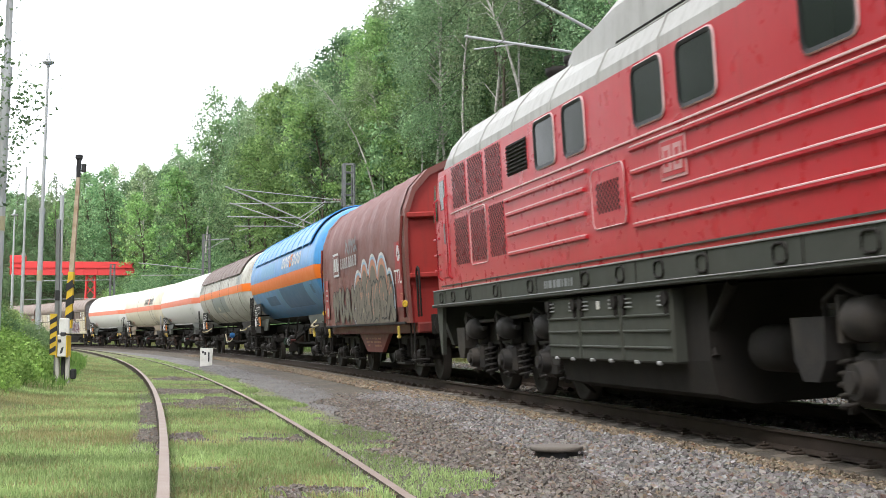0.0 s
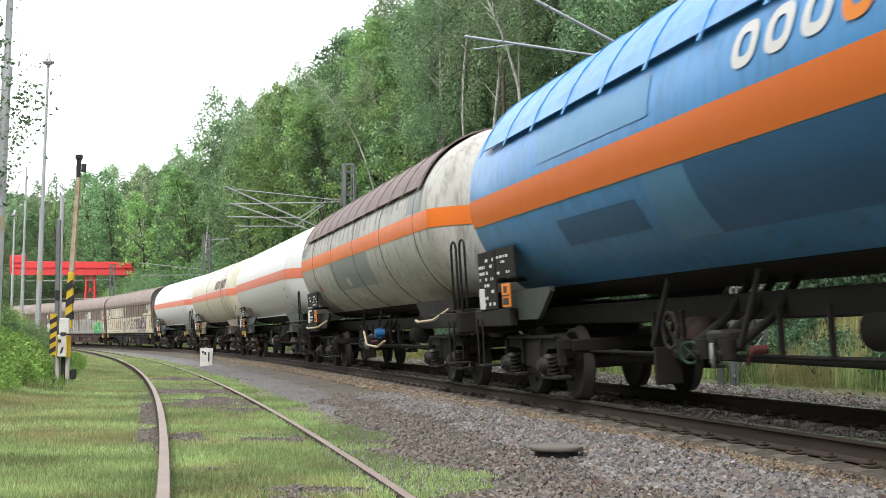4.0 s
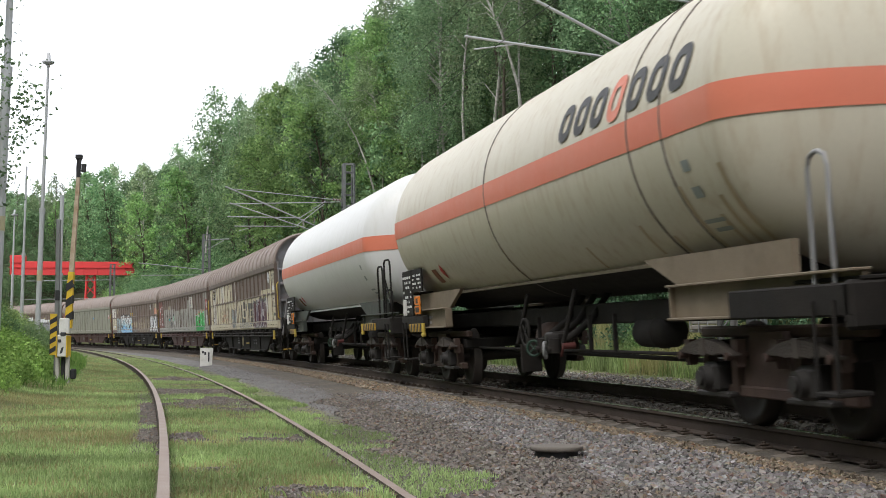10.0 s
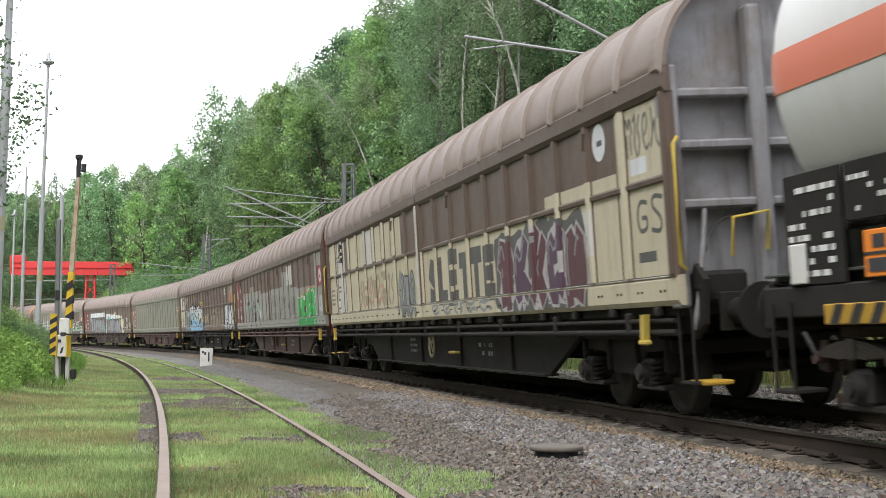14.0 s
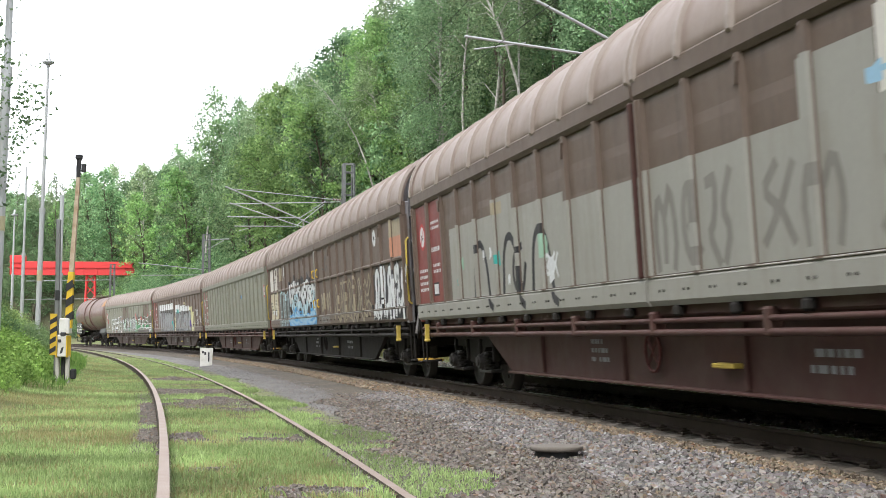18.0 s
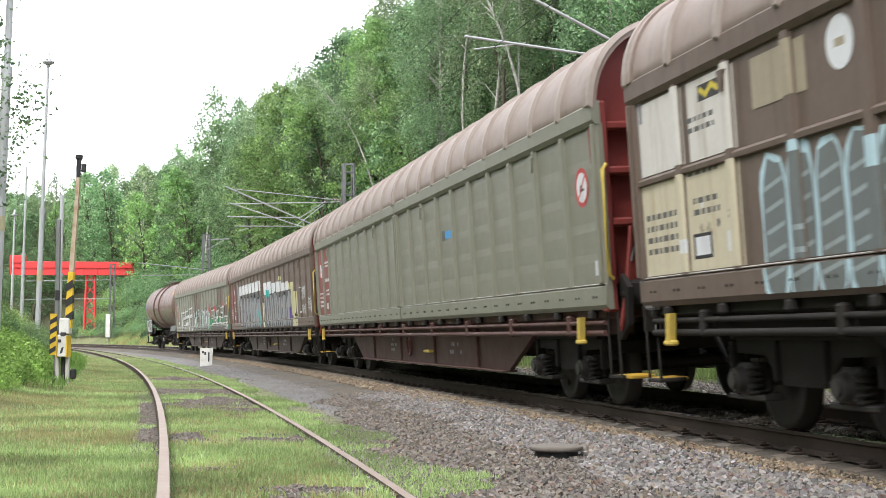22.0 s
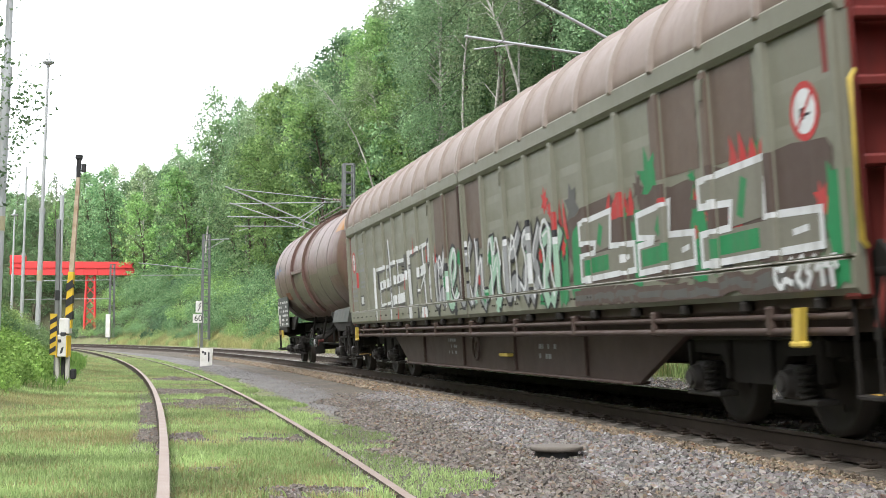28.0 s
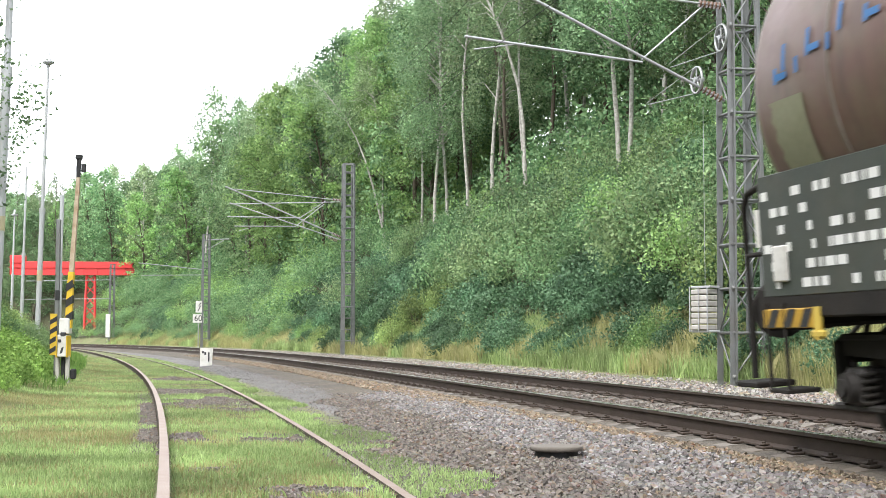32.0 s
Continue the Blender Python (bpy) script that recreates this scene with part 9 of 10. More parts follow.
def tension_gear():
    """Two pulley wheels and a stack of concrete weights at the near mast."""
    for s, lat, z, name in ((11.4, 2.95, 5.65, "a"), (11.6, 2.6, 4.97, "b")):
        t = part("tension_wheel", Geo().rod((0, -0.06, 0), (0, 0.06, 0), 0.07, n=12), M["tube"], mast_near, "spoked steel pulley wheel", at=mast_near.matrix_basis.inverted() @ stand(s, lat, z, 0.0) @ Matrix.Scale(0.7, 4))
        g = Geo()
        ring = [[(q * math.cos(w), y, q * math.sin(w)) for q, y in ((0.29, -0.025), (0.33, -0.03), (0.33, 0.03), (0.29, 0.025))] for w in np.linspace(0, 2 * math.pi, 29)]
        g.loft(ring, True, False, smooth=True)
        part("rim", g, M["tube"], t)
        for k in range(5):
            w = 2 * math.pi * k / 5 + 0.3
            part("spoke", Geo().rod((0.05 * math.cos(w), 0, 0.05 * math.sin(w)), (0.3 * math.cos(w), 0, 0.3 * math.sin(w)), 0.022, n=6), M["tube"], t)
        part("bracket", Geo().box((0.12, -0.12, 0.0), (0.5, 0.05, 0.1), 0.01).rod((0.0, -0.12, 0), (0.5, -0.3, 0.05), 0.03), M["pole_light"], t)
        part("cable", Geo().pipe([(0.1, 0, -0.3), (2.6, 0.2, -0.2 if name == "a" else -0.15)], 0.012, 4), M["pole_light"], t)
        part("cable", Geo().pipe([(0.15, 0.03, 0.3), (2.6, 0.24, -0.12)], 0.012, 4), M["pole_light"], t)
    t = thing("tension_weights", "stack of pale concrete tension weights in steel straps", "counterweight", at=stand(11.9, 2.84, 0.86, 20) @ Matrix.Scale(0.76, 4))
    for row in range(7):
        for k in (0, 1):
            part("weight", Geo().box((-0.13 + 0.26 * k, 0, 0.065 + row * 0.128), (0.25, 0.4, 0.108 + 0.006 * ((row * 5 + k * 3) % 3)), 0.018), M["weight"], t)
    for x in (-0.27, 0.0, 0.27):
        part("strap", Geo().box((x, 0.21, 0.46), (0.025, 0.02, 0.98), 0.004), M["pole_light"], t)
    for z in (-0.02, 0.94):
        part("yoke", Geo().box((0, 0, z), (0.6, 0.3, 0.05), 0.01), M["pole_light"], t)
    part("guide_rod", Geo().rod((0, 0, 0.95), (0.0, 0, 4.9), 0.006, n=5), M["pole_light"], t)


M["weight"] = surface("pale_concrete_weight", (0.5, 0.48, 0.44), (0.4, 0.385, 0.35), 0.85, big=3, fine=40, grain=0.12, bump=0.2, random_tint=0.12, streak=(0.2, 0.17, 0.14), streaky=0.5)
tension_gear()


# ---------------------------------------------------------------- signs and posts
def small_sign(name, label, x, y, z, w, h, words="", post=0.0, mat="white_paint", size=0.3):
    t = thing(name, label, "sign", at=Matrix.Translation((x, y, z)))
    pl = part("plate", Geo().box((0, 0, 0), (w, 0.03, h), 0.008), M[mat], t)
    if words:
        text(words, size, Matrix.Translation((0, -0.02, 0)) @ FACE, M["ink_black"], pl)
    if post:
        part("post", Geo().rod((0, 0.05, -post), (0, 0.05, h / 2), 0.035), M["pole_light"], t)
    return t


M["ink_black"] = surface("black_lettering", (0.02, 0.02, 0.02), None, 0.6, grain=0, bump=0)
p60 = at_line(91.2, 2.75, 2.1)
small_sign("speed_sign", "white speed sign with black figures 60", p60.x, p60.y, p60.z, 0.8, 0.62, "60", 2.2, size=0.6)
zig = small_sign("line_sign", "small white sign with black zigzag mark", p60.x + 0.05, p60.y, p60.z + 0.86, 0.5, 0.85)
part("zigzag_mark", Geo().add([(0.12, -0.03, 0.3), (-0.08, -0.03, 0.02), (0.08, -0.03, 0.02), (-0.12, -0.03, -0.32), (-0.04, -0.03, -0.32), (0.16, -0.03, 0.08), (0.0, -0.03, 0.08), (0.2, -0.03, 0.3)], [(0, 1, 6, 7), (1, 2, 5, 6), (2, 3, 4, 5)]), M["ink_black"], zig)
km = thing("distance_board", "white board on the cinder path with illegible figures", "sign", at=Matrix.Translation((-8.57, 48.9, -0.32)) @ Matrix.Scale(0.86, 4))
kb = part("plate", Geo().loft([[(-0.27, -0.04, 0.0), (0.23, -0.04, 0.05), (0.23, 0.04, 0.05), (-0.27, 0.04, 0.0)], [(-0.27, -0.04, 0.78), (0.27, -0.04, 0.78), (0.27, 0.04, 0.78), (-0.27, 0.04, 0.78)]]), M["white_paint"], km)
part("figure_bars", Geo().box((0.1, -0.045, 0.4), (0.06, 0.01, 0.4)).box((-0.05, -0.045, 0.55), (0.08, 0.01, 0.12)).box((-0.15, -0.045, 0.6), (0.08, 0.01, 0.1)), M["ink_dark"], kb)

disc = thing("manhole_cover", "round concrete cover lying on the ballast", "manhole cover", at=Matrix.Translation((1.01, 12.05, -0.3)) @ Matrix.Scale(0.86, 4))
part("cover", Geo().lathe([(0.05, 0.05), (0.05, 0.262), (0.062, 0.275), (0.09, 0.275), (0.1, 0.262), (0.102, 0.2), (0.098, 0.05)], 36, Matrix.Rotation(-math.pi / 2, 4, "Y")), M["concrete"], disc)
# black ring below the lid, painted in for the shadow under it
part("collar", Geo().lathe([(-0.1, 0.225), (0.052, 0.225)], 28, Matrix.Rotation(-math.pi / 2, 4, "Y")), M["black_paint"], disc)


def stripes(g, w, d, z0, z1, n, tilt):
    """Slanting black bands round a square post, proud of it."""
    for i in range(n):
        z = z0 + (z1 - z0) * i / n
        hh = (z1 - z0) / n * 0.5
        g.add([(-w, -d, z), (w, -d, z + tilt), (w, -d, z + hh + tilt), (-w, -d, z + hh)], [(0, 1, 2, 3)])
        g.add([(w, -d, z + tilt), (w, d, z + tilt), (w, d, z + hh + tilt), (w, -d, z + hh + tilt)], [(0, 1, 2, 3)])


def barrier():
    """A raised crossing barrier by the siding: boom, drive box on two concrete posts, warning post."""
    t = thing("crossing_barrier", "old raised barrier boom with white drive box, rusty and flaking", "barrier", at=Matrix.Translation((-7.68, 27.2, -0.26)) @ Matrix.Scale(0.875, 4))
    for x in (-0.1, 0.13):
        part("concrete_post", Geo().box((x, 0, 0.35), (0.085, 0.09, 0.75), 0.012), M["weight"], t)
    part("cable_pipe", Geo().rod((0.02, 0.08, -0.1), (0.02, 0.08, 0.7), 0.07, n=10), M["black_paint"], t)
    part("weight_bracket", Geo().box((0.25, 0.05, 0.3), (0.13, 0.12, 0.24), 0.03), M["black_paint"], t)
    box = part("drive_box", Geo().box((0.03, 0, 0.94), (0.22, 0.3, 0.5), 0.02), M["white_paint"], t, "dirty white drive box")
    part("window", Geo().box((-0.02, -0.155, 1.06), (0.07, 0.02, 0.07), 0.005), M["ink_dark"], box)
    part("mark", Geo().add([(-0.02, -0.153, 0.76), (0.04, -0.153, 0.78), (0.08, -0.153, 0.93), (0.02, -0.153, 0.9)], [(0, 1, 2, 3)]), M["ink_dark"], box)
    for x in (-0.17, 0.23):
        part("side_guard", Geo().box((0.03 + (x - 0.03) * 0.6, -0.02, 0.93), (0.022, 0.34, 0.5), 0.006), M["yellow_paint"], t, "yellow side guard")
    part("upper_box", Geo().box((0.06, 0.02, 1.4), (0.24, 0.26, 0.36), 0.02), M["white_paint"], t, "grey-white upper housing")
    part("hinge", Geo().box((0.05, -0.05, 1.2), (0.13, 0.2, 0.12), 0.02), M["ink_dark"], t)
    low = part("boom_base", Geo().loft([[(x * 0.075 + 0.13, y * 0.07, 1.35) for x, y in ((-1, -1), (1, -1), (1, 1), (-1, 1))], [(x * 0.062 + 0.18, y * 0.06, 2.65) for x, y in ((-1, -1), (1, -1), (1, 1), (-1, 1))]]), M["yellow_paint"], t, "black and yellow striped boom base")
    g = Geo()
    stripes(g, 0.079, 0.075, 1.45, 2.55, 3, 0.11)
    part("band", g, M["black_paint"], low, at=Matrix.Translation((0.155, 0, 0)))
    part("boom", Geo().loft([[(x * w + cx, y * w, z) for x, y in ((-1, -1), (1, -1), (1, 1), (-1, 1))] for z, w, cx in ((2.6, 0.052, 0.18), (4.6, 0.042, 0.29), (4.9, 0.036, 0.3))]), M["rust_pole"], t, "rusty boom with flaking white paint")
    part("boom_tip", Geo().loft([[(x * w + cx, y * w, z) for x, y in ((-1, -1), (1, -1), (1, 1), (-1, 1))] for z, w, cx in ((4.85, 0.04, 0.3), (5.05, 0.045, 0.3), (5.25, 0.045, 0.31), (5.3, 0.07, 0.31), (5.38, 0.07, 0.31))]).rod((0.42, 0, 4.98), (0.42, 0.02, 5.16), 0.06, n=8), M["black_paint"], t)
    w = thing("warning_post", "grey post with black and yellow warning stripes", "post", at=Matrix.Translation((-8.2, 28.6, -0.25)) @ Matrix.Scale(0.875, 4))
    part("post", Geo().box((0, 0, 1.9), (0.1, 0.1, 4.2), 0.01), M["galv"], w)
    sl = part("sleeve", Geo().box((-0.06, -0.02, 1.2), (0.16, 0.14, 1.0), 0.008), M["yellow_paint"], w, "yellow sleeve with black stripes")
    g = Geo()
    stripes(g, 0.083, 0.074, 0.72, 1.66, 4, 0.1)
    part("band", g, M["black_paint"], sl, at=Matrix.Translation((-0.06, -0.02, 0)))
    part("number_plate", Geo().box((0.02, -0.06, 2.15), (0.11, 0.02, 0.24), 0.004), M["black_paint"], w)


barrier()


def lamp_mast(label, x, y, z, h, r0, r1, lean, head=True, bands=()):
    t = thing("lamp_mast", label, "lamp post", "lamp masts", at=Matrix.Translation((x, y, z)) @ Matrix.Rotation(lean, 4, "Y"))
    part("pole", Geo().rod((0, 0, -0.6), (0, 0, h * 0.45), r0, r0 * 0.92, 14).rod((0, 0, h * 0.45), (0, 0, h), r0 * 0.7, r1, 12), M["pole_light"], t)
    part("collar", Geo().rod((0, 0, h * 0.44), (0, 0, h * 0.46), r0 * 1.12, n=14), M["pole_light"], t)
    for b in bands:
        part("yellow_band", Geo().rod((0, 0, b), (0, 0, b + 0.35), r0 * 1.04, n=14), M["yellow_faded"], t, "faded yellow band")
    if head:
        part("lamp_head", Geo().lathe([(0, 0.07), (0.12, 0.1), (0.2, 0.28), (0.3, 0.3), (0.34, 0.12), (0.7, 0.08), (0.75, 0.02)], 16, Matrix.Translation((0, 0, h - 0.1)) @ Matrix.Rotation(-math.pi / 2, 4, "Y") @ Matrix.Scale(0.68, 4)), M["pole_light"], t, "grey hat-shaped lamp head")
    return t


lamp_mast("tall thick grey lamp mast, slightly leaning", -10.75, 32.3, 0.4, 15.0, 0.12, 0.08, radians(1.3), bands=(2.9,))
lamp_mast("tall thin grey lamp mast with hat-shaped lamp", -13.4, 44.5, 0.9, 8.95, 0.09, 0.04, radians(1.2), bands=(1.7,))
lamp_mast("distant thin grey lamp mast", -21.3, 68.0, 1.2, 8.2, 0.09, 0.045, radians(0.8), head=False)
lamp_mast("distant thin grey lamp mast", -27.9, 87.0, 1.6, 7.0, 0.09, 0.045, radians(0.6))
lamp_mast("weathered grey catenary pole behind the barrier", -17.7, 62.0, 0.6, 6.7, 0.12, 0.1, radians(0.5), head=False)


def gantry():
    """The red gantry crane over the far end of the line."""
    t = thing("gantry_crane", "bright red gantry crane beam on a lattice leg", "gantry crane", at=Matrix.Translation((-38.3, 147.0, 0.0)) @ Matrix.Rotation(radians(4), 4, "Z") @ Matrix.Scale(0.875, 4))
    part("upper_beam", Geo().box((-2.6, 0, 9.85), (15.0, 0.9, 0.75), 0.05), M["red_paint"], t)
    part("lower_beam", Geo().loft([[(x, y, z) for y, z in ((-0.45, 8.55), (0.45, 8.55), (0.45, 9.45), (-0.45, 9.45))] for x in (-10.1, 4.6)] + [[(5.1, y, z) for y, z in ((-0.4, 8.8), (0.4, 8.8), (0.4, 9.4), (-0.4, 9.4))]]), M["red_paint"], t)
    part("flange", Geo().box((-2.6, 0, 9.47), (15.2, 1.2, 0.06), 0.01), M["red_paint"], t)
    for x in np.linspace(-9.6, 4.0, 9):
        part("stiffener", Geo().box((x, -0.47, 9.0), (0.08, 0.06, 0.84), 0.01), M["red_paint"], t)
    part("cab", Geo().box((-9.2, 0, 10.5), (1.8, 1.2, 1.0), 0.06), M["red_paint"], t)
    for x0, x1 in ((-0.75, -1.0), (0.25, 0.35)):
        part("leg", Geo().rod((x0, 0, 8.6), (x1, 0, 1.5), 0.16, n=8), M["red_paint"], t)
    for k in range(5):
        z = 2.2 + k * 1.3
        a, b = (-0.97 + k * 0.04, 0.34 - k * 0.015)
        part("brace", Geo().rod((a, 0, z), (b, 0, z + 1.2), 0.07, n=6).rod((b, 0, z), (a, 0, z + 1.2), 0.07, n=6), M["red_paint"], t)
    part("footing", Geo().box((-0.3, 0, 1.2), (2.6, 1.2, 0.9), 0.05), M["concrete"], t)


gantry()
relay = thing("relay_cabinet", "narrow white trackside cabinet", "cabinet", at=Matrix.Translation(at_line(130.0, 3.4, 0.9)))
part("cabinet_body", Geo().box((0, 0, 0.95), (0.45, 0.3, 2.3), 0.03), M["white_paint"], relay)

# ---------------------------------------------------------------- grass, stones, sleepers
def main_coords(x, y):
    """Arc length and lateral place of points beside the main line."""
    tab = (MAIN[0] > -30) & (MAIN[0] < 160)
    s, cx, cy, a = (k[tab] for k in MAIN)
    out_s, out_l = np.empty(len(x)), np.empty(len(x))
    for i in range(0, len(x), 4000):
        d = (x[i:i + 4000, None] - cx) ** 2 + (y[i:i + 4000, None] - cy) ** 2
        k = d.argmin(1)
        dx, dy = x[i:i + 4000] - cx[k], y[i:i + 4000] - cy[k]
        out_s[i:i + 4000] = s[k] + dx * np.sin(a[k]) + dy * np.cos(a[k])
        out_l[i:i + 4000] = dx * np.cos(a[k]) - dy * np.sin(a[k])
    return out_s, out_l


def blades(name, label, pts, height, width, mat, r):
    n = len(pts)
    h = height * r.uniform(0.5, 1.4, n)
    a = r.uniform(0, 2 * math.pi, n)
    lean = np.abs(r.normal(0, 0.4, n))
    w = width * r.uniform(0.6, 1.3, n)
    dx, dy = np.cos(a), np.sin(a)
    la = r.uniform(0, 2 * math.pi, n)
    side = np.stack([dx * w / 2, dy * w / 2, 0 * w], 1)
    mid = pts + np.stack([np.cos(la) * lean * h * 0.35, np.sin(la) * lean * h * 0.35, h * 0.6], 1)
    tip = pts + np.stack([np.cos(la) * lean * h, np.sin(la) * lean * h, h * (1 - 0.3 * lean.clip(0, 1.5))], 1)
    v = np.stack([pts - side, pts + side, mid + side * 0.7, tip, mid - side * 0.7], 1).reshape(-1, 3)
    f = np.arange(n * 5).reshape(-1, 5)
    return tagged(new(name, raw(name, v, f, mat)), label, "grass", kind="stuff")


def lawn():
    r = np.random.default_rng(8)
    n = 330000
    u = r.uniform(0, 1, n)
    s0, s1, q = 0.5, 62.0, -0.75
    s = ((u * ((s1 + 4) ** (q + 1) - (s0 + 4) ** (q + 1)) + (s0 + 4) ** (q + 1)) ** (1 / (q + 1))) - 4
    lat = 1.75 - (3.6 + 0.12 * s.clip(0, 60)) * r.uniform(0, 1, n)
    x = np.interp(s, SIDE[0], SIDE[1]) + lat * np.cos(np.interp(s, SIDE[0], SIDE[3]))
    y = np.interp(s, SIDE[0], SIDE[2]) - lat * np.sin(np.interp(s, SIDE[0], SIDE[3]))
    ms, ml = main_coords(x, y)
    keep, dry, tall, z = [], [], [], np.zeros(n)
    for i in range(n):
        p = noise.noise((x[i] * 0.55, y[i] * 0.55, 0.0)) + 0.6 * noise.noise((x[i] * 1.7, y[i] * 1.7, 4.0))
        ok = True
        if lat[i] > 0.8:
            ok = lat[i] < 1.25 + 0.55 * p
        if abs(abs(lat[i]) - 0.7535) < 0.06 or (-1.0 < lat[i] < -0.72 and 8 < s[i] < 19 and p < 0.3):
            ok = False
        if -0.7 < lat[i] < 0.7 and (p < -0.36 or (15 < s[i] < 22 and p < 0.3) or (8.2 < s[i] < 9.4 and 0.0 < lat[i] < 0.65 and p < 0.25)):
            ok = False
        if ml[i] > -3.5:
            ok = False
        keep.append(ok)
        dry.append(p + r.normal(0, 0.3) < (-0.14 if lat[i] > -1.2 else 0.0) and lat[i] < 0.6)
        tall.append(1.0 + max(0, p))
        z[i] = ground_z(ms[i], ml[i]) - 0.01
    keep, dry = np.array(keep), np.array(dry)
    pts = np.stack([x, y, z], 1)
    blades("grass", "short green grass between and beside the siding rails", pts[keep & ~dry], 0.062, 0.0078, M["grass_green"], r)
    blades("dry_grass", "dry yellowish grass patches beside the siding", pts[keep & dry], 0.055, 0.0075, M["grass_dry"], r)
    # long grass at the foot of the bank
    n = 90000
    s = 2 + 128 * r.uniform(0, 1, n) ** 1.4
    lat = r.uniform(3.2, 5.0, n)
    a = np.interp(s, MAIN[0], MAIN[3])
    x, y = np.interp(s, MAIN[0], MAIN[1]) + lat * np.cos(a), np.interp(s, MAIN[0], MAIN[2]) - lat * np.sin(a)
    z = np.array([ground_z(p, q) for p, q in zip(s, lat)])
    pts = np.stack([x, y, z], 1)
    d = np.array([noise.noise((p * 0.25, q * 0.8, 6.0)) > -0.05 for p, q in zip(s, lat)])
    blades("long_grass", "long green grass at the foot of the bank", pts[~d], 0.42, 0.016, M["grass_green"], r)
    blades("long_dry_grass", "long straw-coloured grass at the foot of the bank", pts[d], 0.45, 0.014, M["grass_dry"], r)
    # weeds on the mound
    n = 26000
    s = r.uniform(16, 70, n)
    lat = r.uniform(-13, -7.6, n)
    a = np.interp(s, MAIN[0], MAIN[3])
    x, y = np.interp(s, MAIN[0], MAIN[1]) + lat * np.cos(a), np.interp(s, MAIN[0], MAIN[2]) - lat * np.sin(a)
    z = np.array([ground_z(p, q) for p, q in zip(s, lat)])
    blades("weeds", "fresh green weeds on the mound", np.stack([x, y, z], 1), 0.2, 0.014, M["grass_fresh"], r)
    nettles = []
    for k in range(420):
        ps, pl = r.uniform(13, 48), -8.3 - 5.0 * r.uniform() ** 1.2
        q = on(MAIN, ps, pl)
        if q.x / q.y < -0.297:
            nettles.append(((q.x, q.y, ground_z(ps, pl) - 0.05), r.uniform(0.5, 0.9)))
    BUSH["nettle"] = [bush_kind("nettle", 0.42, 0.75, 26, 16, 0.085, M["grass_fresh"], 27 + k) for k in (0, 1)]
    thicket("nettles", "fresh green nettles and herbs on the mound", "nettle", nettles, 1, 1.0)


M["grass_fresh"] = leafy("fresh_weed_blade", (0.1, 0.2, 0.055), (0.25, 0.4, 0.13), 0.6)
lawn()


def stone_material(name, tint=(1.0, 1.0, 1.0)):
    m = bpy.data.materials.new(name)
    m.use_nodes = True
    n, l = m.node_tree.nodes, m.node_tree.links
    b = n["Principled BSDF"]
    geo = n.new("ShaderNodeNewGeometry")
    cr = n.new("ShaderNodeValToRGB")
    cols = [(0.0, (0.11, 0.1, 0.095)), (0.2, (0.2, 0.185, 0.175)), (0.45, (0.27, 0.255, 0.24)), (0.62, (0.24, 0.215, 0.185)), (0.78, (0.37, 0.36, 0.345)), (0.9, (0.3, 0.24, 0.17)), (0.97, (0.2, 0.13, 0.11)), (1.0, (0.5, 0.48, 0.46))]
    while len(cr.color_ramp.elements) < len(cols):
        cr.color_ramp.elements.new(0.5)
    for e, (p, c) in zip(cr.color_ramp.elements, cols):
        e.position, e.color = p, (c[0] * tint[0], c[1] * tint[1], c[2] * tint[2], 1)
    l.new(geo.outputs["Random Per Island"], cr.inputs["Fac"])
    tx = n.new("ShaderNodeTexNoise")
    tx.inputs["Scale"].default_value, tx.inputs["Detail"].default_value = 60, 4
    mx = n.new("ShaderNodeMixRGB")
    mx.blend_type = "MULTIPLY"
    mx.inputs["Fac"].default_value = 0.5
    l.new(cr.outputs["Color"], mx.inputs["Color1"])
    l.new(tx.outputs["Color"], mx.inputs["Color2"])
    l.new(mx.outputs["Color"], b.inputs["Base Color"])
    b.inputs["Roughness"].default_value = 0.9
    bp = n.new("ShaderNodeBump")
    bp.inputs["Strength"].default_value, bp.inputs["Distance"].default_value = 0.4, 0.01
    l.new(tx.outputs["Fac"], bp.inputs["Height"])
    l.new(bp.outputs["Normal"], b.inputs["Normal"])
    return m


M["stone"] = stone_material("ballast_stone", (1.12, 1.12, 1.15))
M["stone_pale"] = stone_material("pale_limestone_ballast", (1.55, 1.53, 1.5))
M["stone_brown"] = stone_material("soil_stained_stone", (0.84, 0.79, 0.74))
M["stone_ochre"] = stone_material("brake_dust_stained_stone", (1.15, 0.98, 0.76))
CUBE_V = np.array([(x, y, z) for x in (-1, 1) for y in (-1, 1) for z in (-1, 1)], float)
CUBE_F = np.array([(0, 1, 3, 2), (4, 6, 7, 5), (0, 4, 5, 1), (2, 3, 7, 6), (0, 2, 6, 4), (1, 5, 7, 3)])


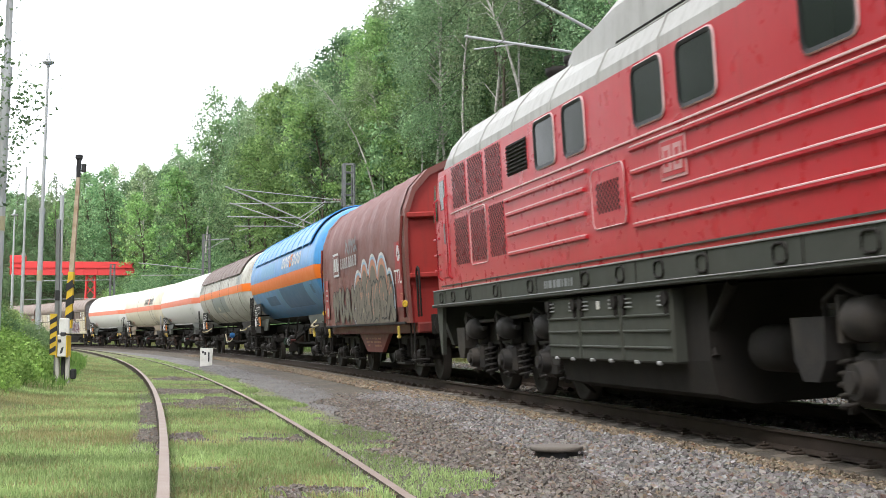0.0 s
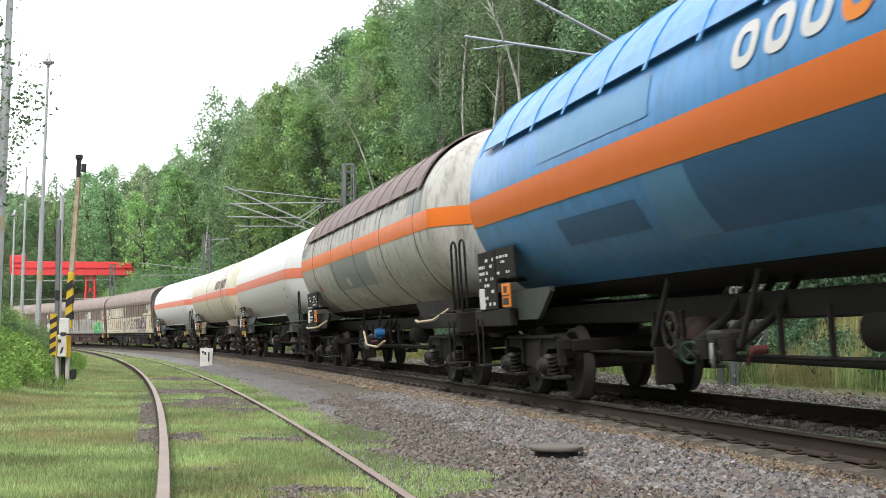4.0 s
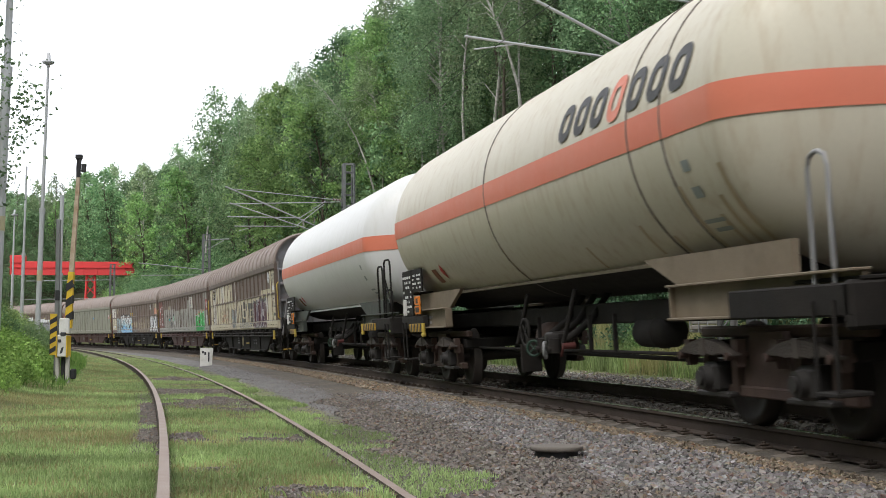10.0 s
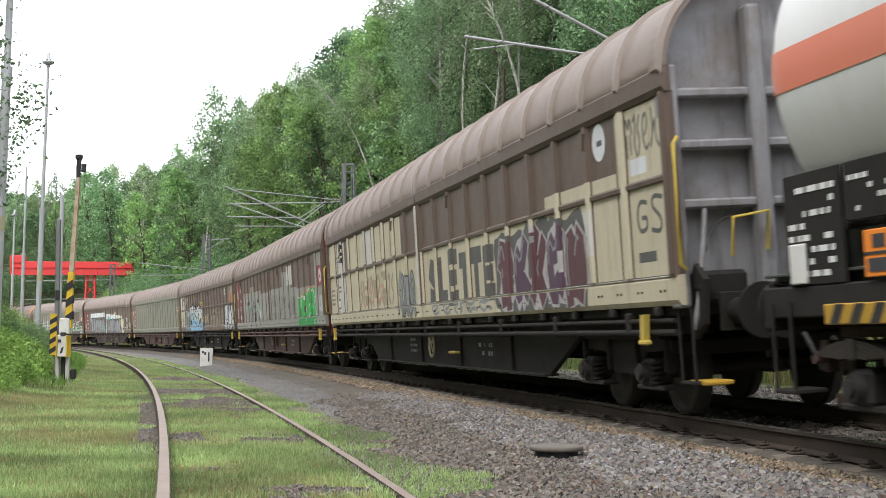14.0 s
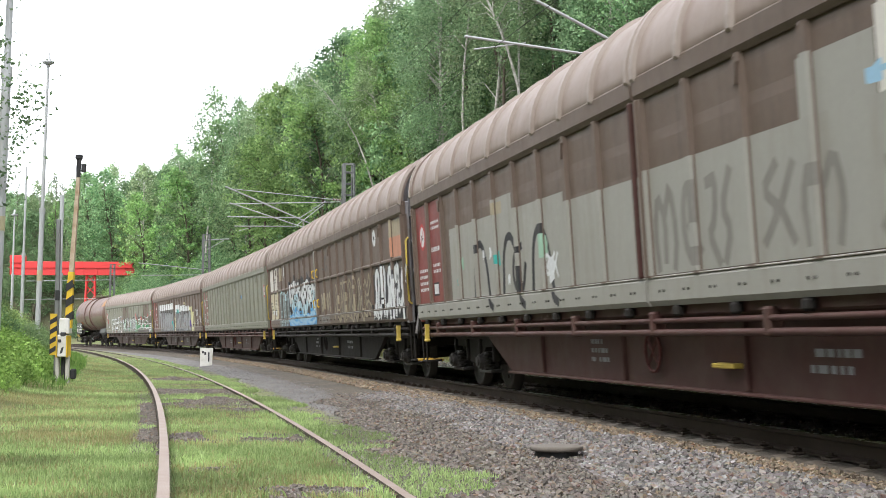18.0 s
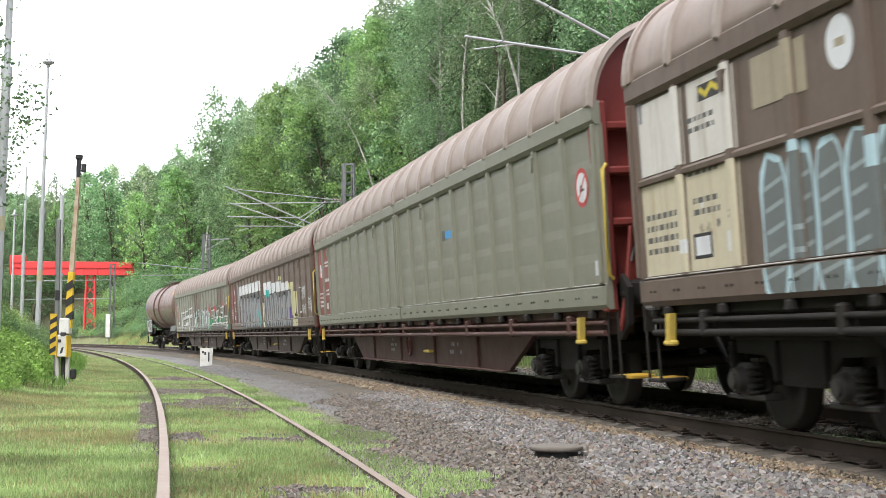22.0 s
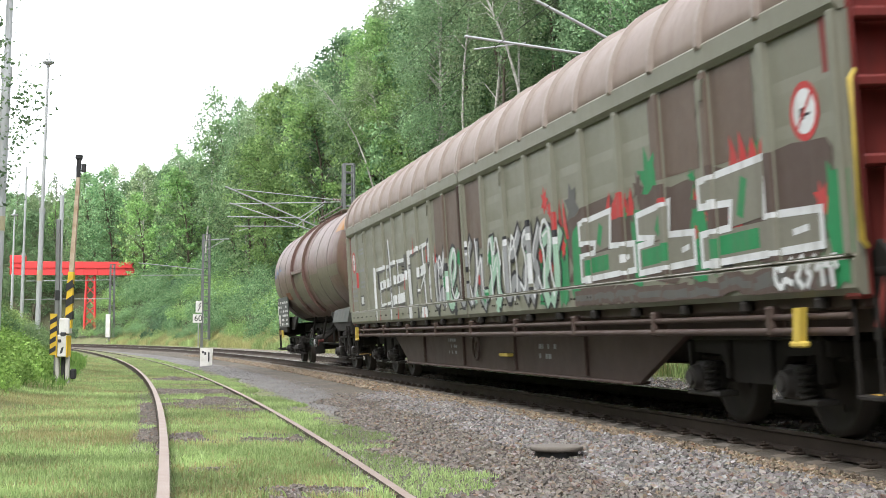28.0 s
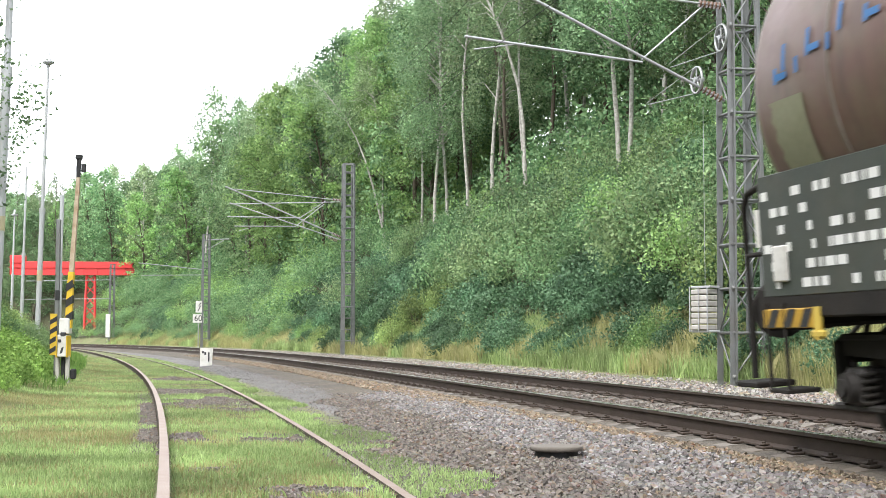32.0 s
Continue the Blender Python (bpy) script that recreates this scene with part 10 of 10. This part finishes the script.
def stones(name, label, s, lat, size, r, mat="stone"):
    n = len(s)
    a = np.interp(s, MAIN[0], MAIN[3])
    x, y = np.interp(s, MAIN[0], MAIN[1]) + lat * np.cos(a), np.interp(s, MAIN[0], MAIN[2]) - lat * np.sin(a)
    z = np.array([ground_z(p, q) for p, q in zip(s, lat)])
    v = CUBE_V[None] * (1 - r.uniform(0, 0.55, (n, 8, 3)))
    v = v * (r.uniform(0.55, 1.0, (n, 1, 3)) * (size * r.uniform(0.55, 1.25, n))[:, None, None] / 2)
    q = r.normal(0, 1, (n, 4))
    q /= np.linalg.norm(q, axis=1)[:, None]
    w, i, j, k = q.T
    R = np.stack([np.stack([1 - 2 * (j * j + k * k), 2 * (i * j - k * w), 2 * (i * k + j * w)], 1), np.stack([2 * (i * j + k * w), 1 - 2 * (i * i + k * k), 2 * (j * k - i * w)], 1), np.stack([2 * (i * k - j * w), 2 * (j * k + i * w), 1 - 2 * (i * i + j * j)], 1)], 1)
    v = np.einsum("nab,nkb->nka", R, v) + np.stack([x, y, z + size * r.uniform(-0.1, 0.35, n)], 1)[:, None]
    f = (CUBE_F[None] + 8 * np.arange(n)[:, None, None]).reshape(-1, 4)
    return tagged(new(name, raw(name, v.reshape(-1, 3), f, M[mat])), label, "gravel", kind="stuff")


def gravel():
    r = np.random.default_rng(9)
    n = 52000
    s = -4 + 20 * r.uniform(0, 1, n) ** 1.25
    lat = r.uniform(-4.7, -1.2, n)
    ok = np.array([q > -3.6 - 0.9 * (noise.noise((p * 0.5, q * 0.6, 1.0)) + 0.3) - max(0.0, 0.9 - 0.06 * max(p, 0)) + 0.075 * max(0, p - 3) for p, q in zip(s, lat)])
    s, lat = s[ok], lat[ok]
    w = np.array([noise.noise((p * 0.6, q * 0.9, 2.0)) for p, q in zip(s, lat)]) + r.normal(0, 0.12, len(s))
    soil, dust = lat + 0.5 * w < -2.75 + 0.03 * s, lat - 0.35 * w > -1.5
    stones("ballast", "brown soil-stained ballast stones beside the path", s[soil], lat[soil], 0.048, r, "stone_brown")
    stones("ballast", "ochre stained ballast stones beside the rail", s[dust & ~soil], lat[dust & ~soil], 0.05, r, "stone_ochre")
    rest = ~soil & ~dust
    stones("ballast", "loose grey and brown ballast stones", s[rest], lat[rest], 0.056, r)
    n = 12000
    s = 12 + 55 * r.uniform(0, 1, n) ** 1.5
    stones("ballast", "loose grey and brown ballast stones", s, -1.22 - 0.6 * r.uniform(0, 1, n) ** 1.3, 0.06, r, "stone_ochre")
    n = 9000
    s = -4 + 50 * r.uniform(0, 1, n) ** 1.5
    stones("ballast", "ballast stones between the rails", s, r.uniform(-0.62, 0.62, n), 0.05, r, "stone_brown")
    n = 20000
    s = -2 + 90 * r.uniform(0, 1, n) ** 1.5
    stones("ballast", "pale ballast shoulder below the bank", s, r.uniform(0.95, 3.1, n), 0.055, r, "stone_pale")
    n = 40000
    s, lat = 1 + 31 * r.uniform(0, 1, n) ** 1.2, r.uniform(-0.68, 0.68, n)
    px = np.interp(s, SIDE[0], SIDE[1]) + lat * np.cos(np.interp(s, SIDE[0], SIDE[3]))
    py = np.interp(s, SIDE[0], SIDE[2]) - lat * np.sin(np.interp(s, SIDE[0], SIDE[3]))
    q = np.array([noise.noise((a * 0.55, b * 0.55, 0.0)) + 0.6 * noise.noise((a * 1.7, b * 1.7, 4.0)) for a, b in zip(px, py)])
    ok = (q < -0.32) | ((s > 15) & (s < 22) & (q < 0.32)) | ((s > 8.2) & (s < 9.4) & (lat > 0) & (q < 0.27))
    ms, ml = main_coords(px[ok], py[ok])
    stones("fine_gravel", "brown gravel and soil crumbs between the siding rails", ms, ml, 0.035, r, "stone_brown")
    n = 6000
    s, lat = 7 + 13 * r.uniform(0, 1, n), -0.8 - 0.26 * r.uniform(0, 1, n) ** 1.6
    px = np.interp(s, SIDE[0], SIDE[1]) + lat * np.cos(np.interp(s, SIDE[0], SIDE[3]))
    py = np.interp(s, SIDE[0], SIDE[2]) - lat * np.sin(np.interp(s, SIDE[0], SIDE[3]))
    ms, ml = main_coords(px, py)
    stones("fine_gravel", "dark brown gravel strip beside the siding rail", ms, ml, 0.035, r, "stone_brown")
    n = 9000
    s = 2 + 40 * r.uniform(0, 1, n) ** 1.5
    stones("fine_gravel", "fine grey gravel on the cinder path", s, r.uniform(-4.6, -2.4, n), 0.022, r)


gravel()
sleepers()

# ---------------------------------------------------------------- what moves
def motions():
    for t, mid, pivot, sets in TRAIN:
        rows, k = [], 0
        while k <= 64:
            rows.append((k * 0.5, ride(mid - speed_way(k * 0.5), pivot)))
            k += 1
        walk(t, rows)
        for axle, base, off in sets:
            turn = []
            n = 0
            while n <= int(SECONDS * FPS):
                tt = n / FPS
                s = mid + off - speed_way(tt)
                turn.append((tt, s))
                n += 2
            rows = []
            for i, (tt, s) in enumerate(turn):
                if i == 0 or i == len(turn) - 1 or -2 < s < 40:
                    sc = min(max(s, -2.0), 40.0)
                    rows.append((tt, base @ Matrix.Rotation((sc - 40.0) / 0.46, 4, "Y")))
            walk(axle, rows)


motions()
